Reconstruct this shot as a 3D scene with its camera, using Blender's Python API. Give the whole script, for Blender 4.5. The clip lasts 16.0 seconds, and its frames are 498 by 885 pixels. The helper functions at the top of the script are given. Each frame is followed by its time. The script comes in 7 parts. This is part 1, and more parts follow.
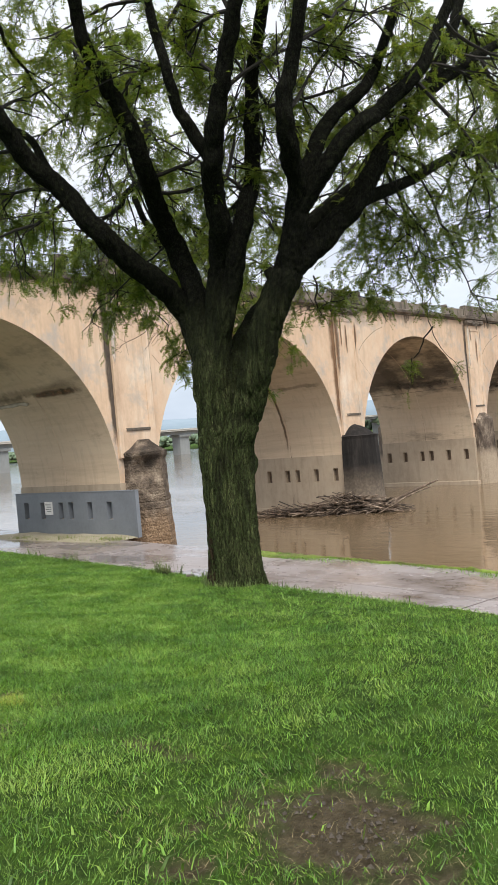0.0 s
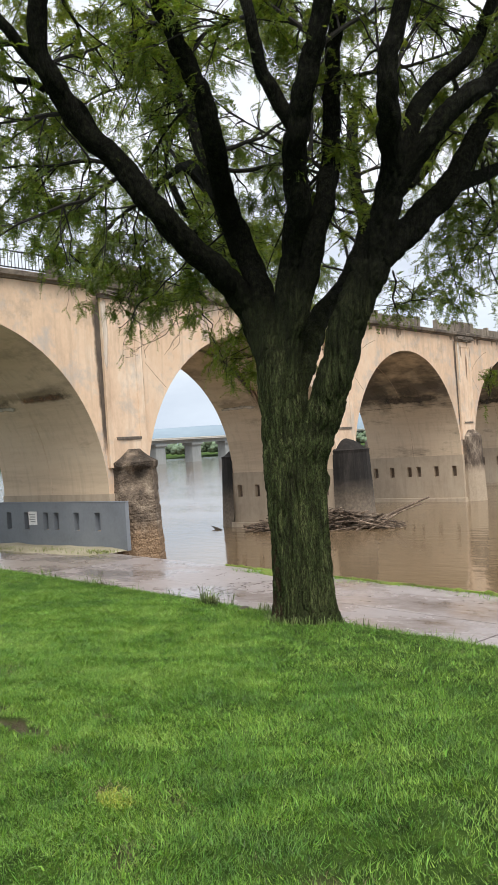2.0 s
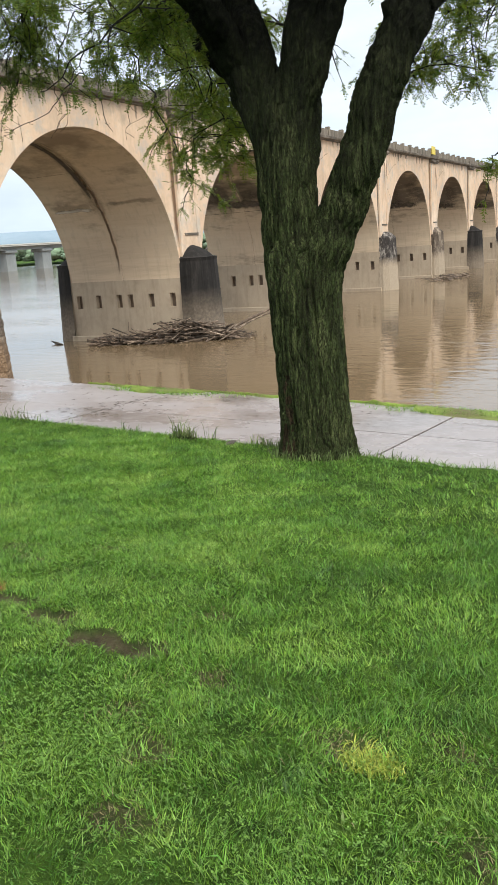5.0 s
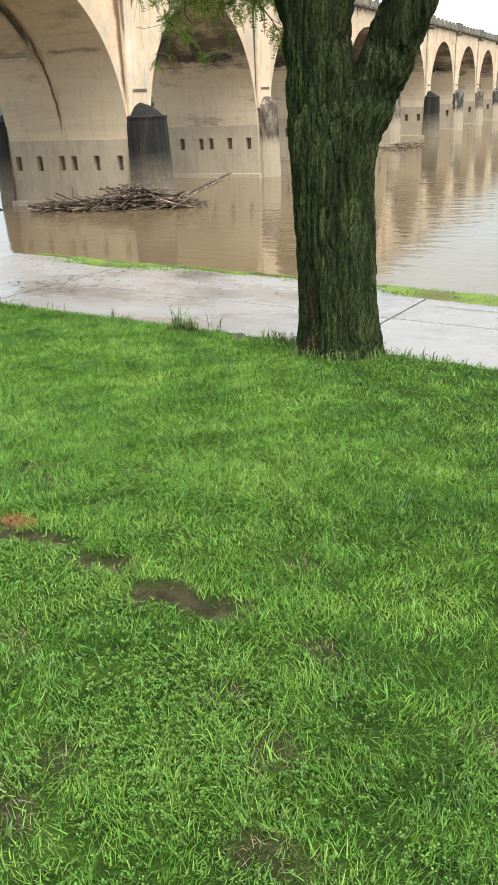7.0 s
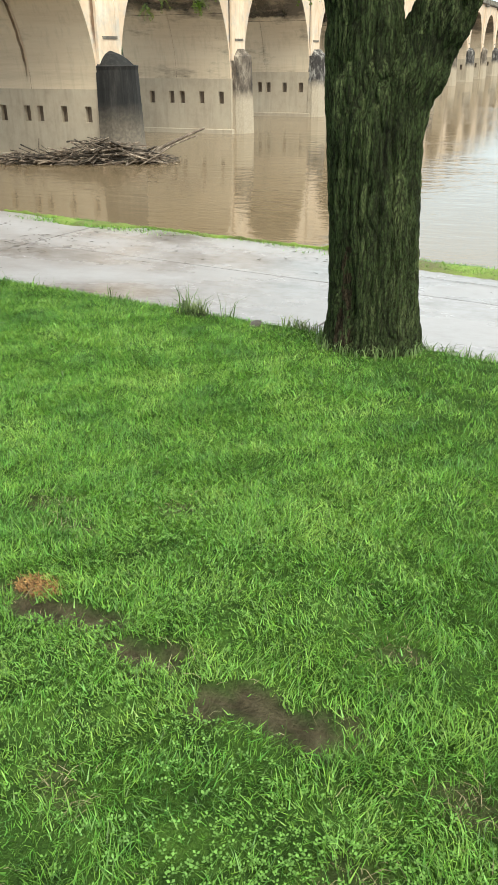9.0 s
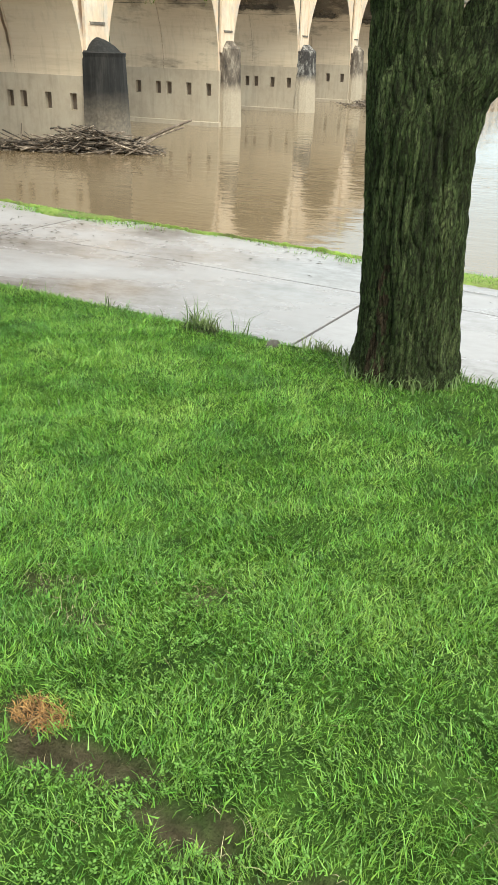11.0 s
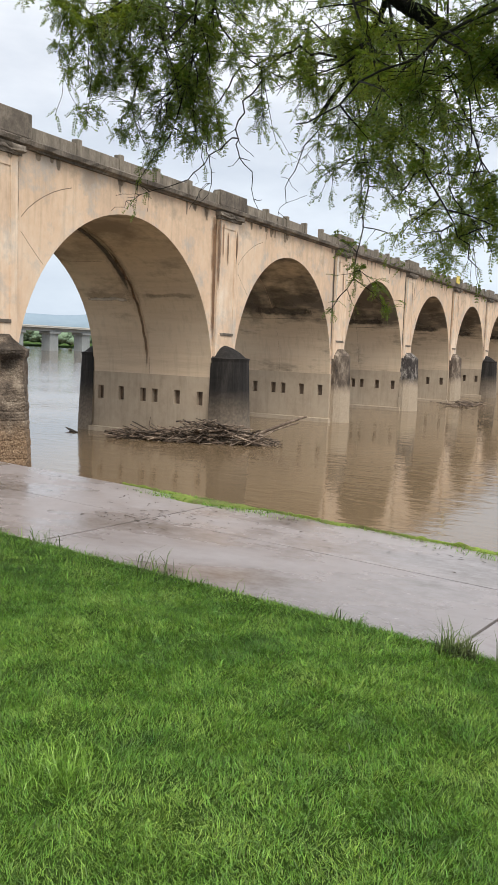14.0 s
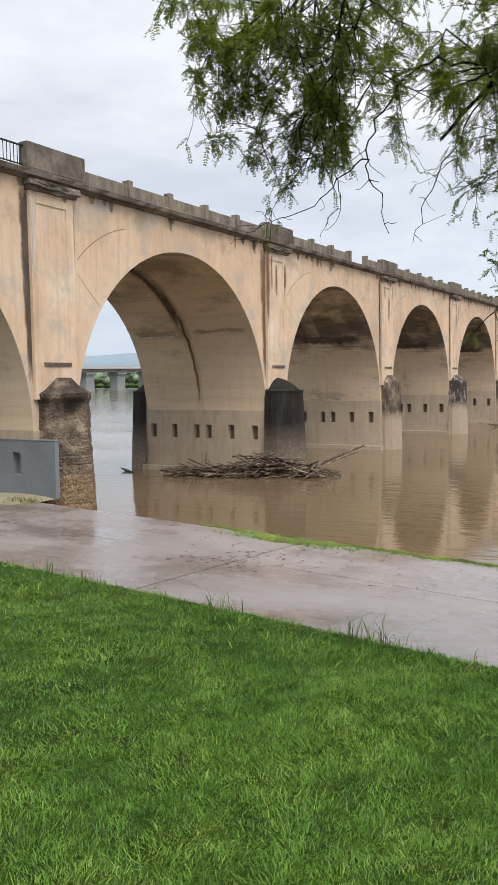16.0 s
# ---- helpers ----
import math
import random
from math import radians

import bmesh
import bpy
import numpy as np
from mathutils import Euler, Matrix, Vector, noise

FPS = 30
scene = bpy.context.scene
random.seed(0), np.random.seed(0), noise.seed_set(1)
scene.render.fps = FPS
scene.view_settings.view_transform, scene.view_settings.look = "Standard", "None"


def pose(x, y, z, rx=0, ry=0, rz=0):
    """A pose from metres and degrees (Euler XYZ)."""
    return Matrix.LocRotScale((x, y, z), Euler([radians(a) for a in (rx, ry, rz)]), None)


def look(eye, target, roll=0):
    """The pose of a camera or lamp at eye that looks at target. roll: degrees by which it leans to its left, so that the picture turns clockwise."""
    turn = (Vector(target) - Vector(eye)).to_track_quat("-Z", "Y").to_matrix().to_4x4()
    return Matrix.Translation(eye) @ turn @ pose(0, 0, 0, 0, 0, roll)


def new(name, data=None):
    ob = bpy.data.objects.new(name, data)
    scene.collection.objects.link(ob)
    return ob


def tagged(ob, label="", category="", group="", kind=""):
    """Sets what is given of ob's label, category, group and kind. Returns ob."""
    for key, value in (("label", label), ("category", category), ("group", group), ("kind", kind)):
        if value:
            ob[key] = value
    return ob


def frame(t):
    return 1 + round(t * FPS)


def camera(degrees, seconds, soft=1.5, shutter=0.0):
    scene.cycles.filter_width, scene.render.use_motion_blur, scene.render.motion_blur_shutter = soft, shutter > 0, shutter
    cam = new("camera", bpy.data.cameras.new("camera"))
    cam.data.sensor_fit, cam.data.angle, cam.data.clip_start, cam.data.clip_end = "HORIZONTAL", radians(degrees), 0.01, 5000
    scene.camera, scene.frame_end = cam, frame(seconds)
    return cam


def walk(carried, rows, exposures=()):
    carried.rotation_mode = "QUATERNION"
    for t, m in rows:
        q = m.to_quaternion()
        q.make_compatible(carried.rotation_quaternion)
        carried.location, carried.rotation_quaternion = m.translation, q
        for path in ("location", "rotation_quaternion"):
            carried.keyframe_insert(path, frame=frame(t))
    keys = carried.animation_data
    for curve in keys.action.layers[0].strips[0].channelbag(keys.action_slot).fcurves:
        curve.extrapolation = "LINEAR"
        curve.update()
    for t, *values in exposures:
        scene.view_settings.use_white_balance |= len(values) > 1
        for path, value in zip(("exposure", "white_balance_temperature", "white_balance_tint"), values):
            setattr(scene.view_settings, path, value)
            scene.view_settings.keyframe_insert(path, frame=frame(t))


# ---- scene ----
cam = camera(34.2, 16.0, soft=1.1)
PATH = [
    (0, (-7.011, -6.87, 1.744), (-5.538, -5.516, 1.73), -5.1),
    (0.5, (-7.055, -6.59, 1.831), (-5.591, -5.228, 1.84), -4.8),
    (1, (-7.061, -6.206, 1.845), (-5.599, -4.841, 1.859), -4.7),
    (1.5, (-6.949, -5.829, 1.819), (-5.449, -4.506, 1.835), -4.6),
    (2, (-6.782, -5.238, 1.843), (-5.266, -3.933, 1.853), -3.8),
    (2.5, (-6.758, -4.775, 1.818), (-5.222, -3.495, 1.8), -2.9),
    (3, (-6.706, -4.41, 1.823), (-5.16, -3.143, 1.791), -2.7),
    (3.5, (-6.716, -3.972, 1.815), (-5.189, -2.68, 1.8), -3.8),
    (4, (-6.609, -3.582, 1.817), (-4.985, -2.418, 1.725), -3.9),
    (4.5, (-6.575, -3.251, 1.89), (-4.889, -2.219, 1.591), -4.0),
    (4.7, (-6.572, -3.136, 1.902), (-4.879, -2.142, 1.52), -4.0),
    (6.8, (-6.229, -2.177, 1.93), (-4.558, -1.371, 1.183), -2.9),
    (7, (-6.217, -2.114, 1.958), (-4.555, -1.323, 1.176), -2.4),
    (7.5, (-6.013, -2.001, 1.944), (-4.356, -1.24, 1.122), -1.8),
    (8, (-5.795, -1.86, 1.968), (-4.138, -1.121, 1.126), -1.0),
    (8.5, (-5.719, -1.638, 1.996), (-4.057, -0.925, 1.141), -0.6),
    (9, (-5.642, -1.382, 1.971), (-3.982, -0.688, 1.098), -0.5),
    (9.2, (-5.558, -1.319, 1.97), (-3.903, -0.636, 1.079), -0.2),
    (11.3, (-4.983, -0.824, 1.927), (-3.291, -0.205, 1.06), 2.8),
    (11.5, (-4.93, -0.818, 1.933), (-3.219, -0.182, 1.117), 3.0),
    (12, (-4.928, -0.744, 1.91), (-3.174, -0.062, 1.232), 3.1),
    (12.5, (-4.977, -0.519, 1.9), (-3.191, 0.215, 1.38), 3.3),
    (13, (-5.036, -0.277, 1.907), (-3.235, 0.509, 1.535), 3.1),
    (13.5, (-4.988, 0.07, 1.942), (-3.205, 0.933, 1.666), 2.5),
    (14, (-5.047, 0.375, 1.968), (-3.294, 1.309, 1.733), 2.2),
    (14.5, (-5.196, 0.562, 1.983), (-3.456, 1.526, 1.776), 1.7),
    (15, (-5.107, 1.01, 2.04), (-3.377, 1.993, 1.844), 0.9),
    (15.5, (-5.066, 1.495, 2.015), (-3.345, 2.498, 1.831), -0.0),
    (16, (-5.044, 1.964, 2.014), (-3.328, 2.979, 1.854), -0.8),
]
walk(cam, [(t, look(eye, target, roll)) for t, eye, target, roll in PATH],
     [(0.0, 0.44, 6500, 10), (3.5, 0.49, 6500, 10), (4.5, 0.53, 6450, 8), (7.0, 0.9, 6350, 0), (8.5, 0.97, 6300, -3), (11.5, 1.04, 6300, -4),
      (12.5, 0.8, 6350, -1), (13.0, 0.64, 6400, 2), (13.6, 0.48, 6450, 7), (14.5, 0.23, 6500, 10), (16.0, 0.24, 6500, 10)])


# ---- light ----
world = bpy.data.worlds.new("sky")
scene.world = world
world.use_nodes = True
wn, wl = world.node_tree.nodes, world.node_tree.links
wn.clear()
w_out = wn.new("ShaderNodeOutputWorld")
w_bg = wn.new("ShaderNodeBackground")
w_sky = wn.new("ShaderNodeTexSky")
w_sky.sky_type, w_sky.sun_disc = "NISHITA", False
w_sky.sun_elevation, w_sky.sun_rotation = radians(56), radians(215)
w_sky.dust_density = 4.0
w_tc = wn.new("ShaderNodeTexCoord")
w_map = wn.new("ShaderNodeMapping")
w_map.inputs["Scale"].default_value = (1.6, 1.6, 4.5)
w_noise = wn.new("ShaderNodeTexNoise")
w_noise.inputs["Scale"].default_value, w_noise.inputs["Detail"].default_value = 1.7, 6.0
w_noise.inputs["Roughness"].default_value = 0.55
w_ramp = wn.new("ShaderNodeValToRGB")
w_ramp.color_ramp.elements[0].position, w_ramp.color_ramp.elements[0].color = 0.34, (5.4, 5.7, 6.25, 1)
w_ramp.color_ramp.elements[1].position, w_ramp.color_ramp.elements[1].color = 0.66, (7.95, 8.1, 8.35, 1)
w_mix = wn.new("ShaderNodeMixRGB")
w_mix.inputs[0].default_value = 0.9
wl.new(w_tc.outputs["Generated"], w_map.inputs[0])
wl.new(w_map.outputs[0], w_noise.inputs["Vector"])
wl.new(w_noise.outputs["Fac"], w_ramp.inputs[0])
wl.new(w_sky.outputs[0], w_mix.inputs[1])
wl.new(w_ramp.outputs[0], w_mix.inputs[2])
w_sep = wn.new("ShaderNodeSeparateXYZ")
w_low = wn.new("ShaderNodeValToRGB")
w_low.color_ramp.elements[0].position, w_low.color_ramp.elements[0].color = 0.0, (0.72, 0.80, 0.88, 1)
w_low.color_ramp.elements[1].position, w_low.color_ramp.elements[1].color = 0.30, (1.0, 1.0, 1.0, 1)
w_mul = wn.new("ShaderNodeMixRGB")
w_mul.blend_type = "MULTIPLY"
w_mul.inputs[0].default_value = 1.0
wl.new(w_tc.outputs["Generated"], w_sep.inputs[0])
wl.new(w_sep.outputs["Z"], w_low.inputs[0])
wl.new(w_mix.outputs[0], w_mul.inputs[1])
wl.new(w_low.outputs[0], w_mul.inputs[2])
wl.new(w_mul.outputs[0], w_bg.inputs[0])
w_bg.inputs[1].default_value = 0.12
wl.new(w_bg.outputs[0], w_out.inputs[0])

sun = new("sun", bpy.data.lights.new("sun", "SUN"))
sun.data.energy, sun.data.angle, sun.data.color = 2.35, radians(35), (1.0, 0.94, 0.85)
sun.matrix_world = look((-28, -40, 72), (0, 0, 0))


# ---- materials ----
def mat(name, base, dark=None, light=None, rough=0.8, scale=1.0, fine=18.0, stretch=(1, 1, 1), bump=0.2, dist=0.02,
        metal=0.0, island=0.0, rnd=0.0, spread=0.5, trans=0.0, rough2=None, spec=0.5, streak=0.0, blotch=0.0, shift=True, hue=0.0):
    """Principled material with large and fine noise in its colour, relief, and small changes from piece to piece."""
    m = bpy.data.materials.new(name)
    m.use_nodes = True
    n, l = m.node_tree.nodes, m.node_tree.links
    b = n["Principled BSDF"]
    dark = dark or tuple(c * 0.62 for c in base)
    light = light or tuple(min(1, c * 1.35) for c in base)
    tc = n.new("ShaderNodeTexCoord")
    info = n.new("ShaderNodeObjectInfo")
    off = n.new("ShaderNodeVectorMath")
    off.operation = "MULTIPLY_ADD"
    comb = n.new("ShaderNodeCombineXYZ")
    for i in range(3):
        l.new(info.outputs["Random"], comb.inputs[i])
    off.inputs[1].default_value = (37.0, 61.0, 17.0) if shift else (0.0, 0.0, 0.0)
    l.new(comb.outputs[0], off.inputs[0])
    l.new(tc.outputs["Object"], off.inputs[2])
    mp = n.new("ShaderNodeMapping")
    mp.inputs["Scale"].default_value = stretch
    l.new(off.outputs[0], mp.inputs[0])
    a = n.new("ShaderNodeTexNoise")
    a.inputs["Scale"].default_value, a.inputs["Detail"].default_value, a.inputs["Roughness"].default_value = scale, 7.0, 0.62
    f = n.new("ShaderNodeTexNoise")
    f.inputs["Scale"].default_value, f.inputs["Detail"].default_value, f.inputs["Roughness"].default_value = fine, 5.0, 0.7
    l.new(mp.outputs[0], a.inputs["Vector"])
    l.new(mp.outputs[0], f.inputs["Vector"])
    r = n.new("ShaderNodeValToRGB")
    e = r.color_ramp.elements
    e[0].position, e[0].color = 0.5 - spread * 0.45, (*dark, 1)
    e[1].position, e[1].color = 0.5 + spread * 0.45, (*light, 1)
    mid = e.new(0.5)
    mid.color = (*base, 1)
    add = n.new("ShaderNodeMath")
    add.operation = "MULTIPLY_ADD"
    add.inputs[1].default_value = 0.38
    sc = n.new("ShaderNodeMath")
    sc.operation = "MULTIPLY_ADD"
    sc.inputs[1].default_value, sc.inputs[2].default_value = 0.78, -0.08
    l.new(a.outputs["Fac"], sc.inputs[0])
    l.new(f.outputs["Fac"], add.inputs[0])
    l.new(sc.outputs[0], add.inputs[2])
    col = r.outputs[0]
    l.new(add.outputs[0], r.inputs[0])
    if streak:
        mp2 = n.new("ShaderNodeMapping")
        mp2.inputs["Scale"].default_value = (1.0, 1.0, 0.07)
        l.new(off.outputs[0], mp2.inputs[0])
        sn = n.new("ShaderNodeTexNoise")
        sn.inputs["Scale"].default_value, sn.inputs["Detail"].default_value, sn.inputs["Roughness"].default_value = 2.6, 5.0, 0.65
        l.new(mp2.outputs[0], sn.inputs["Vector"])
        sr = n.new("ShaderNodeMapRange")
        sr.inputs["From Min"].default_value, sr.inputs["From Max"].default_value = 0.36, 0.5
        sr.inputs["To Min"].default_value, sr.inputs["To Max"].default_value = 1 - streak, 1.0
        l.new(sn.outputs["Fac"], sr.inputs["Value"])
        sm = n.new("ShaderNodeVectorMath")
        sm.operation = "SCALE"
        l.new(col, sm.inputs[0])
        l.new(sr.outputs[0], sm.inputs["Scale"])
        col = sm.outputs[0]
    if blotch:
        bn = n.new("ShaderNodeTexNoise")
        bn.inputs["Scale"].default_value, bn.inputs["Detail"].default_value, bn.inputs["Roughness"].default_value = 0.55, 9.0, 0.72
        l.new(off.outputs[0], bn.inputs["Vector"])
        br = n.new("ShaderNodeMapRange")
        br.inputs["From Min"].default_value, br.inputs["From Max"].default_value = 0.50, 0.66
        br.inputs["To Min"].default_value, br.inputs["To Max"].default_value = 0.0, blotch
        l.new(bn.outputs["Fac"], br.inputs["Value"])
        bx = n.new("ShaderNodeMixRGB")
        bx.inputs[2].default_value = (0.42, 0.39, 0.36, 1)
        l.new(br.outputs[0], bx.inputs[0])
        l.new(col, bx.inputs[1])
        col = bx.outputs[0]
    if island or rnd:
        geo = n.new("ShaderNodeNewGeometry")
        hsv = n.new("ShaderNodeHueSaturation")
        mr = n.new("ShaderNodeMapRange")
        src = geo.outputs["Random Per Island"] if island else info.outputs["Random"]
        amount = island or rnd
        mr.inputs["To Min"].default_value, mr.inputs["To Max"].default_value = 1 - amount, 1 + amount
        l.new(src, mr.inputs["Value"])
        l.new(mr.outputs[0], hsv.inputs["Value"])
        l.new(col, hsv.inputs["Color"])
        if hue:
            sp = n.new("ShaderNodeMath")
            sp.operation = "MULTIPLY"
            sp.inputs[1].default_value = 7.31
            fr = n.new("ShaderNodeMath")
            fr.operation = "FRACT"
            hr = n.new("ShaderNodeMapRange")
            hr.inputs["To Min"].default_value, hr.inputs["To Max"].default_value = 0.5 - hue, 0.5 + hue
            l.new(src, sp.inputs[0])
            l.new(sp.outputs[0], fr.inputs[0])
            l.new(fr.outputs[0], hr.inputs["Value"])
            l.new(hr.outputs[0], hsv.inputs["Hue"])
        col = hsv.outputs[0]
    l.new(col, b.inputs["Base Color"])
    b.inputs["Roughness"].default_value, b.inputs["Metallic"].default_value = rough, metal
    b.inputs["Specular IOR Level"].default_value = spec
    if rough2 is not None:
        rr = n.new("ShaderNodeMapRange")
        rr.inputs["From Min"].default_value, rr.inputs["From Max"].default_value = 0.38, 0.62
        rr.inputs["To Min"].default_value, rr.inputs["To Max"].default_value = rough, rough2
        l.new(a.outputs["Fac"], rr.inputs["Value"])
        l.new(rr.outputs[0], b.inputs["Roughness"])
    if trans:
        b.inputs["Transmission Weight"].default_value = 0.0
        b.inputs["Subsurface Weight"].default_value = trans
        b.inputs["Subsurface Radius"].default_value = (0.01, 0.02, 0.004)
    if bump:
        bp = n.new("ShaderNodeBump")
        bp.inputs["Strength"].default_value, bp.inputs["Distance"].default_value = bump, dist
        l.new(f.outputs["Fac"], bp.inputs["Height"])
        l.new(bp.outputs[0], b.inputs["Normal"])
    return m


M_WALL = mat("tan_concrete", (0.665, 0.485, 0.340), (0.50, 0.37, 0.27), (0.73, 0.585, 0.45), 0.88, 0.26, 2.6, (1, 1, 0.6), 0.3, 0.02, streak=0.12, blotch=0.8, spread=0.42)
M_PILA = mat("tan_render", (0.70, 0.525, 0.38), (0.54, 0.385, 0.27), (0.78, 0.67, 0.55), 0.88, 0.5, 2.6, (1, 1, 0.5), 0.25, 0.02, streak=0.12, blotch=0.7, spread=0.42)
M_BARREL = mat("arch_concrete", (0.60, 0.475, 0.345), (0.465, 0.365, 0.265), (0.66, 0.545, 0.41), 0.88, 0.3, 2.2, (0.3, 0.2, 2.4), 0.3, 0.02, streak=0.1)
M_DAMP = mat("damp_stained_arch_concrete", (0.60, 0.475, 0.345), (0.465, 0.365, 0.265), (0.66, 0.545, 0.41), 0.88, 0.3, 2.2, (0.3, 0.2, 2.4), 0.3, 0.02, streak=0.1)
M_SILT = mat("silt_stained_concrete", (0.415, 0.335, 0.25), (0.30, 0.24, 0.18), (0.48, 0.40, 0.305), 0.9, 0.3, 3.0, (1, 1, 0.8), 0.25, 0.02, streak=0.12)
M_CORN = mat("weathered_cornice_concrete", (0.135, 0.112, 0.09), (0.05, 0.042, 0.035), (0.30, 0.255, 0.205), 0.95, 0.7, 7.0, (1, 1, 0.8), 0.7, 0.04, streak=0.3)
M_PARA = mat("streaked_parapet_concrete", (0.20, 0.17, 0.135), (0.08, 0.068, 0.055), (0.36, 0.31, 0.25), 0.92, 0.8, 7.0, (1.3, 1.3, 0.5), 0.5, 0.03, streak=0.4)
M_STAIN = mat("black_water_stain", (0.075, 0.06, 0.05), (0.03, 0.025, 0.022), (0.19, 0.15, 0.11), 0.9, 1.0, 9.0, (2, 2, 0.3), 0.2)
M_JOINT = mat("brown_open_joint", (0.17, 0.12, 0.085), (0.08, 0.058, 0.042), (0.28, 0.205, 0.15), 0.9, 1.5, 9.0, bump=0.2)
M_STREAK = mat("dark_water_streak", (0.075, 0.06, 0.05), (0.03, 0.025, 0.022), (0.19, 0.15, 0.11), 0.9, 1.0, 9.0, (2, 2, 0.3), 0.2)
M_SMEAR = mat("damp_smear", (0.17, 0.135, 0.10), (0.09, 0.07, 0.055), (0.27, 0.215, 0.16), 0.9, 0.8, 6.0, (1, 1, 0.6), 0.2)
M_RUST = mat("rust_stain", (0.185, 0.095, 0.045), (0.085, 0.05, 0.03), (0.32, 0.205, 0.12), 0.9, 1.0, 9.0, (2, 2, 0.3), 0.2)
M_NOSE_R = mat("eroded_brown_concrete", (0.155, 0.118, 0.088), (0.045, 0.034, 0.026), (0.33, 0.27, 0.205), 0.95, 1.6, 13.0, (1, 1, 1.3), 0.7, 0.06, spread=0.38)

M_LIME = mat("pale_lime_streak", (0.70, 0.64, 0.56), (0.55, 0.47, 0.38), (0.8, 0.76, 0.7), 0.9, 1.2, 9.0, (2, 2, 0.3), 0.2)
M_DRIP = mat("brown_drip_stain", (0.29, 0.225, 0.165), (0.14, 0.11, 0.08), (0.44, 0.34, 0.25), 0.92, 1.2, 8.0, (2, 2, 0.3), 0.2)
M_ORANGE = mat("orange_dead_growth", (0.25, 0.125, 0.04), (0.13, 0.065, 0.025), (0.36, 0.22, 0.08), 0.8, 4.0, 20.0, bump=0.0, island=0.5)
M_TUFT = mat("yellow_green_tuft", (0.34, 0.38, 0.05), (0.22, 0.27, 0.04), (0.45, 0.46, 0.09), 0.6, 4.0, 20.0, bump=0.0, island=0.3)
M_FRESH = mat("fresh_green_tuft", (0.20, 0.36, 0.05), (0.12, 0.26, 0.035), (0.29, 0.44, 0.08), 0.45, 4.0, 20.0, bump=0.0, island=0.3)
M_NOSE_D = mat("dark_grey_concrete", (0.021, 0.019, 0.018), (0.010, 0.009, 0.009), (0.055, 0.049, 0.045), 0.9, 0.7, 6.0, (1.6, 1.6, 0.2), 0.3, 0.02, spread=0.45, spec=0.25)
M_NOSE_S = mat("streaked_brown_concrete", (0.125, 0.096, 0.074), (0.035, 0.026, 0.021), (0.36, 0.30, 0.235), 0.9, 1.4, 7.0, (1.5, 1.5, 0.5), 0.5, 0.03, spread=0.38)
M_NOSE_B = mat("blackened_concrete", (0.045, 0.037, 0.034), (0.016, 0.013, 0.012), (0.34, 0.31, 0.28), 0.9, 1.7, 8.0, (1.5, 1.5, 0.6), 0.5, 0.03, spread=0.36)
# Backs of the pier windows: the shade inside is put into this colour.
M_HOLE = mat("shaded_window_recess", (0.17, 0.13, 0.10), rough=0.95, scale=1.0)
M_GREY = mat("blue_grey_paint", (0.185, 0.205, 0.235), (0.15, 0.165, 0.19), (0.22, 0.24, 0.27), 0.6, 0.5, 6.0, (1, 1, 1), 0.12)
M_WHITE = mat("white_sign", (0.75, 0.75, 0.74), (0.62, 0.62, 0.62), (0.8, 0.8, 0.8), 0.5, 1.5, 10.0, bump=0.0)
M_SIGNBAR = mat("sign_grey", (0.3, 0.3, 0.31), bump=0.0)
M_YELLOW = mat("yellow_sheet", (0.7, 0.55, 0.08), bump=0.0, rough=0.5)
M_IRON = mat("dark_iron", (0.03, 0.032, 0.033), rough=0.55, metal=0.6, scale=3.0)
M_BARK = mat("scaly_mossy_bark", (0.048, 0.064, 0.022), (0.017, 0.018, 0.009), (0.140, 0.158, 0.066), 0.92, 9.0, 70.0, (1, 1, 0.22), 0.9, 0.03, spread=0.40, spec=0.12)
M_SCAR = mat("bare_brown_bark", (0.050, 0.036, 0.022), (0.018, 0.013, 0.008), (0.085, 0.062, 0.038), 0.95, 9.0, 60.0, (1, 1, 0.25), 1.0, 0.04, spec=0.08)
M_TWIG = mat("dark_twig_bark", (0.016, 0.013, 0.010), (0.007, 0.006, 0.005), (0.035, 0.03, 0.022), 0.9, 3.0, 30.0, bump=0.4)
M_LEAF = mat("locust_leaf", (0.100, 0.142, 0.026), (0.042, 0.068, 0.013), (0.185, 0.225, 0.044), 0.5, 0.5, 3.0, bump=0.0, island=0.4, hue=0.025)
M_DRY = mat("dry_blade", (0.27, 0.22, 0.11), (0.15, 0.115, 0.06), (0.40, 0.36, 0.21), 0.6, 1.0, 5.0, bump=0.0, island=0.3)
M_CLOVER = mat("clover_leaf", (0.110, 0.205, 0.036), (0.07, 0.14, 0.026), (0.15, 0.27, 0.07), 0.7, 1.0, 5.0, bump=0.0, island=0.3, spec=0.2)
M_GRASS = mat("lawn_blade", (0.150, 0.290, 0.046), (0.066, 0.156, 0.030), (0.262, 0.402, 0.088), 0.40, 1.7, 11.0, bump=0.0, island=0.62, spread=0.40, shift=False, hue=0.018, spec=0.34)
M_WEED = mat("weed_stalk", (0.13, 0.19, 0.05), (0.06, 0.08, 0.03), (0.27, 0.30, 0.12), 0.7, 2.0, 9.0, bump=0.0, island=0.4)
M_BUSH = mat("dark_weed_leaf", (0.05, 0.062, 0.02), (0.025, 0.028, 0.012), (0.10, 0.12, 0.035), 0.7, 3.0, 12.0, bump=0.0, island=0.5)
M_MOSS = mat("moss", (0.14, 0.18, 0.032), (0.115, 0.105, 0.042), (0.24, 0.34, 0.048), 0.9, 0.6, 16.0, bump=0.9, dist=0.03, spread=0.3)
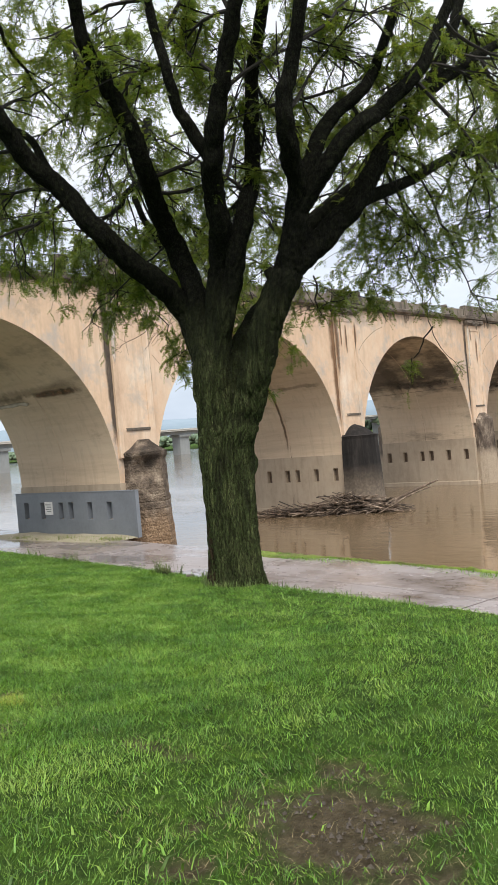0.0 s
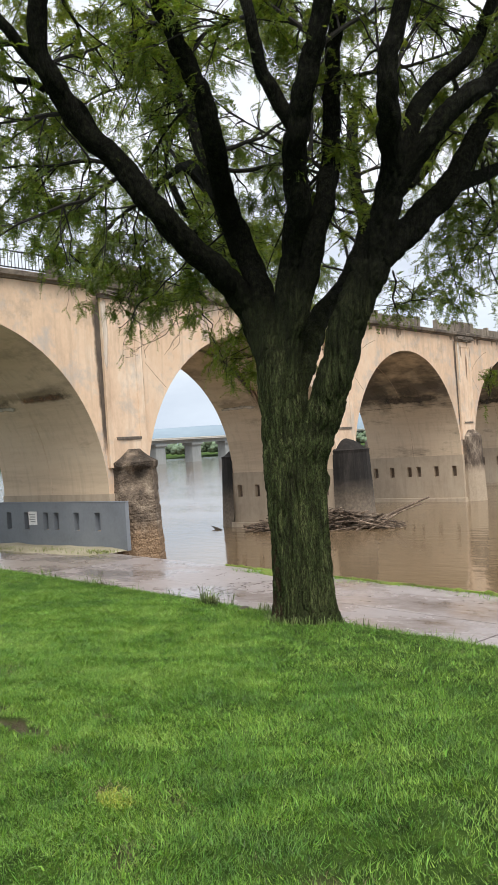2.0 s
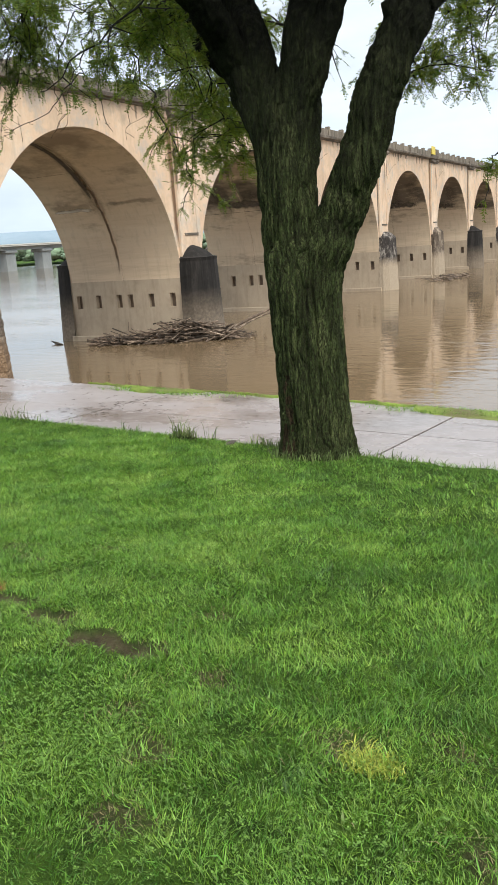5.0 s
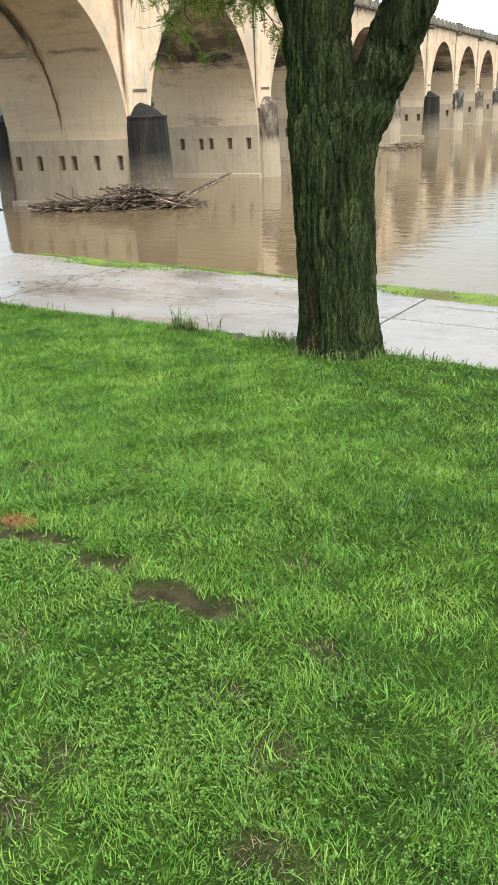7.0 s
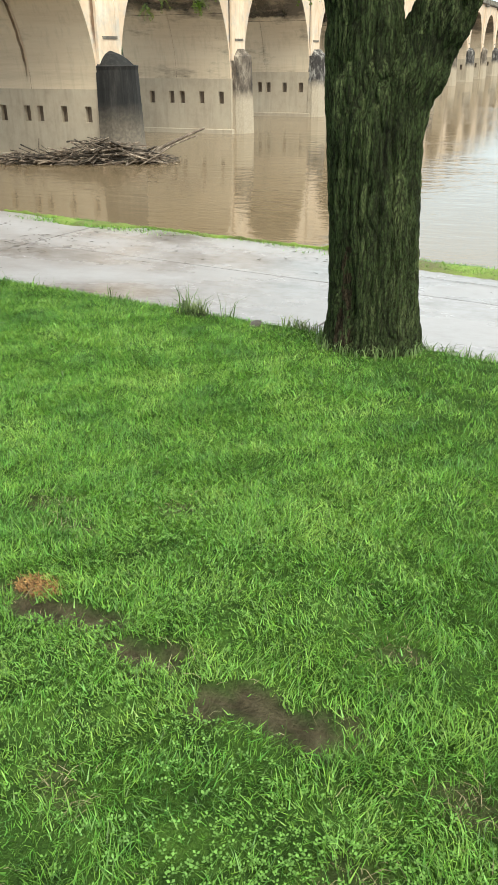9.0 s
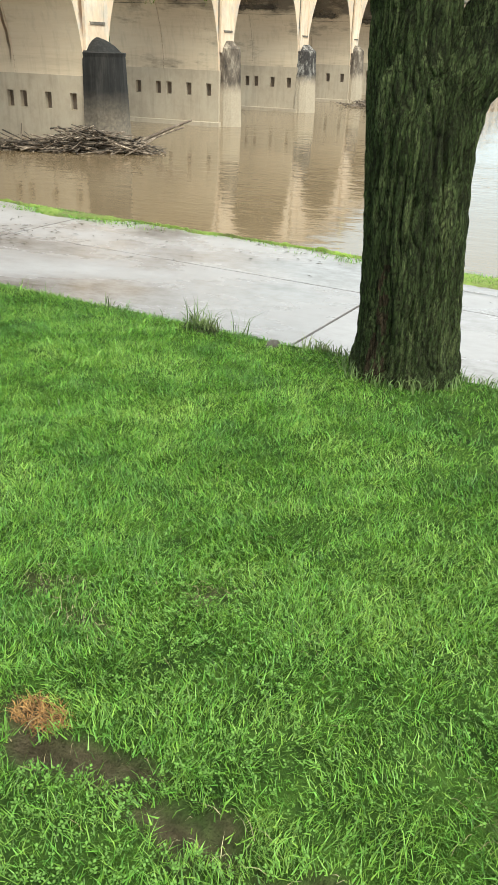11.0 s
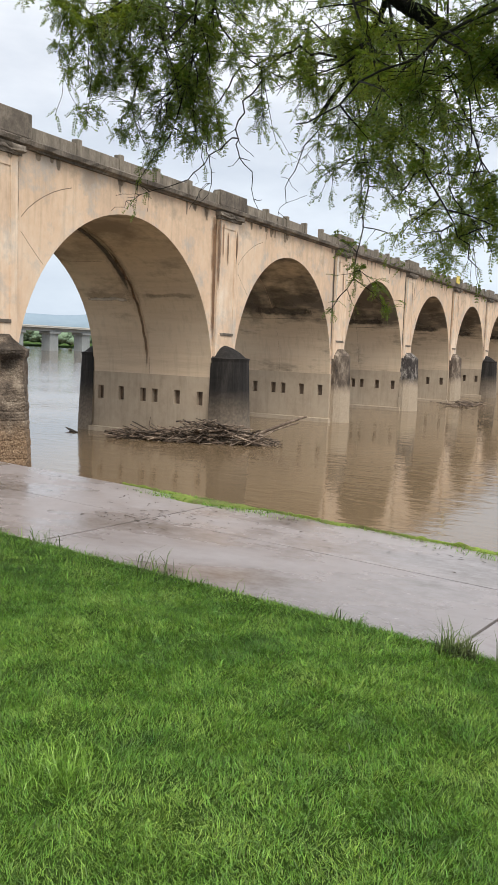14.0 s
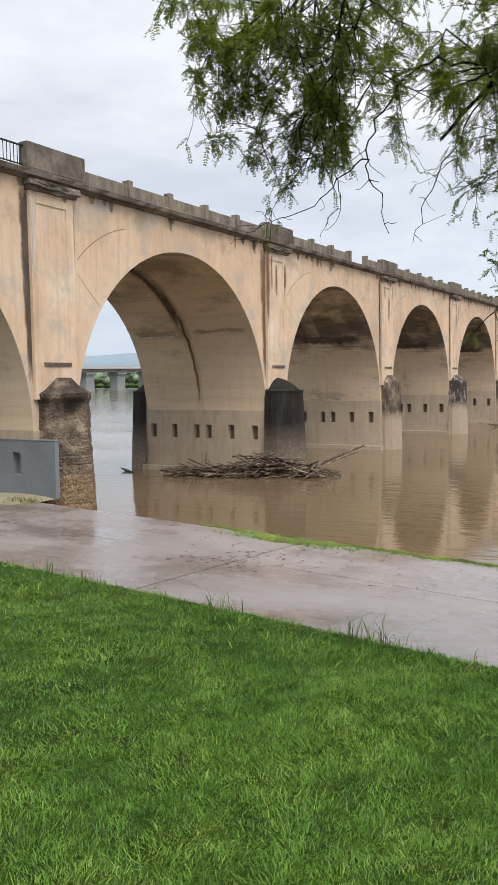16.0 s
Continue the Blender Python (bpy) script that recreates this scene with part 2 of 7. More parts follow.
M_SLAB = mat("wet_concrete", (0.275, 0.242, 0.238), (0.155, 0.128, 0.108), (0.335, 0.305, 0.305), 0.10, 0.34, 5.0, (1, 0.5, 1), 0.12, 0.012, rnd=0.05, rough2=0.44, spread=0.36, shift=False)
M_SLAB_S = mat("silty_wet_concrete", (0.225, 0.188, 0.165), (0.12, 0.098, 0.08), (0.315, 0.28, 0.265), 0.07, 0.36, 5.0, (1, 0.45, 1), 0.12, 0.012, rnd=0.05, rough2=0.38, spread=0.36, shift=False)
M_SAND = mat("sandy_concrete", (0.29, 0.265, 0.185), (0.16, 0.145, 0.09), (0.40, 0.36, 0.28), 0.85, 0.8, 9.0, bump=0.4)
M_KERB = mat("pale_kerb_concrete", (0.45, 0.42, 0.38), rough=0.7, scale=1.5, fine=20.0, bump=0.3)
M_WOOD = mat("driftwood", (0.125, 0.09, 0.066), (0.035, 0.026, 0.02), (0.40, 0.32, 0.245), 0.85, 2.5, 20.0, (1, 1, 1), 0.4, island=0.7)
M_STONE = mat("brown_stone", (0.09, 0.075, 0.06), rough=0.85, scale=4.0, fine=30.0, bump=0.6)
# Far woods and ridge carry the haze of distance in their base colours.
M_WOODS = mat("haze_tinted_foliage", (0.165, 0.235, 0.15), (0.125, 0.185, 0.12), (0.21, 0.285, 0.18), 0.9, 0.08, 0.6, bump=0.8, dist=0.8, island=0.25)
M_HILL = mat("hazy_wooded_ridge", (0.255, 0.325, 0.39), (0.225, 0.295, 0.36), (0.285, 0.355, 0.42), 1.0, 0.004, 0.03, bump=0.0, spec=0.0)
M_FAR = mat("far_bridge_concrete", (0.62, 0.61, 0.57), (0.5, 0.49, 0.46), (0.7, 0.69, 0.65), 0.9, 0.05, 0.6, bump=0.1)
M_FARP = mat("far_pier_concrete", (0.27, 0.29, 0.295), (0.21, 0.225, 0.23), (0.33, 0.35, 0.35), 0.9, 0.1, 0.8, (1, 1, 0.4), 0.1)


def let_light_through(m, tint, share):
    """Thin leaves glow when the sky stands behind them: part of the light passes through."""
    n, l = m.node_tree.nodes, m.node_tree.links
    b, out = n["Principled BSDF"], n["Material Output"]
    tr = n.new("ShaderNodeBsdfTranslucent")
    src = b.inputs["Base Color"].links[0].from_socket
    mul = n.new("ShaderNodeMixRGB")
    mul.blend_type = "MULTIPLY"
    mul.inputs[0].default_value = 1.0
    mul.inputs[2].default_value = (*tint, 1)
    l.new(src, mul.inputs[1])
    l.new(mul.outputs[0], tr.inputs["Color"])
    mx = n.new("ShaderNodeMixShader")
    mx.inputs[0].default_value = share
    l.new(b.outputs[0], mx.inputs[1])
    l.new(tr.outputs[0], mx.inputs[2])
    l.new(mx.outputs[0], out.inputs["Surface"])


let_light_through(M_LEAF, (2.1, 2.0, 1.0), 0.50)
let_light_through(M_GRASS, (1.6, 1.5, 0.9), 0.26)


def soften(m, strength=1.0):
    """A thin stain that thins out towards its border, with a ragged edge."""
    n, l = m.node_tree.nodes, m.node_tree.links
    b, out = n["Principled BSDF"], n["Material Output"]
    at = n.new("ShaderNodeAttribute")
    at.attribute_name = "core"
    tc = n.new("ShaderNodeTexCoord")
    mp = n.new("ShaderNodeMapping")
    mp.inputs["Scale"].default_value = (1.0, 1.0, 0.3)
    nz = n.new("ShaderNodeTexNoise")
    nz.inputs["Scale"].default_value, nz.inputs["Detail"].default_value, nz.inputs["Roughness"].default_value = 3.5, 8.0, 0.68
    l.new(tc.outputs["Object"], mp.inputs[0])
    l.new(mp.outputs[0], nz.inputs["Vector"])
    ad = n.new("ShaderNodeMath")
    ad.operation = "MULTIPLY_ADD"
    ad.inputs[1].default_value = 1.5
    l.new(nz.outputs["Fac"], ad.inputs[0])
    l.new(at.outputs["Fac"], ad.inputs[2])
    mr = n.new("ShaderNodeMapRange")
    mr.inputs["From Min"].default_value, mr.inputs["From Max"].default_value = 0.9, 1.65
    mr.inputs["To Max"].default_value = strength
    l.new(ad.outputs[0], mr.inputs["Value"])
    tr = n.new("ShaderNodeBsdfTransparent")
    mx = n.new("ShaderNodeMixShader")
    l.new(mr.outputs[0], mx.inputs[0])
    l.new(tr.outputs[0], mx.inputs[1])
    l.new(b.outputs[0], mx.inputs[2])
    l.new(mx.outputs[0], out.inputs["Surface"])


soften(M_STREAK, 0.95)
soften(M_RUST, 0.7)
soften(M_DRIP, 0.75)
soften(M_LIME, 0.7)
soften(M_SMEAR, 0.34)


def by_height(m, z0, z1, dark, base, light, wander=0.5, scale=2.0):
    """Blends to another surface between two heights, with a wandering border: a tree's moss thinning into painted
    backlit dark, a flood's silt line.
    """
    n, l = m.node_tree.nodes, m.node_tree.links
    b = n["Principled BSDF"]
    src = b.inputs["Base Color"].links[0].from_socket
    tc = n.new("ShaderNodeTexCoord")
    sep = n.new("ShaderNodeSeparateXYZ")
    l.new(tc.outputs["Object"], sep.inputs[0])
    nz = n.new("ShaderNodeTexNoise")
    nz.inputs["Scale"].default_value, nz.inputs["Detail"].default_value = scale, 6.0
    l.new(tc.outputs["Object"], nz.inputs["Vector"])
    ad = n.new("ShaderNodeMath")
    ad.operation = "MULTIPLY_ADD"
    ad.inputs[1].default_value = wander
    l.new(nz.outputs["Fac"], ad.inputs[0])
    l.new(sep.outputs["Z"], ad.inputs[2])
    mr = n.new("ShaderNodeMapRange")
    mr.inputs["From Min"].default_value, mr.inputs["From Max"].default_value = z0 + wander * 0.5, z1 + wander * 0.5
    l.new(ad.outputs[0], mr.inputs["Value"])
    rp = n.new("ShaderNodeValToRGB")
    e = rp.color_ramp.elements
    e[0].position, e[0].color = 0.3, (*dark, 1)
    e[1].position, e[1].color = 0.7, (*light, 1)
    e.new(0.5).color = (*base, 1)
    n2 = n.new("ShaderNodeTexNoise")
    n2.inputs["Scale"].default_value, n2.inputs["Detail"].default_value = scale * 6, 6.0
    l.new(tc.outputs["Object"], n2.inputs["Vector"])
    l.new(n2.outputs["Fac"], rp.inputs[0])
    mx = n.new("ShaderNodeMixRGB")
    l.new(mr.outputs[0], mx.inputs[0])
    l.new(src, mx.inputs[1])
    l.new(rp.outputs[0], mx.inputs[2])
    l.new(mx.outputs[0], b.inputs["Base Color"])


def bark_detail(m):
    """Scaly plates: fine furrows between long narrow cells, deep in the relief, their shade also darkened into the
    colour.
    """
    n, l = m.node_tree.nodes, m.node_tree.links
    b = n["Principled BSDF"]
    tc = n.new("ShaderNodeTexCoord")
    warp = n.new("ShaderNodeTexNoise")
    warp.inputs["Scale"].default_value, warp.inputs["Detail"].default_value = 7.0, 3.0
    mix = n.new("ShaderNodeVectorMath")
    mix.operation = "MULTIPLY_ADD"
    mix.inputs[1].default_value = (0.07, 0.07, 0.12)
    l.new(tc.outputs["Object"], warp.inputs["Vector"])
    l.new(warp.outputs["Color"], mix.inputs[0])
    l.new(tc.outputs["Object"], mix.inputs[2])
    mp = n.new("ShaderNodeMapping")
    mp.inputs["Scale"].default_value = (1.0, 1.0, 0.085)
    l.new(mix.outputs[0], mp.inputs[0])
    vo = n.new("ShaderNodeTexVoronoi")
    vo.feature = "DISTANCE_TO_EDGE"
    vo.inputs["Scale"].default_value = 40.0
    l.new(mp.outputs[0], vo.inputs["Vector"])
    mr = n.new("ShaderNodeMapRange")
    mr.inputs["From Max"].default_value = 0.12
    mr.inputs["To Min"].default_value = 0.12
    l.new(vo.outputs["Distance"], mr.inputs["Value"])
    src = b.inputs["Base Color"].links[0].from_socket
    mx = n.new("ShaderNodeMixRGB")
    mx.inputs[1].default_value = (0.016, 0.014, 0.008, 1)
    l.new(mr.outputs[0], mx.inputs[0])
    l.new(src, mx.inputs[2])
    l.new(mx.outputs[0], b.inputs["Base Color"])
    bp = n.new("ShaderNodeBump")
    bp.inputs["Strength"].default_value, bp.inputs["Distance"].default_value = 0.8, 0.010
    l.new(mr.outputs[0], bp.inputs["Height"])
    l.new(b.inputs["Normal"].links[0].from_socket, bp.inputs["Normal"])
    crumb = n.new("ShaderNodeTexNoise")
    crumb.inputs["Scale"].default_value, crumb.inputs["Detail"].default_value, crumb.inputs["Roughness"].default_value = 75.0, 7.0, 0.78
    long = n.new("ShaderNodeMapping")
    long.inputs["Scale"].default_value = (1.0, 1.0, 0.55)
    l.new(tc.outputs["Object"], long.inputs[0])
    l.new(long.outputs[0], crumb.inputs["Vector"])
    tone = n.new("ShaderNodeMapRange")
    tone.inputs["From Min"].default_value, tone.inputs["From Max"].default_value = 0.36, 0.64
    tone.inputs["To Min"].default_value, tone.inputs["To Max"].default_value = 0.25, 1.75
    l.new(crumb.outputs["Fac"], tone.inputs["Value"])
    speck = n.new("ShaderNodeVectorMath")
    speck.operation = "SCALE"
    l.new(mx.outputs[0], speck.inputs[0])
    l.new(tone.outputs[0], speck.inputs["Scale"])
    l.new(speck.outputs[0], b.inputs["Base Color"])
    bp2 = n.new("ShaderNodeBump")
    bp2.inputs["Strength"].default_value, bp2.inputs["Distance"].default_value = 1.0, 0.012
    l.new(crumb.outputs["Fac"], bp2.inputs["Height"])
    l.new(bp.outputs[0], bp2.inputs["Normal"])
    l.new(bp2.outputs[0], b.inputs["Normal"])


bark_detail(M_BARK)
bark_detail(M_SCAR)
# Moss thins upward; the backlit limbs' shade is put into the colour.
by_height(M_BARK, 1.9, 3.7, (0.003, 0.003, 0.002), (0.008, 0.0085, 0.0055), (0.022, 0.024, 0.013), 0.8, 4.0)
SILT_TONES = ((0.345, 0.28, 0.21), (0.375, 0.305, 0.228), (0.41, 0.335, 0.25))
by_height(M_NOSE_S, -0.9, -1.8, *SILT_TONES, 0.7, 1.3)
by_height(M_NOSE_B, -0.7, -1.7, *SILT_TONES, 0.9, 1.3)
by_height(M_NOSE_D, -0.9, -3.5, (0.15, 0.12, 0.095), (0.20, 0.162, 0.125), (0.26, 0.21, 0.16), 1.0, 0.9)
by_height(M_NOSE_R, -1.5, -2.5, (0.10, 0.066, 0.044), (0.24, 0.155, 0.092), (0.38, 0.28, 0.185), 0.8, 2.5)


def grime(m, z_from, z_to, colour, most, scale, stretch, low=0.44, high=0.62):
    """Dark growth and soot in ragged patches, that takes hold more and more between two heights."""
    n, l = m.node_tree.nodes, m.node_tree.links
    b = n["Principled BSDF"]
    src = b.inputs["Base Color"].links[0].from_socket
    tc, info = n.new("ShaderNodeTexCoord"), n.new("ShaderNodeObjectInfo")
    sep, comb, off = n.new("ShaderNodeSeparateXYZ"), n.new("ShaderNodeCombineXYZ"), n.new("ShaderNodeVectorMath")
    l.new(tc.outputs["Object"], sep.inputs[0])
    off.operation = "MULTIPLY_ADD"
    off.inputs[1].default_value = (53.0, 29.0, 71.0)
    for i in range(3):
        l.new(info.outputs["Random"], comb.inputs[i])
    l.new(comb.outputs[0], off.inputs[0])
    l.new(tc.outputs["Object"], off.inputs[2])
    mp, nz = n.new("ShaderNodeMapping"), n.new("ShaderNodeTexNoise")
    mp.inputs["Scale"].default_value = stretch
    nz.inputs["Scale"].default_value, nz.inputs["Detail"].default_value, nz.inputs["Roughness"].default_value = scale, 9.0, 0.66
    l.new(off.outputs[0], mp.inputs[0])
    l.new(mp.outputs[0], nz.inputs["Vector"])
    hold, add, mask = n.new("ShaderNodeMapRange"), n.new("ShaderNodeMath"), n.new("ShaderNodeMapRange")
    hold.inputs["From Min"].default_value, hold.inputs["From Max"].default_value = z_from, z_to
    hold.inputs["To Min"].default_value, hold.inputs["To Max"].default_value = -0.14, 0.10
    l.new(sep.outputs["Z"], hold.inputs["Value"])
    add.operation = "ADD"
    l.new(nz.outputs["Fac"], add.inputs[0])
    l.new(hold.outputs[0], add.inputs[1])
    mask.inputs["From Min"].default_value, mask.inputs["From Max"].default_value = low, high
    mask.inputs["To Max"].default_value = most
    l.new(add.outputs[0], mask.inputs["Value"])
    mx = n.new("ShaderNodeMixRGB")
    mx.inputs[2].default_value = (*colour, 1)
    l.new(mask.outputs[0], mx.inputs[0])
    l.new(src, mx.inputs[1])
    l.new(mx.outputs[0], b.inputs["Base Color"])


def pebbly(m, scale, depth):
    """Bared pebbles in worn concrete."""
    n, l = m.node_tree.nodes, m.node_tree.links
    b = n["Principled BSDF"]
    tc, vo, bp = n.new("ShaderNodeTexCoord"), n.new("ShaderNodeTexVoronoi"), n.new("ShaderNodeBump")
    vo.inputs["Scale"].default_value = scale
    l.new(tc.outputs["Object"], vo.inputs["Vector"])
    bp.invert = True
    bp.inputs["Strength"].default_value, bp.inputs["Distance"].default_value = 1.0, depth
    l.new(vo.outputs["Distance"], bp.inputs["Height"])
    l.new(b.inputs["Normal"].links[0].from_socket, bp.inputs["Normal"])
    l.new(bp.outputs[0], b.inputs["Normal"])


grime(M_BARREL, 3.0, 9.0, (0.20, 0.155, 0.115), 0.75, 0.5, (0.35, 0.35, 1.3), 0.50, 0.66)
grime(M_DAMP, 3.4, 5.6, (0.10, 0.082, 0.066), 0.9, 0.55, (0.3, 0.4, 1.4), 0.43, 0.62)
grime(M_WALL, 7.0, 11.0, (0.34, 0.265, 0.20), 0.65, 0.7, (0.8, 0.8, 0.9), 0.52, 0.66)
grime(M_NOSE_R, -1.2, 1.4, (0.03, 0.023, 0.018), 0.8, 0.9, (1.0, 1.0, 0.5), 0.52, 0.62)
pebbly(M_NOSE_R, 8.0, 0.045)


def water_material():
    m = bpy.data.materials.new("brown_river_water")
    m.use_nodes = True
    n, l = m.node_tree.nodes, m.node_tree.links
    b = n["Principled BSDF"]
    b.inputs["Base Color"].default_value = (0.180, 0.128, 0.076, 1)
    b.inputs["Roughness"].default_value = 0.07
    b.inputs["IOR"].default_value = 1.48
    b.inputs["Specular IOR Level"].default_value = 0.5
    tc = n.new("ShaderNodeTexCoord")
    mp = n.new("ShaderNodeMapping")
    mp.inputs["Scale"].default_value = (1.0, 0.45, 1.0)
    mp.inputs["Rotation"].default_value = (0, 0, radians(-35))
    l.new(tc.outputs["Object"], mp.inputs[0])
    a = n.new("ShaderNodeTexNoise")
    a.inputs["Scale"].default_value, a.inputs["Detail"].default_value = 1.3, 4.0
    c = n.new("ShaderNodeTexNoise")
    c.inputs["Scale"].default_value, c.inputs["Detail"].default_value = 0.07, 3.0
    l.new(mp.outputs[0], a.inputs["Vector"])
    l.new(mp.outputs[0], c.inputs["Vector"])
    mr = n.new("ShaderNodeMapRange")
    mr.inputs["From Min"].default_value, mr.inputs["From Max"].default_value = 0.42, 0.65
    mr.inputs["To Min"].default_value, mr.inputs["To Max"].default_value = 0.045, 0.17
    l.new(c.outputs["Fac"], mr.inputs["Value"])
    bp = n.new("ShaderNodeBump")
    bp.inputs["Distance"].default_value = 0.35
    l.new(mr.outputs[0], bp.inputs["Strength"])
    l.new(a.outputs["Fac"], bp.inputs["Height"])
    l.new(bp.outputs[0], b.inputs["Normal"])
    return m


M_WATER = water_material()


def ground_material():
    """Soil under the lawn: dark turf, and wet mud where the attribute says so."""
    m = mat("turf_soil", (0.052, 0.100, 0.018), (0.028, 0.052, 0.012), (0.092, 0.165, 0.028), 0.95, 6.0, 40.0, bump=1.0, dist=0.05, spread=0.34, spec=0.08)
    n, l = m.node_tree.nodes, m.node_tree.links
    b = n["Principled BSDF"]
    src = b.inputs["Base Color"].links[0].from_socket
    at = n.new("ShaderNodeAttribute")
    at.attribute_name = "mud"
    nz = n.new("ShaderNodeTexNoise")
    nz.inputs["Scale"].default_value, nz.inputs["Detail"].default_value = 14.0, 6.0
    tc = n.new("ShaderNodeTexCoord")
    l.new(tc.outputs["Object"], nz.inputs["Vector"])
    rp = n.new("ShaderNodeValToRGB")
    rp.color_ramp.elements[0].position, rp.color_ramp.elements[0].color = 0.3, (0.052, 0.041, 0.024, 1)
    rp.color_ramp.elements[1].position, rp.color_ramp.elements[1].color = 0.7, (0.140, 0.112, 0.068, 1)
    l.new(nz.outputs["Fac"], rp.inputs[0])
    mx = n.new("ShaderNodeMixRGB")
    l.new(at.outputs["Fac"], mx.inputs[0])
    l.new(src, mx.inputs[1])
    l.new(rp.outputs[0], mx.inputs[2])
    l.new(mx.outputs[0], b.inputs["Base Color"])
    mr = n.new("ShaderNodeMapRange")
    mr.inputs["To Min"].default_value, mr.inputs["To Max"].default_value = 0.9, 0.34
    l.new(at.outputs["Fac"], mr.inputs["Value"])
    l.new(mr.outputs[0], b.inputs["Roughness"])
    return m


M_GROUND = ground_material()


# ---- building helpers ----
def mesh_ob(name, verts, faces, material, smooth=False):
    me = bpy.data.meshes.new(name)
    me.from_pydata(verts, [], faces)
    me.materials.append(material)
    if smooth:
        me.polygons.foreach_set("use_smooth", [True] * len(me.polygons))
    me.update()
    return me


def thing(name, at, label, category, group="", kind=""):
    ob = new(name)
    ob.location = at
    ob.empty_display_size = 0.2
    return tagged(ob, label, category, group, kind)


def part_mesh(name, me, parent, label="", at=(0, 0, 0), kind=""):
    """Links mesh data as a part of a thing; the mesh is given in world metres, moved by at."""
    ob = new(name, me)
    ob.parent = parent
    if parent.parent is None:
        ob.matrix_parent_inverse = Matrix.Translation(parent.location).inverted()
    ob.location = at
    return tagged(ob, label, "", "", kind)


def bm_mesh(name, bm, material, smooth=False):
    me = bpy.data.meshes.new(name)
    bmesh.ops.recalc_face_normals(bm, faces=bm.faces)
    bm.to_mesh(me)
    bm.free()
    me.materials.append(material)
    if smooth:
        me.polygons.foreach_set("use_smooth", [True] * len(me.polygons))
    return me


def part(name, bm, material, parent, label="", at=(0, 0, 0), smooth=False, kind=""):
    return part_mesh(name, bm_mesh(name, bm, material, smooth), parent, label, at, kind)


def box(bm, x0, x1, y0, y1, z0, z1, bevel=0.0):
    r = bmesh.ops.create_cube(bm, size=1.0)
    for v in r["verts"]:
        v.co = Vector(((x0 + x1) / 2 + v.co.x * (x1 - x0), (y0 + y1) / 2 + v.co.y * (y1 - y0), (z0 + z1) / 2 + v.co.z * (z1 - z0)))
    if bevel:
        edges = {e for v in r["verts"] for e in v.link_edges}
        bmesh.ops.bevel(bm, geom=list(edges), offset=bevel, segments=2, profile=0.6, affect="EDGES")


def rough_box(x0, x1, y0, y1, z0, z1, bevel=0.0):
    bm = bmesh.new()
    box(bm, x0, x1, y0, y1, z0, z1, bevel)
    return bm


def tube(verts, faces, pts, radii, sides=8, furrow=0.0, seed=0):
    """Adds a tapered tube along pts to the lists; furrow gives bark ridges."""
    base = len(verts)
    n = len(pts)
    pts = [Vector(p) for p in pts]
    side = None
    for i, p in enumerate(pts):
        d = (pts[min(i + 1, n - 1)] - pts[max(i - 1, 0)]).normalized()
        if side is None:
            side = d.orthogonal().normalized()
        side = (side - d * side.dot(d)).normalized()
        other = d.cross(side)
        for k in range(sides):
            ang = 2 * math.pi * k / sides
            r = radii[i]
            if furrow:
                r *= 1 + furrow * (noise.noise((math.cos(ang) * 2.6 + seed, math.sin(ang) * 2.6, i * 0.10)) +
                                   0.9 * (abs(noise.noise((math.cos(ang) * 6.5 + seed, math.sin(ang) * 6.5, i * 0.09 + 7))) - 0.3))
            verts.append(tuple(p + side * (math.cos(ang) * r) + other * (math.sin(ang) * r)))
    for i in range(n - 1):
        for k in range(sides):
            a, b = base + i * sides + k, base + i * sides + (k + 1) % sides
            faces.append((a, b, b + sides, a + sides))
    faces.append(tuple(base + k for k in reversed(range(sides))))
    faces.append(tuple(base + (n - 1) * sides + k for k in range(sides)))


def smooth_line(pts, steps):
    """A rounded line through pts, with steps points between each two."""
    out = []
    p = [Vector(q) for q in pts]
    p = [p[0] * 2 - p[1]] + p + [p[-1] * 2 - p[-2]]
    for i in range(1, len(p) - 2):
        for k in range(steps):
            t = k / steps
            a, b, c, d = p[i - 1], p[i], p[i + 1], p[i + 2]
            out.append(0.5 * ((2 * b) + (c - a) * t + (2 * a - 5 * b + 4 * c - d) * t * t + (3 * b - a - 3 * c + d) * t ** 3))
    out.append(p[-2])
    return out


# ---- ground, promenade, river ----
WATER_Z = -4.3
PROM_Z = -2.9


def crest_x(y):
    return 0.12 + 0.13 * y


def quay_x(y):
    return 14.55 + 0.148 * y


def lumps(x, y):
    """The uneven lie of an old lawn: long swells and hand-sized humps."""
    near = np.exp(-((x + 3) / 14) ** 2 - (y / 18) ** 2)
    return near * (0.02 * np.sin(x * 1.3 + y * 0.7) + 0.011 * np.sin(x * 4.1 + 1.7 * np.sin(y * 2.3)) * np.sin(y * 3.6 + 1.4 * np.sin(x * 2.9))
                   + 0.006 * np.sin(x * 9.7 + 1.2 * np.sin(y * 6.1)) * np.sin(y * 10.3 + 1.5 * np.sin(x * 5.7)))


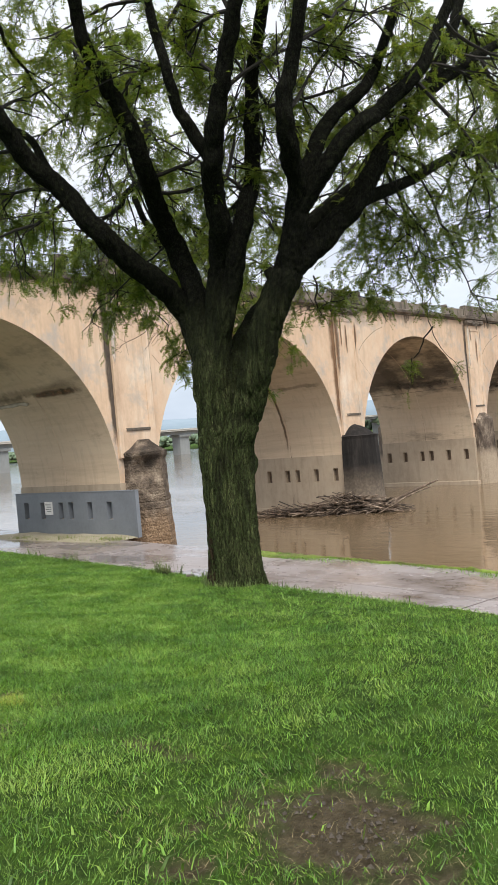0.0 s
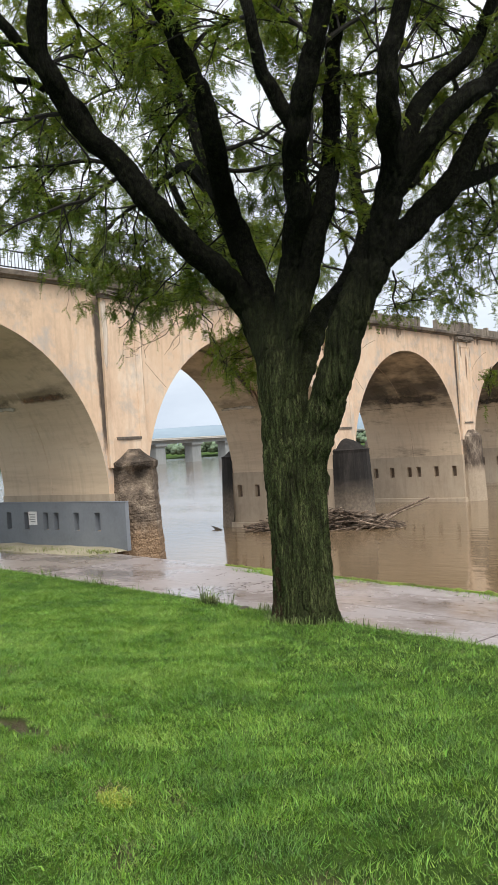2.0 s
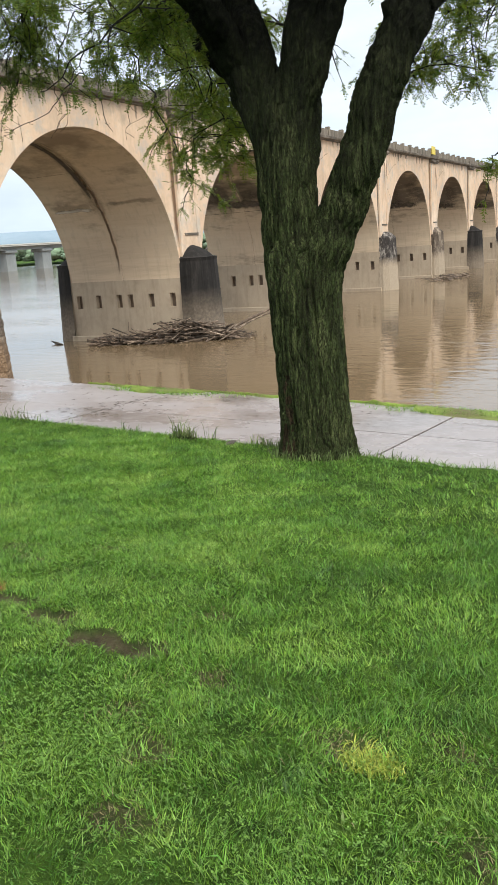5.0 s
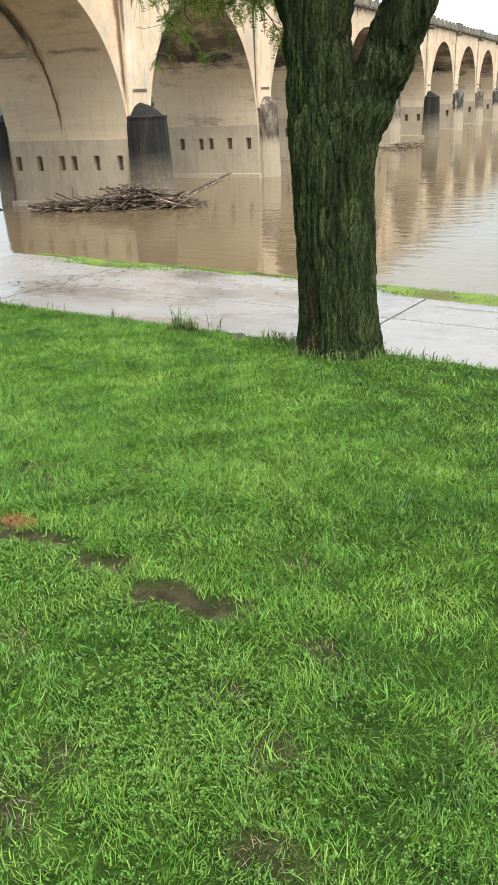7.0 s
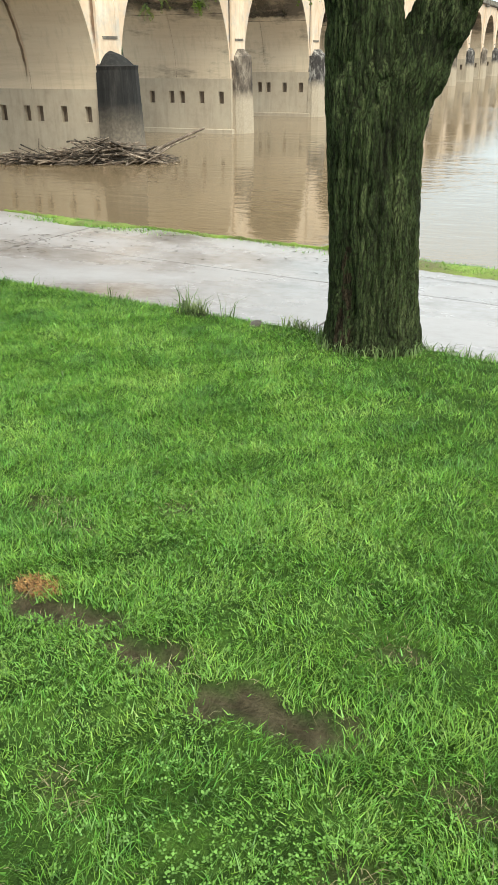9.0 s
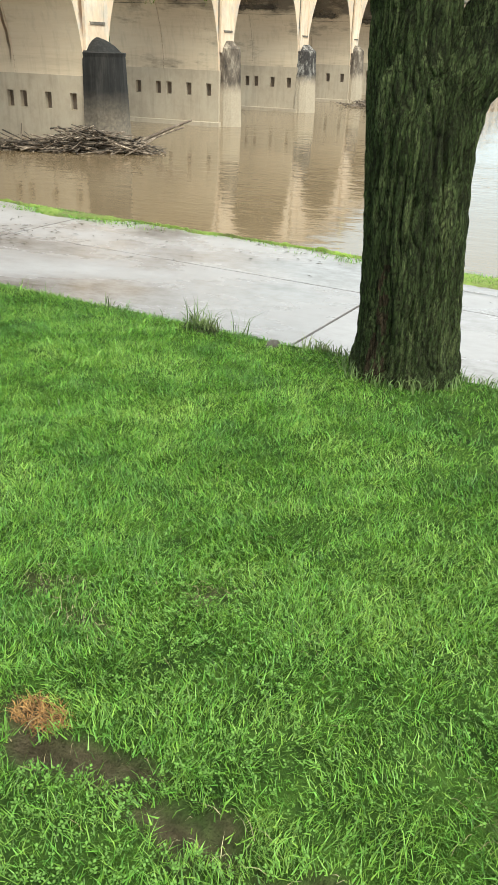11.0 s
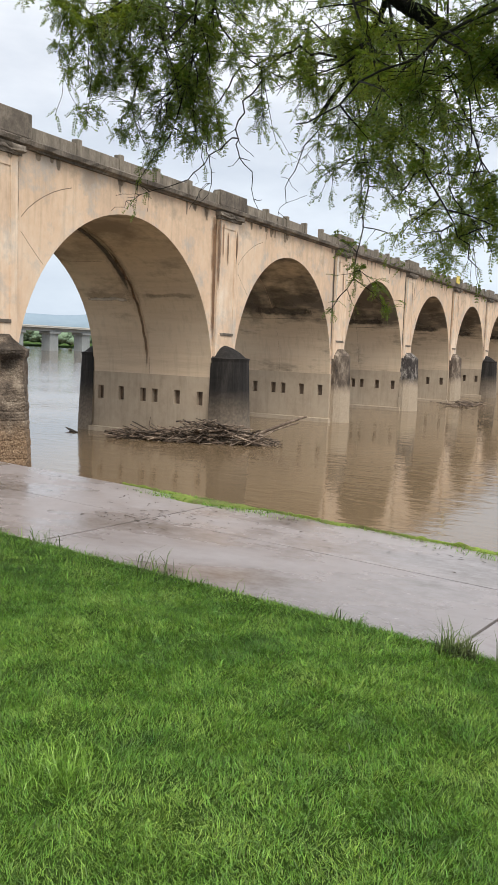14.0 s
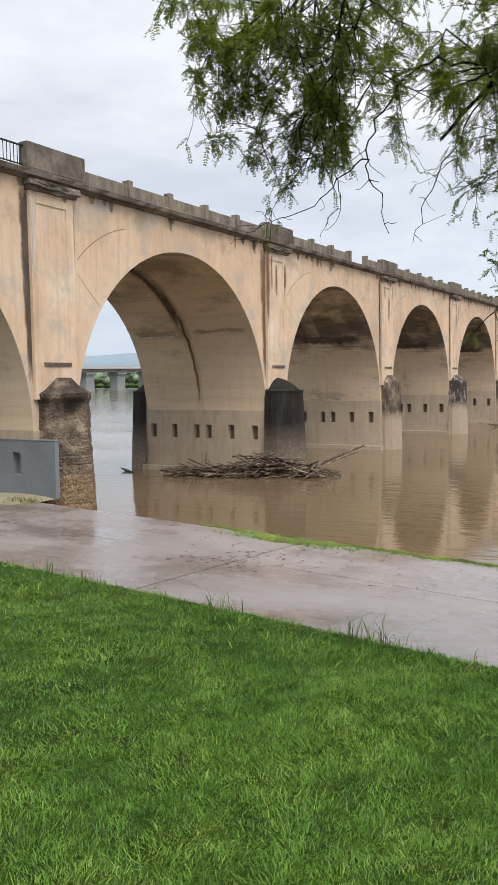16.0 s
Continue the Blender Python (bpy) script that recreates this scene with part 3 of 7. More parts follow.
def ground_z(x, y):
    d = x - crest_x(y)
    lawn = 0.015 + 0.042 * np.clip(-d, 0, 60) + lumps(x, y) * np.clip(-d, 0, 1)
    fall = -0.5 * np.clip(d, 0, 60)
    soft = -0.035 * np.exp(-(d / 0.8) ** 2)
    z = np.where(d < 0, lawn, fall) + soft
    z = np.maximum(z, np.where(x < quay_x(y) - 0.3, PROM_Z - 0.35, -6.5))
    z = np.where(x > quay_x(y) - 0.3, -6.5, z)
    far = np.clip((x - 445 - 12 * np.sin(y * 0.02)) / 25, 0, 1) + np.clip((y - 1250) / 40, 0, 1) * (x > quay_x(y))
    return z + np.clip(far, 0, 1) * 5.2


MUDS = [(-4.54, -4.88, 0.54, 0.34, 0.78), (-5.12, -4.64, 0.11, 0.07, 2.4), (-4.62, -5.42, 0.12, 0.06, 0.4), (-4.06, -4.50, 0.09, 0.07, 0.9), (-4.88, -4.40, 0.08, 0.05, 2.2),
        (-3.68, 0.31, 0.11, 0.08, 1.8), (-3.77, 0.09, 0.21, 0.075, 1.70), (-3.84, -0.28, 0.18, 0.08, 1.78), (-3.92, -0.65, 0.15, 0.09, 1.72), (-3.94, -0.86, 0.13, 0.075, 1.6)]
# thin places in the turf where some soil shows
WORN = [(-4.38, -1.12, 0.10, 0.05, 1.9), (-4.56, -1.36, 0.10, 0.07, 0.6), (-4.83, -0.79, 0.09, 0.06, 2.3), (-4.89, -1.47, 0.13, 0.06, 1.7), (-5.04, -0.79, 0.10, 0.06, 1.2),
        (-3.53, -1.02, 0.10, 0.045, 1.9), (-3.12, 0.66, 0.16, 0.06, 2.0), (-3.24, 0.42, 0.10, 0.05, 1.8), (-4.43, -0.31, 0.08, 0.05, 0.8), (-4.04, -1.32, 0.13, 0.05, 1.5),
        (-4.33, -3.5, 0.34, 0.05, 1.57), (-4.14, -2.38, 0.12, 0.05, 1.2), (-4.24, -1.97, 0.12, 0.06, 2.0), (-4.6, -2.55, 0.14, 0.06, 0.7), (-2.9, 0.1, 0.1, 0.05, 2.1)]


def mud_at(x, y):
    m = np.zeros_like(x)
    wob = 0.30 * np.sin(x * 17.0 + 3 * np.sin(y * 11)) * np.sin(y * 19.0) + 0.26 * np.sin(x * 7.3 + 2 * np.sin(y * 5.1)) * np.sin(y * 8.7 + x * 3.0) + 0.26 * np.sin(x * 43.0 + 2 * np.sin(y * 27)) * np.sin(y * 49.0 + 1.5 * np.sin(x * 31))
    for share, places in ((1.0, MUDS), (0.62, WORN)):
        for cx, cy, a, b, turn in places:
            u = (x - cx) * math.cos(turn) + (y - cy) * math.sin(turn)
            v = -(x - cx) * math.sin(turn) + (y - cy) * math.cos(turn)
            m = np.maximum(m, np.clip((1.25 + wob - np.sqrt((u / a) ** 2 + (v / b) ** 2)) / 0.55, 0, 1) * share)
    return m


def axis(lo, hi, near0, near1, fine):
    a = list(np.arange(near0, near1, fine))
    step, v = fine, near1
    while v < hi:
        a.append(v)
        step *= 1.28
        v += step
    a.append(hi)
    step, v = fine, near0
    while v > lo:
        step *= 1.28
        v -= step
        a.insert(0, max(v, lo))
    return np.array(a)


def build_ground():
    xs, ys = axis(-2500, 4500, -8.0, 3.0, 0.07), axis(-2500, 4500, -8.0, 12.0, 0.09)
    X, Y = np.meshgrid(xs, ys, indexing="ij")
    Z = ground_z(X, Y)
    mud = mud_at(X, Y)
    near = (np.abs(X) < 9) & (np.abs(Y) < 14)
    bumps = np.sin(X * 9.1 + np.sin(Y * 6)) * np.sin(Y * 8.3 + 2 * np.sin(X * 3)) * 0.008
    Z = Z - 0.02 * mud + np.where(near, bumps, 0)
    nx, ny = len(xs), len(ys)
    verts = np.stack([X, Y, Z], -1).reshape(-1, 3)
    idx = np.arange(nx * ny).reshape(nx, ny)
    quads = np.stack([idx[:-1, :-1], idx[1:, :-1], idx[1:, 1:], idx[:-1, 1:]], -1).reshape(-1, 4)
    me = bpy.data.meshes.new("ground")
    me.vertices.add(len(verts))
    me.vertices.foreach_set("co", verts.ravel())
    me.loops.add(quads.size)
    me.loops.foreach_set("vertex_index", quads.ravel().astype(np.int32))
    me.polygons.add(len(quads))
    me.polygons.foreach_set("loop_start", np.arange(0, quads.size, 4, dtype=np.int32))
    me.polygons.foreach_set("use_smooth", np.ones(len(quads), bool))
    me.update(calc_edges=True)
    at = me.attributes.new("mud", "FLOAT", "POINT")
    at.data.foreach_set("value", mud.ravel().astype(np.float32))
    me.materials.append(M_GROUND)
    tagged(new("ground", me), "grassy river bank with bare muddy patches", "ground", kind="structure")


build_ground()

wv = [(-2500, -2500, WATER_Z), (4500, -2500, WATER_Z), (4500, 4500, WATER_Z), (-2500, 4500, WATER_Z)]
tagged(new("water", mesh_ob("water", wv, [(0, 1, 2, 3)], M_WATER)), "calm brown flood water of a wide river", "river", kind="structure")


def build_promenade():
    prom = thing("promenade", (11, 5, PROM_Z), "wet pale concrete riverside promenade of large slabs", "pavement", kind="structure")
    cuts = [-40, -30, -20, -10.5, -3.6, 2.73, 13.4, 24.0, 31.0, 40.0, 52.0]
    for j in range(len(cuts) - 1):
        y0, y1 = cuts[j], cuts[j + 1]
        for lane in (0, 1):
            bm = bmesh.new()
            g = 0.022
            def line(y, s):
                a, b = 7.55 + 0.10 * y, quay_x(y)
                mid = a + (b - a) * 0.58
                return (a, mid - g) if s == 0 else (mid + g, b)
            a0, b0 = line(y0, lane)
            a1, b1 = line(y1, lane)
            tilt = random.uniform(-0.012, 0.012)
            drop = 0.0 if lane else 0.006
            lo = [(a0, y0 + 0.036), (b0, y0 + 0.036), (b1, y1 - 0.036), (a1, y1 - 0.036)]
            skew = 0.2
            vt = [bm.verts.new((x, y - skew * (x - 12) * 0.8, PROM_Z + drop + tilt * (k - 1.5) * 0.5)) for k, (x, y) in enumerate(lo)]
            vb = [bm.verts.new((v.co.x, v.co.y, -6.4 if lane else PROM_Z - 0.3)) for v in vt]
            bm.faces.new(vt)
            for k in range(4):
                bm.faces.new((vt[k], vb[k], vb[(k + 1) % 4], vt[(k + 1) % 4]))
            part("slab", bm, M_SLAB_S if y0 > 15 else M_SLAB, prom)
    verts, faces = [], []
    for i in range(60):
        y = -14 + 0.75 * i
        x = 7.5 + 0.10 * y
        for dx, dz in ((-0.16, -0.4), (-0.16, 0.07), (0.0, 0.075), (0.02, -0.1)):
            verts.append((x + dx + 0.012 * noise.noise((y, dx, 0)), y - 0.16 * (x - 12), PROM_Z + dz + 0.01 * noise.noise((y * 2, 1, 0))))
    for i in range(59):
        for j in range(3):
            q = i * 4 + j
            faces.append((q, q + 1, q + 5, q + 4))
    for seed, line in enumerate(([(13.4, 2.2), (13.0, -0.5), (13.1, -3.0)],)):
        cv, cf = [], []
        pts = smooth_line([(x, y, PROM_Z + 0.016) for x, y in line], 10)
        for i, p in enumerate(pts):
            d = (pts[min(i + 1, len(pts) - 1)] - pts[max(i - 1, 0)]).normalized()
            w = 0.006 + 0.024 * abs(noise.noise((i * 0.9, seed, 0)))
            o = Vector((-d.y, d.x, 0))
            j = o * 0.05 * noise.noise((i * 0.5, seed + 4, 0))
            cv += [tuple(p + j + o * w), tuple(p + j - o * w)]
        for i in range(len(pts) - 1):
            cf.append((2 * i, 2 * i + 1, 2 * i + 3, 2 * i + 2))
        part_mesh("crack", mesh_ob("crack", cv, cf, M_STAIN), prom)
    part_mesh("kerb", mesh_ob("kerb", verts, faces, M_KERB), prom, "pale concrete kerb")
    return prom


PROM = build_promenade()

# ---- the arch bridge ----
FRONT, BACK, SPAN, PIER = 27.38, 37.0, 19.8, 2.75
SPRING, CROWN, TOP = -0.15, 8.72, 10.38
LEFTS = [0.05, 19.9] + [40.1 + SPAN * k for k in range(26)]
WINDOWS_Y = [28.2, 29.97, 31.75, 32.72, 34.55, 36.3]
bridge = thing("arch_bridge", (40, 32, WATER_Z), "long tan concrete arch bridge with stained piers standing in brown water", "bridge")


def span_mesh(a):
    """Spandrel walls, deck and the double barrel of one arch; x from 0 to 2a."""
    verts, faces = [], []
    n = 40
    def strip(y_a, y_b, grow):
        base = len(verts)
        for i in range(n + 1):
            th = math.pi * i / n
            x, z = a - (a + grow) * math.cos(th), SPRING + (CROWN - SPRING + grow) * math.sin(th)
            x = min(max(x, 0), 2 * a)
            verts.extend([(x, y_a, z), (x, y_b, z)])
        for i in range(n):
            k = base + 2 * i
            faces.append((k, k + 1, k + 3, k + 2))
    def wall(y, grow, flip, low=0.0):
        base = len(verts)
        for i in range(n + 1):
            th = math.pi * i / n
            x, z = a - (a + grow) * math.cos(th), SPRING + (CROWN - SPRING + grow) * math.sin(th)
            x = min(max(x, 0), 2 * a)
            verts.extend([(x, y, z), (x, y, TOP if low == 0 else z + low)])
        for i in range(n):
            k = base + 2 * i
            q = (k, k + 2, k + 3, k + 1)
            faces.append(q if not flip else q[::-1])
    strip(FRONT, 32.22, 0)
    strip(32.22, 32.26, 0.06)
    strip(32.26, BACK, 0)
    wall(FRONT, 0, False)
    wall(BACK, 0, True)
    wall(32.22, 0, True, 0.06)
    wall(32.26, 0, False, 0.06)
    b = len(verts)
    verts.extend([(0, FRONT, TOP), (2 * a, FRONT, TOP), (2 * a, BACK, TOP), (0, BACK, TOP)])
    faces.append((b, b + 1, b + 2, b + 3))
    me = mesh_ob("arch_span", verts, faces, M_WALL)
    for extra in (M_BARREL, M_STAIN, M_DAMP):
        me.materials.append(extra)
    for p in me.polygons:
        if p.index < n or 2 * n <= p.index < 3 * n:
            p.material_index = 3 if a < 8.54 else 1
        elif n <= p.index < 2 * n:
            p.material_index = 2
    bm = bmesh.new()
    bm.from_mesh(me)
    bmesh.ops.remove_doubles(bm, verts=bm.verts, dist=0.001)
    bm.to_mesh(me)
    bm.free()
    return me


def barrel_band_mesh(a, y, width, th0, th1, material, seed, lift=0.006):
    """A stain or joint that runs over the barrel with uneven edges, from angle th0 to th1."""
    verts, faces = [], []
    n = 60
    core = []
    for i in range(n + 1):
        th = math.radians(th0 + (th1 - th0) * i / n)
        x, z = a - (a - lift) * math.cos(th), SPRING + (CROWN - SPRING - lift) * math.sin(th)
        t = i / n
        w = width * 1.8 * min(1, 5 * t + 0.15, 6 * (1 - t) + 0.1)
        for side in (-0.5, -0.15, 0.15, 0.5):
            verts.append((x, y + side * w + 0.1 * noise.noise((i * 0.2, seed, 0)), z))
        end = min(1, 8 * t, 6 * (1 - t))
        core += [0.0, end, end, 0.0]
    for i in range(n):
        for k in range(3):
            q = 4 * i + k
            faces.append((q, q + 1, q + 5, q + 4))
    me = mesh_ob("barrel_stain", verts, faces, material)
    me.attributes.new("core", "FLOAT", "POINT").data.foreach_set("value", core)
    return me


def board_line_mesh(a, z, y0, y1, material, seed, wide=0.03):
    """A level joint across the barrel at height z, on the side that faces the bank."""
    r = random.Random(seed)
    th = math.pi - math.asin(min(1, (z - SPRING) / (CROWN - SPRING)))
    verts, faces = [], []
    n = 30
    for i in range(n + 1):
        y = y0 + (y1 - y0) * i / n
        for dz in (-wide * r.uniform(0.3, 1.2), wide * r.uniform(0.3, 1.2)):
            t2 = th - dz / (CROWN - SPRING)
            verts.append((a - (a - 0.006) * math.cos(t2), y, SPRING + (CROWN - SPRING - 0.006) * math.sin(t2)))
    for i in range(n):
        faces.append((2 * i, 2 * i + 1, 2 * i + 3, 2 * i + 2))
    return mesh_ob("board_joint", verts, faces, material)


def level_smear_mesh(a, z, y0, y1, wide, material, seed):
    """A soft stain that lies level along the barrel at height z, on the side that faces the bank."""
    verts, faces, core = [], [], []
    n = 36
    for i in range(n + 1):
        t = i / n
        y = y0 + (y1 - y0) * t
        zz = z + 0.12 * noise.noise((y * 0.8, seed, 0))
        w = wide * (0.8 + 0.8 * abs(noise.noise((y * 1.3, seed, 4))))
        for side in (-1.0, -0.3, 0.3, 1.0):
            th = math.pi - math.asin(min(1, (zz + side * w - SPRING) / (CROWN - SPRING)))
            verts.append((a - (a - 0.014) * math.cos(th), y, SPRING + (CROWN - SPRING - 0.014) * math.sin(th)))
        end = min(1, 6 * t, 6 * (1 - t))
        core += [0.0, end, end, 0.0]
    for i in range(n):
        for k in range(3):
            q = 4 * i + k
            faces.append((q, q + 1, q + 5, q + 4))
    me = mesh_ob("barrel_stain", verts, faces, material)
    me.attributes.new("core", "FLOAT", "POINT").data.foreach_set("value", core)
    return me


def holed_wall(verts, faces, x, holes, y0, y1, z0, z1, zw0, zw1, depth, half):
    """A wall in the plane x with recessed windows (y centre each); depth is signed along x."""
    def quad(*p):
        b = len(verts)
        verts.extend(p)
        faces.append((b, b + 1, b + 2, b + 3))
    cuts = [y0] + [v for h in holes for v in (h - half, h + half)] + [y1]
    quad((x, y0, z0), (x, y1, z0), (x, y1, zw0), (x, y0, zw0))
    quad((x, y0, zw1), (x, y1, zw1), (x, y1, z1), (x, y0, z1))
    for i in range(0, len(cuts) - 1):
        ya, yb = cuts[i], cuts[i + 1]
        if i % 2 == 0:
            quad((x, ya, zw0), (x, yb, zw0), (x, yb, zw1), (x, ya, zw1))
        else:
            xi = x + depth
            quad((x, ya, zw0), (xi, ya, zw0), (xi, ya, zw1), (x, ya, zw1))
            quad((x, yb, zw0), (xi, yb, zw0), (xi, yb, zw1), (x, yb, zw1))
            quad((x, ya, zw0), (x, yb, zw0), (xi, yb, zw0), (xi, ya, zw0))
            quad((x, ya, zw1), (x, yb, zw1), (xi, yb, zw1), (xi, ya, zw1))
            quad((xi, ya, zw0), (xi, yb, zw0), (xi, yb, zw1), (xi, ya, zw1))


def pier_base_mesh():
    verts, faces = [], []
    x0, x1, y0, y1 = -0.05, PIER + 0.05, FRONT - 0.05, BACK + 0.05
    holed_wall(verts, faces, x0, WINDOWS_Y, y0, y1, -7.0, SPRING + 0.04, -2.0, -1.08, 0.32, 0.235)
    holed_wall(verts, faces, x1, WINDOWS_Y, y0, y1, -7.0, SPRING + 0.04, -2.0, -1.08, -0.32, 0.235)
    b = len(verts)
    verts.extend([(x0, y0, -7), (x1, y0, -7), (x1, y0, SPRING + 0.04), (x0, y0, SPRING + 0.04), (x0, y1, -7), (x1, y1, -7), (x1, y1, SPRING + 0.04), (x0, y1, SPRING + 0.04)])
    faces.extend([(b, b + 1, b + 2, b + 3), (b + 4, b + 5, b + 6, b + 7), (b + 3, b + 2, b + 6, b + 7)])
    me = mesh_ob("pier_base", verts, faces, M_SILT)
    me.materials.append(M_HOLE)
    for p in me.polygons:
        c = p.center
        if y0 + 0.1 < c.y < y1 - 0.1 and c.z < -1.0 and x0 + 0.2 < c.x < x1 - 0.2:
            p.material_index = 1
    return me


def footing_mesh():
    bm = rough_box(-0.28, PIER + 0.28, FRONT - 0.2, BACK + 0.2, -7.0, -3.95, 0.04)
    return bm_mesh("footing", bm, M_SILT)


def shaft_mesh():
    return bm_mesh("pier_shaft", rough_box(0.0, PIER, FRONT + 0.02, BACK - 0.02, SPRING, TOP), M_WALL)


def pilaster_mesh():
    bm = bmesh.new()
    f, k = FRONT - 0.18, 0.05
    z0, z1 = 1.2, 9.95
    box(bm, 0.08, 0.40, f, FRONT + 0.05, z0, z1, 0.02)
    box(bm, PIER - 0.52, PIER - 0.08, f, FRONT + 0.05, z0, z1, 0.02)
    box(bm, 0.40, PIER - 0.52, f, FRONT + 0.05, z0, 2.75, 0.015)
    box(bm, 0.40, PIER - 0.52, f, FRONT + 0.05, 9.45, z1, 0.015)
    box(bm, 0.40, PIER - 0.52, f + k, FRONT + 0.05, 2.7, 9.5)
    return bm_mesh("pilaster", bm, M_PILA)


def panel_sill_mesh():
    return bm_mesh("panel_sill", rough_box(0.6, PIER - 0.5, FRONT - 0.24, FRONT - 0.1, 2.62, 2.78, 0.02), M_CORN)


def capital_mesh():
    bm = bmesh.new()
    box(bm, -0.05, PIER + 0.05, FRONT - 0.34, FRONT + 0.05, 9.95, 10.12)
    box(bm, -0.12, PIER + 0.12, FRONT - 0.48, FRONT + 0.05, 10.1, TOP - 0.003)
    bmesh.ops.subdivide_edges(bm, edges=bm.edges[:], cuts=6, use_grid_fill=True)
    for v in bm.verts:
        if v.co.y < FRONT:
            c = v.co.copy()
            v.co.y += 0.16 * max(-0.1, noise.noise(c * 2.7)) + 0.07 * noise.noise(c * 8)
            v.co.z += 0.09 * noise.noise(c * 3.3 + Vector((5, 0, 0))) * (c.z < TOP - 0.1)
    return bm_mesh("capital", bm, M_CORN)


def nose_mesh(kind, material, sign, size, centre=PIER / 2):
    """A cutwater: pointed or round, leaning in as it rises, with a hipped or domed top."""
    half, deep, top, peak = size
    if kind == "point":
        corners = [(-1, 0), (-1, 0.28), (-0.72, 0.62), (0, 1), (0.72, 0.62), (1, 0.28), (1, 0)]
        plan = [(corners[k][0] + (corners[k + 1][0] - corners[k][0]) * j / 5, corners[k][1] + (corners[k + 1][1] - corners[k][1]) * j / 5) for k in range(6) for j in range(5)] + [corners[-1]]
    else:
        plan = [(-1, 0)] + [(-math.cos(math.pi * k / 12), 0.25 + 0.75 * math.sin(math.pi * k / 12)) for k in range(13)] + [(1, 0)]
    rng = random.Random(kind)
    verts, faces = [], []
    worn = material is M_NOSE_R
    fine = 90 if worn else 26
    levels = [-7.0] + [-4.6 + (top + 4.6) * k / fine for k in range(fine + 1)]
    rough = 0.014 if worn else 0.018 if kind == "point" else 0.012
    n = len(plan)
    y_face = FRONT + 0.06 if sign < 0 else BACK - 0.06
    for z in levels:
        g = 1 + (top - z) * 0.026
        for px, py in plan:
            h = g
            if kind == "round" and z > top - 0.2:
                h += 0.03
            if worn:
                spot = Vector((px * 2.2 + 5, py * 2.6, z))
                h += 0.05 * noise.noise(spot * 1.1) + 0.03 * noise.noise(spot * 3.1) + max(0.0, 0.5 - z) * 0.012
                if z < -0.5:
                    h -= 0.02 * max(0.0, 1 - abs((z + 9) % 0.42 - 0.21) / 0.07)
                h += 0.09 * max(0.0, min(1.0, (z - 1.05) * 5))
                hole = math.exp(-((px + 0.52) / 0.40) ** 4 - ((z - 0.55) / 0.58) ** 4)
                h -= hole * (0.34 + 0.06 * noise.noise(spot * 2.3))
            verts.append((centre + px * half * h + rng.uniform(-rough, rough), y_face + sign * (py * deep * h + rng.uniform(0, rough)), z + rng.uniform(-rough, rough)))
    rows = len(levels)
    for k in range(1, 5 if kind == "round" else 4):
        s = (0.95, 0.74, 0.44, 0.10)[k - 1] if kind == "round" else 1 - k / 4
        zz = top + (peak - top) * ((0.06, 0.42, 0.78, 1.0)[k - 1] if kind == "round" else k / 3)
        for px, py in plan:
            verts.append((centre + px * half * s, y_face + sign * py * deep * (s * 0.9 if kind == "round" else 0.35 + 0.65 * s), zz + rng.uniform(-rough, rough) * 0.6))
        rows += 1
    for r in range(rows - 1):
        for k in range(n - 1):
            a = r * n + k
            q = (a, a + 1, a + n + 1, a + n)
            faces.append(q if sign < 0 else q[::-1])
    faces.append(tuple((rows - 1) * n + k for k in range(n)))
    me = mesh_ob("cutwater", verts, faces, material)
    return me


def stain_mesh(seed, width, z0, z1, material, drift=0.0, patch=False):
    """A run-down water stain with uneven edges, a thin crust on the wall."""
    rng = random.Random(seed)
    verts, faces, core = [], [], []
    n = 44
    for i in range(n + 1):
        t = i / n
        z = z1 + (z0 - z1) * t
        w = width * 2.0 * (math.sin(math.pi * (0.1 + 0.8 * t)) if patch else 1 - 0.5 * t) * rng.uniform(0.9, 1.1)
        c = drift * t + 0.06 * noise.noise((z * 0.7, seed, 0))
        for side in (-0.5, -0.12, 0.12, 0.5):
            verts.append((c + side * w, 0, z))
        end = min(1, 5 * (1 - t), 4 * t) if patch else min(1, 5 * (1 - t), 0.5 + 6 * t)
        core += [0.0, end, end, 0.0]
    for i in range(n):
        for k in range(3):
            q = 4 * i + k
            faces.append((q, q + 1, q + 5, q + 4))
    me = mesh_ob("water_stain", verts, faces, material)
    me.attributes.new("core", "FLOAT", "POINT").data.foreach_set("value", core)
    return me


SHARED = {"pier_base": pier_base_mesh(), "footing": footing_mesh(), "pier_shaft": shaft_mesh(), "pilaster": pilaster_mesh(), "panel_sill": panel_sill_mesh(), "capital": capital_mesh()}
NOSES = {}
for sign in (-1, 1):
    NOSES["p", sign] = nose_mesh("point", M_NOSE_S, sign, (1.0, 1.35, 1.5, 2.05))
    NOSES["d", sign] = nose_mesh("point", M_NOSE_B, sign, (1.35, 1.5, 1.35, 1.95))
    NOSES["r", sign] = nose_mesh("round", M_NOSE_D, sign, (1.42, 1.85, 1.15, 2.0))
    NOSES["e", sign] = nose_mesh("point", M_NOSE_R, sign, (1.22, 1.6, 1.45, 2.12), 1.6)
SPANS = {}
ORDER = "perpdprdpdpddpdpdpdpddpdpdpd"


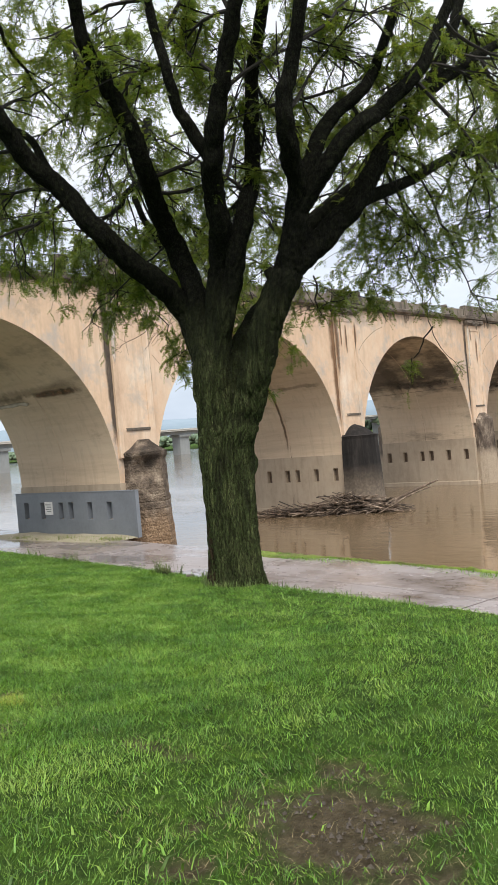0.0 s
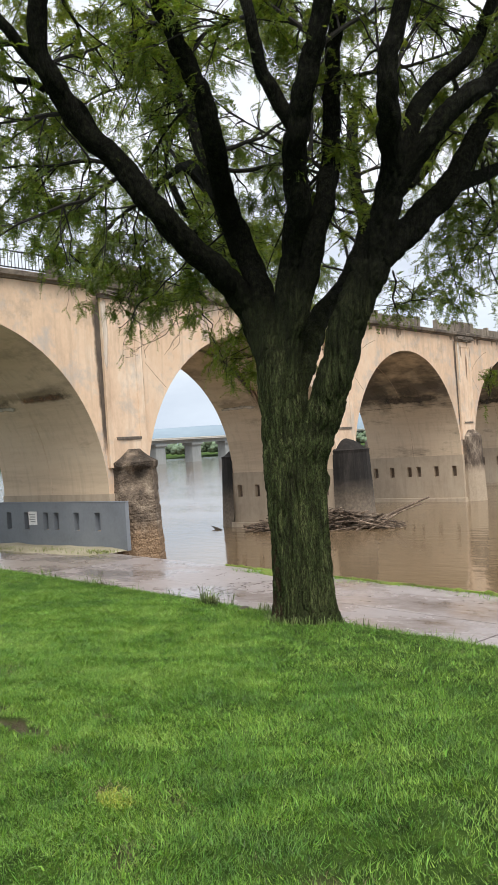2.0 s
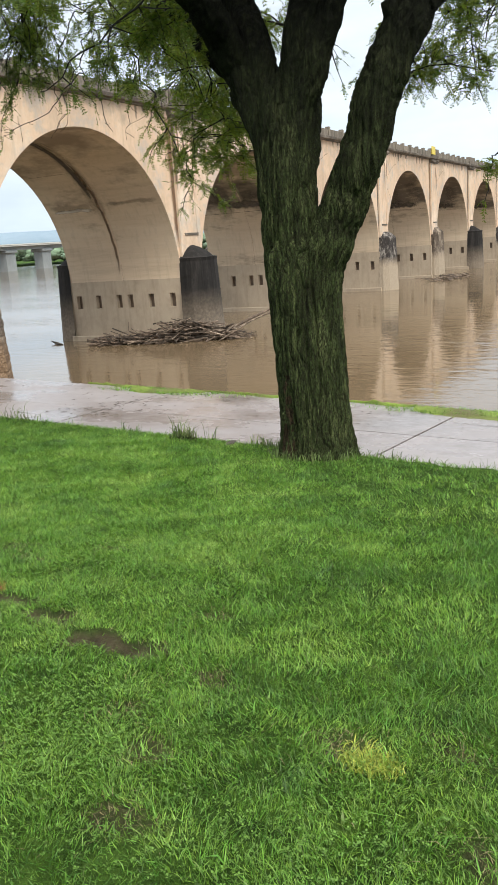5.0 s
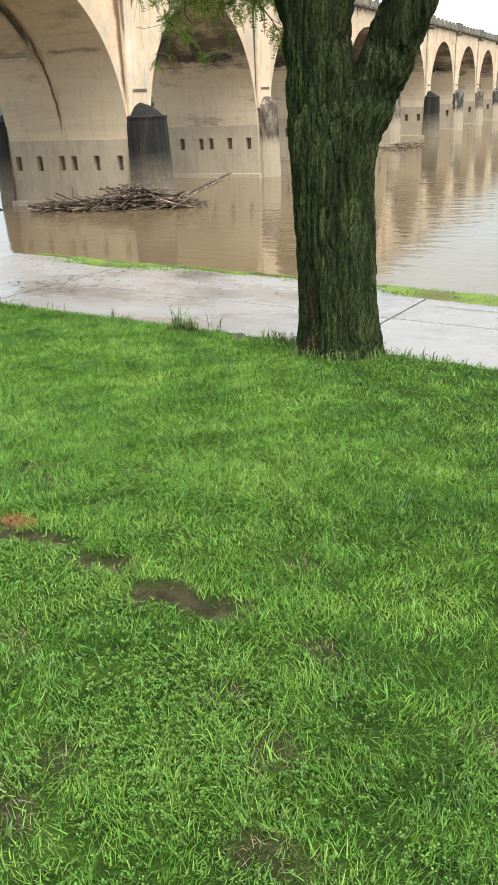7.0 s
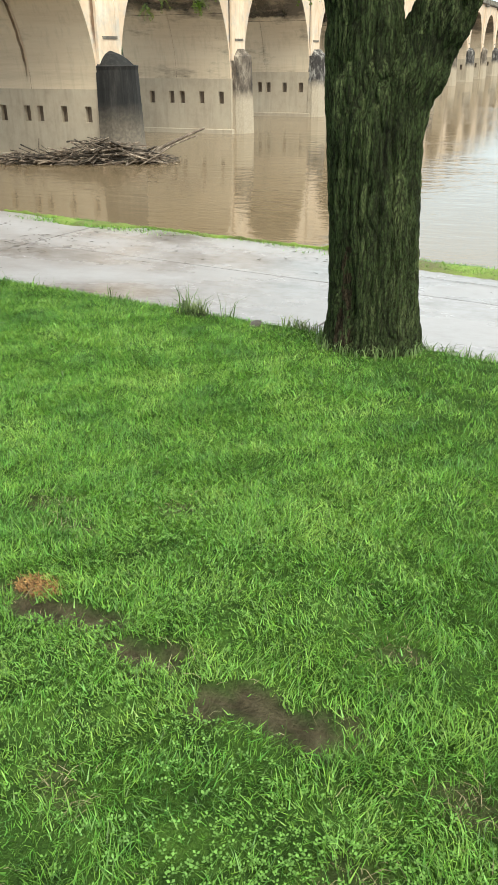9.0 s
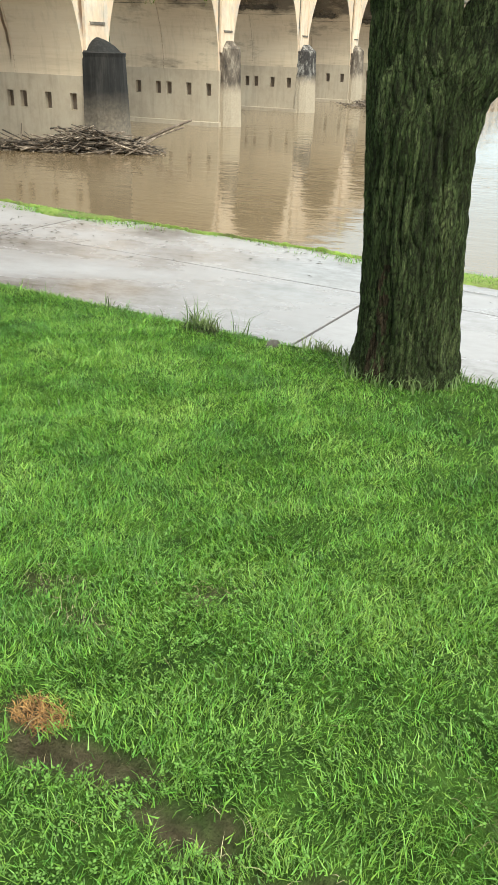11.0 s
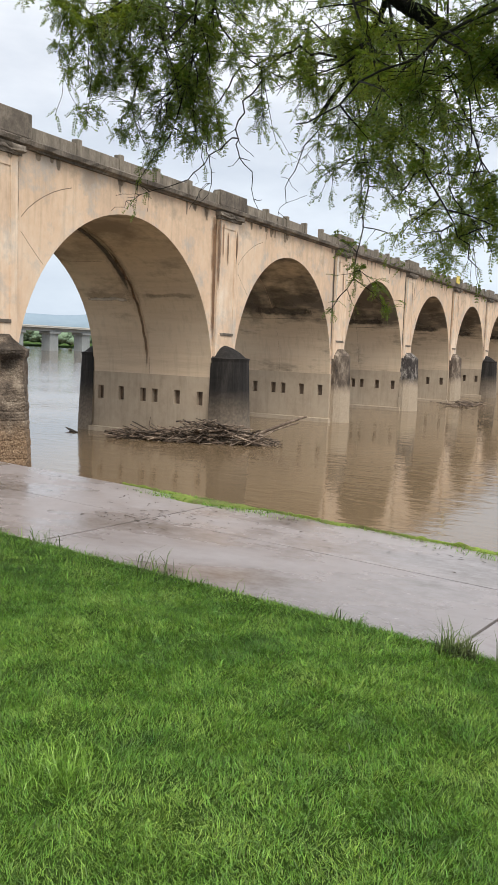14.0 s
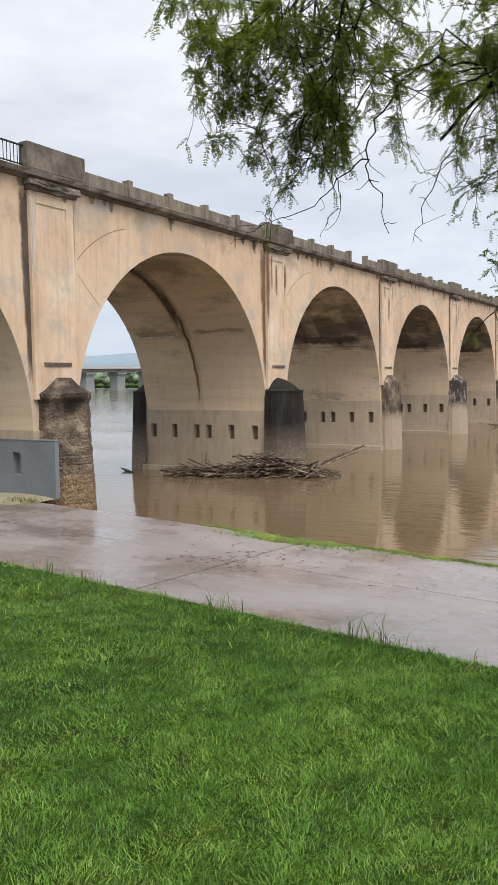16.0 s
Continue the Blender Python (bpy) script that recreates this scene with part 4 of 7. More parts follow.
def arch_crack_mesh():
    """The hair joints of the arch ring, that show as dark lines on the spandrel."""
    verts, faces = [], []
    def run(points, w):
        b = len(verts)
        for i, (x, z) in enumerate(points):
            j, k = points[min(i + 1, len(points) - 1)], points[max(i - 1, 0)]
            d = Vector((j[0] - k[0], j[1] - k[1])).normalized()
            verts.extend([(x - d.y * w, FRONT - 0.004, z + d.x * w), (x + d.y * w, FRONT - 0.004, z - d.x * w)])
        for i in range(len(points) - 1):
            faces.append((b + 2 * i, b + 2 * i + 1, b + 2 * i + 3, b + 2 * i + 2))
    run([(0.3, 7.4), (0.75, 7.85), (1.25, 8.22), (1.8, 8.55), (2.4, 8.85), (3.0, 9.08), (3.7, 9.28)], 0.018)
    run([(0.3, 6.75), (0.75, 6.3), (1.25, 5.85), (1.75, 5.42)], 0.014)
    return mesh_ob("ring_joint", verts, faces, M_JOINT)


for k, left in enumerate(LEFTS):
    for nm, me in SHARED.items():
        part_mesh(nm, me, bridge, at=(left, 0, 0))
    kind = ORDER[k % len(ORDER)]
    part_mesh("cutwater", NOSES[kind, -1], bridge, {"p": "small cutwater with pale lime streaks", "d": "dark weathered cutwater", "r": "round dark grey cutwater", "e": "eroded brown cutwater"}[kind], at=(left, 0, 0))
    part_mesh("cutwater", NOSES[kind, 1], bridge, at=(left, 0, 0))
    if k + 1 < len(LEFTS):
        a = round((LEFTS[k + 1] - left - PIER) / 2, 3)
        if a not in SPANS:
            SPANS[a] = span_mesh(a)
        part_mesh("arch_span", SPANS[a], bridge, at=(left + PIER, 0, 0))
        if k == 1:
            part_mesh("barrel_stain", barrel_band_mesh(a, 32.6, 0.85, 74, 158, M_SMEAR, 3, 0.008), bridge, "brown damp halo on the arch", at=(left + PIER, 0, 0))
            part_mesh("barrel_stain", barrel_band_mesh(a, 32.75, 0.30, 68, 146, M_STREAK, 3, 0.012), bridge, "dark rusty water stain on the arch", at=(left + PIER, 0, 0))
            part_mesh("barrel_stain", barrel_band_mesh(a, 32.45, 0.17, 116, 179, M_RUST, 4, 0.016), bridge, "rust-brown water stain on the arch", at=(left + PIER, 0, 0))
        if k == 0:
            part_mesh("barrel_stain", level_smear_mesh(a, 5.25, 27.4, 36.6, 0.34, M_SMEAR, 41), bridge, "damp brown band above the joint of the arch", at=(left + PIER, 0, 0))
            part_mesh("barrel_stain", level_smear_mesh(a, 5.05, 28.2, 32.6, 0.24, M_RUST, 42), bridge, "rust-brown band above the joint of the arch", at=(left + PIER, 0, 0))
        if k < 2:
            part_mesh("barrel_stain", level_smear_mesh(a, 4.75, 32.9, 36.6, 0.16, M_LIME, 5), bridge, "pale crumbling lime on the arch", at=(left + PIER, 0, 0))
            part_mesh("barrel_stain", level_smear_mesh(a, 5.0, 32.9, 36.8, 0.30, M_SMEAR, 6), bridge, at=(left + PIER, 0, 0))
            part_mesh("barrel_stain", level_smear_mesh(a, 5.0, 27.6, 31.9, 0.16, M_SMEAR, 8), bridge, at=(left + PIER, 0, 0))
            part_mesh("board_joint", board_line_mesh(a, 2.35, 28.2, 31.2, M_SILT, 6, 0.02), bridge, at=(left + PIER, 0, 0))
            part_mesh("board_joint", board_line_mesh(a, 7.0, 33.0, 36.5, M_STAIN, 7, 0.015), bridge, at=(left + PIER, 0, 0))
        if k < 9:
            part_mesh("board_joint", board_line_mesh(a, 4.5, FRONT + 0.02, BACK, M_STAIN if k > 1 else M_SMEAR, 10 + k, 0.022), bridge, at=(left + PIER, 0, 0))
        if 2 <= k < 7:
            part_mesh("barrel_stain", level_smear_mesh(a, 5.3, 27.8 + 0.5 * (k % 2), 36.6, 0.7, M_SMEAR, 20 + k), bridge, "brown damp stain above the joint of the arch", at=(left + PIER, 0, 0))
            part_mesh("barrel_stain", level_smear_mesh(a, 5.1, 28.4 + 0.5 * (k % 2), 34.2, 0.36, M_STREAK, 80 + k), bridge, "black damp stain above the joint of the arch", at=(left + PIER, 0, 0))
        if 2 <= k < 6:
            for q in range(3):
                part_mesh("barrel_stain", barrel_band_mesh(a, 28.6 + 2.7 * q + 0.5 * (k % 2), 1.3, 118 + 5 * q, 140 + 6 * q, M_SMEAR, 70 + 5 * k + q, 0.010), bridge, "grey-brown damp smear on the arch", at=(left + PIER, 0, 0))
        if k < 6:
            part_mesh("ring_joint", arch_crack_mesh(), bridge, at=(left + PIER, 0, 0))
for k in range(1, 9):
    rust = k in (2, 5)
    part_mesh("water_stain", stain_mesh(k, 0.62 if rust else 0.42 if k < 3 else 0.34, 1.6, 10.0, M_RUST if rust else M_STREAK, 0.1), bridge, at=(LEFTS[k] - 0.1, FRONT - 0.006, 0))

# rusty runs down the pilaster of the second river pier
for q, (dx, wide, z0, z1) in enumerate(((0.12, 0.34, 5.2, 9.9), (0.62, 0.16, 7.4, 9.7), (1.25, 0.14, 7.0, 9.2))):
    part_mesh("rust_run", stain_mesh(300 + q, wide, z0, z1, M_RUST, 0.05), bridge, "orange rust run on the pilaster", at=(LEFTS[2] + dx, FRONT - 0.194 - 0.001 * q, 0))

drip_rng = random.Random(8)
for k in range(0, 6):
    left, nxt = LEFTS[k], LEFTS[k + 1]
    for _ in range(12):
        x = drip_rng.uniform(left + 0.2, nxt - 0.2)
        deep = drip_rng.uniform(0.25, 0.9)
        part_mesh("water_stain", stain_mesh(100 + int(x * 10), drip_rng.uniform(0.12, 0.45), TOP - deep, TOP, M_DRIP), bridge, at=(x, FRONT - (0.19 if x - left < PIER else 0.007), 0))
    if k:
        part_mesh("lime_streak", stain_mesh(40 + k, 0.3, 6.0, 9.9, M_LIME, -0.05), bridge, at=(left + 0.26, FRONT - 0.186, 0))
        for q in range(3 if k > 1 else 0):
            top = drip_rng.uniform(8.6, 9.9)
            part_mesh("rust_run", stain_mesh(200 + 7 * k + q, drip_rng.uniform(0.07, 0.2), top - drip_rng.uniform(0.8, 3.0), top, M_RUST if q % 2 and k > 1 else M_DRIP, drip_rng.uniform(-0.1, 0.1), True), bridge, at=(left + drip_rng.uniform(0.2, PIER - 0.2), FRONT - 0.188 - 0.001 * q, 0))
        part_mesh("water_stain", stain_mesh(50 + k, 0.16, 4.5, 9.8, M_DRIP), bridge, at=(left + PIER + 0.03, FRONT - 0.008, 0))
        part_mesh("water_stain", stain_mesh(60 + k, 0.1, 2.9, 9.5, M_DRIP), bridge, at=(left + PIER - 0.66, FRONT - 0.106, 0))

# cornice, parapet walls, posts and end blocks
def cornice_mesh(length):
    prof = [(0.05, TOP + 0.001), (-0.16, TOP + 0.001), (-0.18, TOP + 0.08), (-0.38, TOP + 0.14), (-0.42, TOP + 0.34), (-0.3, TOP + 0.4), (0.05, TOP + 0.4)]
    n, segs = len(prof), 44
    rng = random.Random(5)
    verts, faces = [], []
    for s in range(segs + 1):
        for i, (dy, z) in enumerate(prof):
            j = 0 if i in (0, 6) else rng.uniform(-0.03, 0.03) + 0.09 * max(0, noise.noise((s * 0.35, i * 0.6, 3)) - 0.1)
            verts.append((length * s / segs, FRONT + dy + j, z + j * 0.7))
    for s in range(segs):
        for i in range(n - 1):
            a = s * n + i
            faces.append((a, a + 1, a + n + 1, a + n))
    faces += [tuple(range(n)), tuple(segs * n + i for i in range(n))]
    return mesh_ob("cornice", verts, faces, M_CORN)


CORN = {}
BASE_Z = TOP + 0.4
for k in range(len(LEFTS) - 1):
    left, nxt = LEFTS[k], LEFTS[k + 1]
    length = round(nxt - left, 3)
    if length not in CORN:
        CORN[length] = cornice_mesh(length)
    part_mesh("cornice", CORN[length], bridge, at=(left, 0, 0))
    tall = 11.88 if k == 1 else 11.72
    part("parapet_block", rough_box(left - 0.1, left + 3.4, FRONT - 0.32, FRONT + 0.2, BASE_Z, tall, 0.06), M_CORN, bridge)
    if k == 0:
        continue
    start, end = left + 3.4, nxt - 0.1
    count = 5 if k < 4 else 6
    step = (end - start) / count
    for i in range(count):
        x0, x1 = start + i * step, start + (i + 1) * step
        gap = (k == 2 and i == 3)
        if not gap:
            part("parapet_panel", rough_box(x0 + 0.16, x1 - 0.16 + 0.3 * (i == count - 1), FRONT - 0.16, FRONT + 0.1, BASE_Z, 11.38, 0.02), M_PARA, bridge)
        if i < count - 1 or True:
            part("parapet_post", rough_box(x1 - 0.17, x1 + 0.17, FRONT - 0.24, FRONT + 0.16, BASE_Z, 11.6, 0.03), M_PARA, bridge)
part("deck", rough_box(LEFTS[0], LEFTS[-1], FRONT + 0.2, BACK, TOP + 0.004, TOP + 0.3), M_CORN, bridge)
part("parapet_far", rough_box(LEFTS[0], LEFTS[-1], BACK - 0.3, BACK + 0.1, TOP + 0.004, 11.4), M_CORN, bridge)

# iron railing over the first span
rail = thing("railing", (10, FRONT, BASE_Z), "dark iron railing with thin upright bars on the bridge deck", "railing")
for x0, x1 in ((3.45, 16.9), (17.5, 19.8)):
    part("top_rail", rough_box(x0, x1, FRONT - 0.08, FRONT - 0.02, 11.66, 11.72), M_IRON, rail)
    part("bottom_rail", rough_box(x0, x1, FRONT - 0.07, FRONT - 0.03, BASE_Z + 0.12, BASE_Z + 0.17), M_IRON, rail)
    for i in range(int((x1 - x0) / 0.19)):
        xb = x0 + 0.1 + i * 0.19
        part("bar", rough_box(xb - 0.012, xb + 0.012, FRONT - 0.062, FRONT - 0.038, BASE_Z + 0.1, 11.67), M_IRON, rail)
part("parapet_post", rough_box(16.95, 17.5, FRONT - 0.3, FRONT + 0.2, BASE_Z, 11.75, 0.04), M_CORN, bridge)

# painted base of the landward pier, its notice
part_mesh("painted_base", (lambda v, f: (holed_wall(v, f, 19.66, [y - 0.02 for y in WINDOWS_Y], 25.95, 37.4, -2.95, -0.52, -2.02, -1.05, 0.3, 0.24), f.extend([]), mesh_ob("painted_base", v, f, M_GREY))[-1])([], []), bridge, "blue-grey painted pier base with square recesses")
part("painted_base_end", rough_box(19.661, 19.9, 25.95, 26.2, -2.95, -0.52, 0.01), M_GREY, bridge)
part("painted_base_top", rough_box(19.64, 19.9, 25.93, 37.4, -0.519, -0.47, 0.01), M_GREY, bridge)
notice = thing("notice_board", (19.6, 33.9, -1.3), "small white notice fixed to the grey pier base", "sign")
part("board", rough_box(19.60, 19.655, 33.5, 34.25, -1.75, -1.0, 0.01), M_WHITE, notice)
for i in range(4):
    part("print_bar", rough_box(19.593, 19.6, 33.6, 34.15 - 0.1 * (i % 2), -1.2 - i * 0.13, -1.14 - i * 0.13), M_SIGNBAR, notice)
flag = thing("yellow_sheet", (99.4, FRONT, 12.0), "yellow sheet hung on the bridge parapet", "sheet")
part("panel", rough_box(99.3, 100.9, FRONT - 0.4, FRONT - 0.33, 11.0, 11.95, 0.01), M_YELLOW, flag)

# ---- the locust tree ----
rng = random.Random(11)
tree = thing("honey_locust_tree", (0, 0, 0), "spreading honey locust with furrowed dark trunk and feathery green leaves", "tree")

BOUGH_LINES = {}
BOUGH_LINES["left_stem"] = ([(0.09, 0.09, 1.1), (0.1, 0.16, 1.7), (0.11, 0.205, 2.2), (0.13, 0.225, 2.7), (0.17, 0.23, 3.05), (0.19, 0.22, 3.3)], 0.25, 0.1)
BOUGH_LINES["a_base"] = ([(0.1, 0.14, 2.0), (0.16, 0.3, 2.72), (0.24, 0.5, 3.1), (0.24, 0.6, 3.25)], 0.18, 0.15)
BOUGH_LINES["river_stem"] = ([(0.2, 0.08, 1.3), (0.32, 0.23, 1.7), (0.44, 0.37, 2.08), (0.53, 0.48, 2.4), (0.60, 0.62, 2.76), (0.67, 0.72, 3.04), (0.8, 0.91, 3.30), (1.0, 1.2, 3.57), (1.25, 1.57, 3.86), (1.45, 1.87, 4.19), (1.7, 2.4, 4.6), (1.95, 3.1, 5.2), (2.05, 3.6, 5.95)], 0.165, 0.05)
BOUGH_LINES["a"] = ([(0.24, 0.46, 3.0), (0.14, 0.66, 3.5), (-0.38, 0.70, 3.86), (-0.93, 0.76, 4.26), (-1.23, 0.95, 4.73), (-1.62, 1.15, 5.15), (-1.95, 1.12, 5.5), (-2.14, 1.08, 5.89), (-2.18, 0.9, 6.28), (-2.28, 0.76, 6.65), (-2.4, 0.5, 7.4)], 0.145, 0.06)
BOUGH_LINES["b"] = ([(0.12, 0.18, 2.5), (0.26, 0.5, 3.55), (0.3, 0.74, 4.12), (0.05, 0.72, 4.48), (-0.3, 0.5, 4.76), (-0.65, 0.26, 5.02), (-0.82, 0.2, 5.35), (-1.0, 0.21, 5.62), (-1.2, 0.22, 5.9), (-1.42, 0.2, 6.22), (-1.6, 0.05, 6.7), (-1.8, -0.1, 7.5)], 0.14, 0.055)
BOUGH_LINES["c"] = ([(0.12, 0.15, 2.3), (0.18, 0.08, 3.2), (0.13, -0.11, 3.88), (-0.1, -0.36, 4.24), (-0.24, -0.46, 4.57), (-0.42, -0.63, 4.82), (-0.53, -0.8, 5.1), (-0.55, -0.95, 5.4), (-0.61, -1.16, 5.81), (-0.69, -1.4, 6.21), (-0.85, -1.7, 6.9)], 0.155, 0.06)
BOUGH_LINES["c_two"] = ([(0.12, 0.15, 2.3), (0.15, 0.05, 2.9), (0.18, -0.14, 3.45), (0.16, -0.4, 4.1), (0.28, -0.46, 4.5), (0.58, -0.34, 4.95), (0.6, -0.37, 5.34), (0.57, -0.43, 5.7), (0.6, -0.46, 6.08), (0.46, -0.84, 6.85), (0.35, -1.1, 7.6)], 0.135, 0.055)
BOUGH_LINES["c_three"] = ([(-0.41, -0.62, 4.85), (-0.62, -0.55, 5.18), (-0.78, -0.52, 5.43), (-0.95, -0.57, 5.8), (-1.1, -0.5, 6.6), (-1.2, -0.3, 7.4)], 0.075, 0.035)
BOUGH_LINES["b_two"] = ([(0.28, 0.8, 4.05), (0.3, 1.15, 4.93), (0.41, 1.47, 5.63), (0.56, 1.9, 6.34), (0.74, 2.44, 7.13), (1.0, 3.1, 8.2)], 0.085, 0.04)
BOUGH_LINES["a_two"] = ([(-1.85, 1.13, 5.4), (-2.2, 1.2, 5.75), (-2.62, 1.25, 6.15), (-3.2, 1.5, 6.9)], 0.06, 0.03)
BOUGH_LINES["link"] = ([(0.12, 0.1, 2.1), (0.42, 0.18, 2.55), (0.85, 0.31, 2.98), (1.32, 0.46, 3.36), (2.3, 0.73, 3.87), (2.8, 0.79, 4.38), (3.1, 0.82, 4.91), (3.3, 1.05, 5.35), (3.5, 1.21, 5.98), (3.8, 1.35, 6.85)], 0.15, 0.07)
BOUGH_LINES["link_two"] = ([(3.1, 0.82, 4.91), (3.35, 0.64, 5.14), (3.6, 0.43, 5.4), (3.9, 0.23, 5.71), (4.2, -0.01, 6.43)], 0.10, 0.05)
BOUGH_LINES["right_stem"] = ([(0.10, 0.05, 1.2), (0.14, -0.10, 1.7), (0.19, -0.28, 2.1), (0.23, -0.43, 2.5), (0.3, -0.61, 3.04), (0.44, -0.77, 3.47), (0.56, -0.89, 3.85)], 0.205, 0.18)
BOUGH_LINES["d"] = ([(0.5, -0.84, 3.65), (0.41, -1.11, 4.29), (0.32, -1.23, 4.55), (-0.04, -1.43, 4.89), (-0.21, -1.54, 5.22), (-0.19, -1.71, 5.68), (-0.3, -2.2, 6.8), (-0.5, -2.8, 7.7)], 0.14, 0.045)
BOUGH_LINES["d_two"] = ([(0.36, -1.2, 4.45), (0.67, -1.46, 5.24), (0.99, -1.74, 5.61), (1.23, -1.92, 6.05), (1.4, -2.4, 7.3)], 0.095, 0.04)
BOUGH_LINES["e"] = ([(0.5, -0.85, 3.68), (1.07, -1.15, 4.19), (1.36, -1.4, 4.57), (1.7, -1.55, 5.13), (2.25, -1.84, 5.85), (2.57, -2.04, 6.43), (3.1, -2.3, 7.8)], 0.155, 0.05)
BOUGH_LINES["e_two"] = ([(0.42, -1.12, 4.3), (0.62, -1.7, 4.96), (1.02, -1.99, 5.34), (1.43, -2.29, 5.78), (1.73, -2.46, 6.38), (2.1, -2.8, 7.4)], 0.11, 0.045)
BOUGH_LINES["e_three"] = ([(2.3, -1.86, 5.9), (2.99, -2.05, 6.34), (3.55, -2.22, 6.67), (4.6, -2.5, 7.2)], 0.09, 0.035)
BOUGH_LINES["e_four"] = ([(1.28, -1.32, 4.45), (2.41, -1.43, 4.9), (3.43, -1.5, 5.38), (4.55, -1.67, 5.73), (5.8, -1.95, 6.1)], 0.08, 0.03)
# limbs that reach out over the bank
BOUGH_LINES["f"] = ([(0.29, 1.1, 4.8), (0.55, 1.6, 5.3), (1.0, 2.3, 5.65), (1.9, 3.6, 6.0), (2.8, 5.0, 6.2), (3.2, 6.0, 6.3), (3.4, 6.8, 6.2)], 0.065, 0.022)
BOUGH_LINES["g"] = ([(0.95, 2.2, 5.6), (2.2, 2.9, 5.6), (3.6, 3.6, 5.55), (4.9, 4.4, 5.5), (6.0, 5.4, 5.2)], 0.045, 0.018)
BOUGH_LINES["i"] = ([(-1.25, 1.05, 4.75), (-1.26, 1.6, 5.6), (-1.55, 2.13, 5.95), (-1.95, 2.38, 6.05), (-2.46, 2.71, 6.09)], 0.05, 0.02)
BOUGH_LINES["h"] = ([(0.41, 1.47, 5.63), (1.8, 2.8, 6.9), (3.0, 4.2, 7.5), (4.2, 5.8, 7.6), (5.2, 7.0, 7.3)], 0.08, 0.025)


def plates(x, y, z):
    """Depth of the furrows between long bark plates at a spot of the trunk, in metres."""
    w = 0.035 * noise.noise((x * 4.0, y * 4.0, z * 2.4))
    p = Vector(((x + w) * 17.0, (y - w) * 17.0, z * 1.5 + 0.7 * noise.noise((x * 9, y * 9, z * 2.0))))
    d = noise.voronoi(p)[0]
    crack = max(0.0, 1 - (d[1] - d[0]) * 3.6)
    d2 = noise.voronoi(Vector((p.x * 2.3, p.y * 2.3, p.z * 1.9)))[0]
    fine = max(0.0, 1 - (d2[1] - d2[0]) * 3.0)
    run = max(0.0, 1 - abs(noise.noise((x * 13.0, y * 13.0, z * 0.9 + 4))) * 3.2)
    return 0.010 - 0.020 * crack ** 1.5 - 0.007 * fine - 0.030 * run ** 3 + 0.007 * noise.noise((x * 30, y * 30, z * 12))


def line_at(nm, z):
    pts = BOUGH_LINES[nm][0]
    for a, b in zip(pts, pts[1:]):
        if a[2] <= z <= b[2]:
            t = (z - a[2]) / (b[2] - a[2])
            return a[0] + (b[0] - a[0]) * t, a[1] + (b[1] - a[1]) * t
    return pts[0][:2] if z < pts[0][2] else pts[-1][:2]


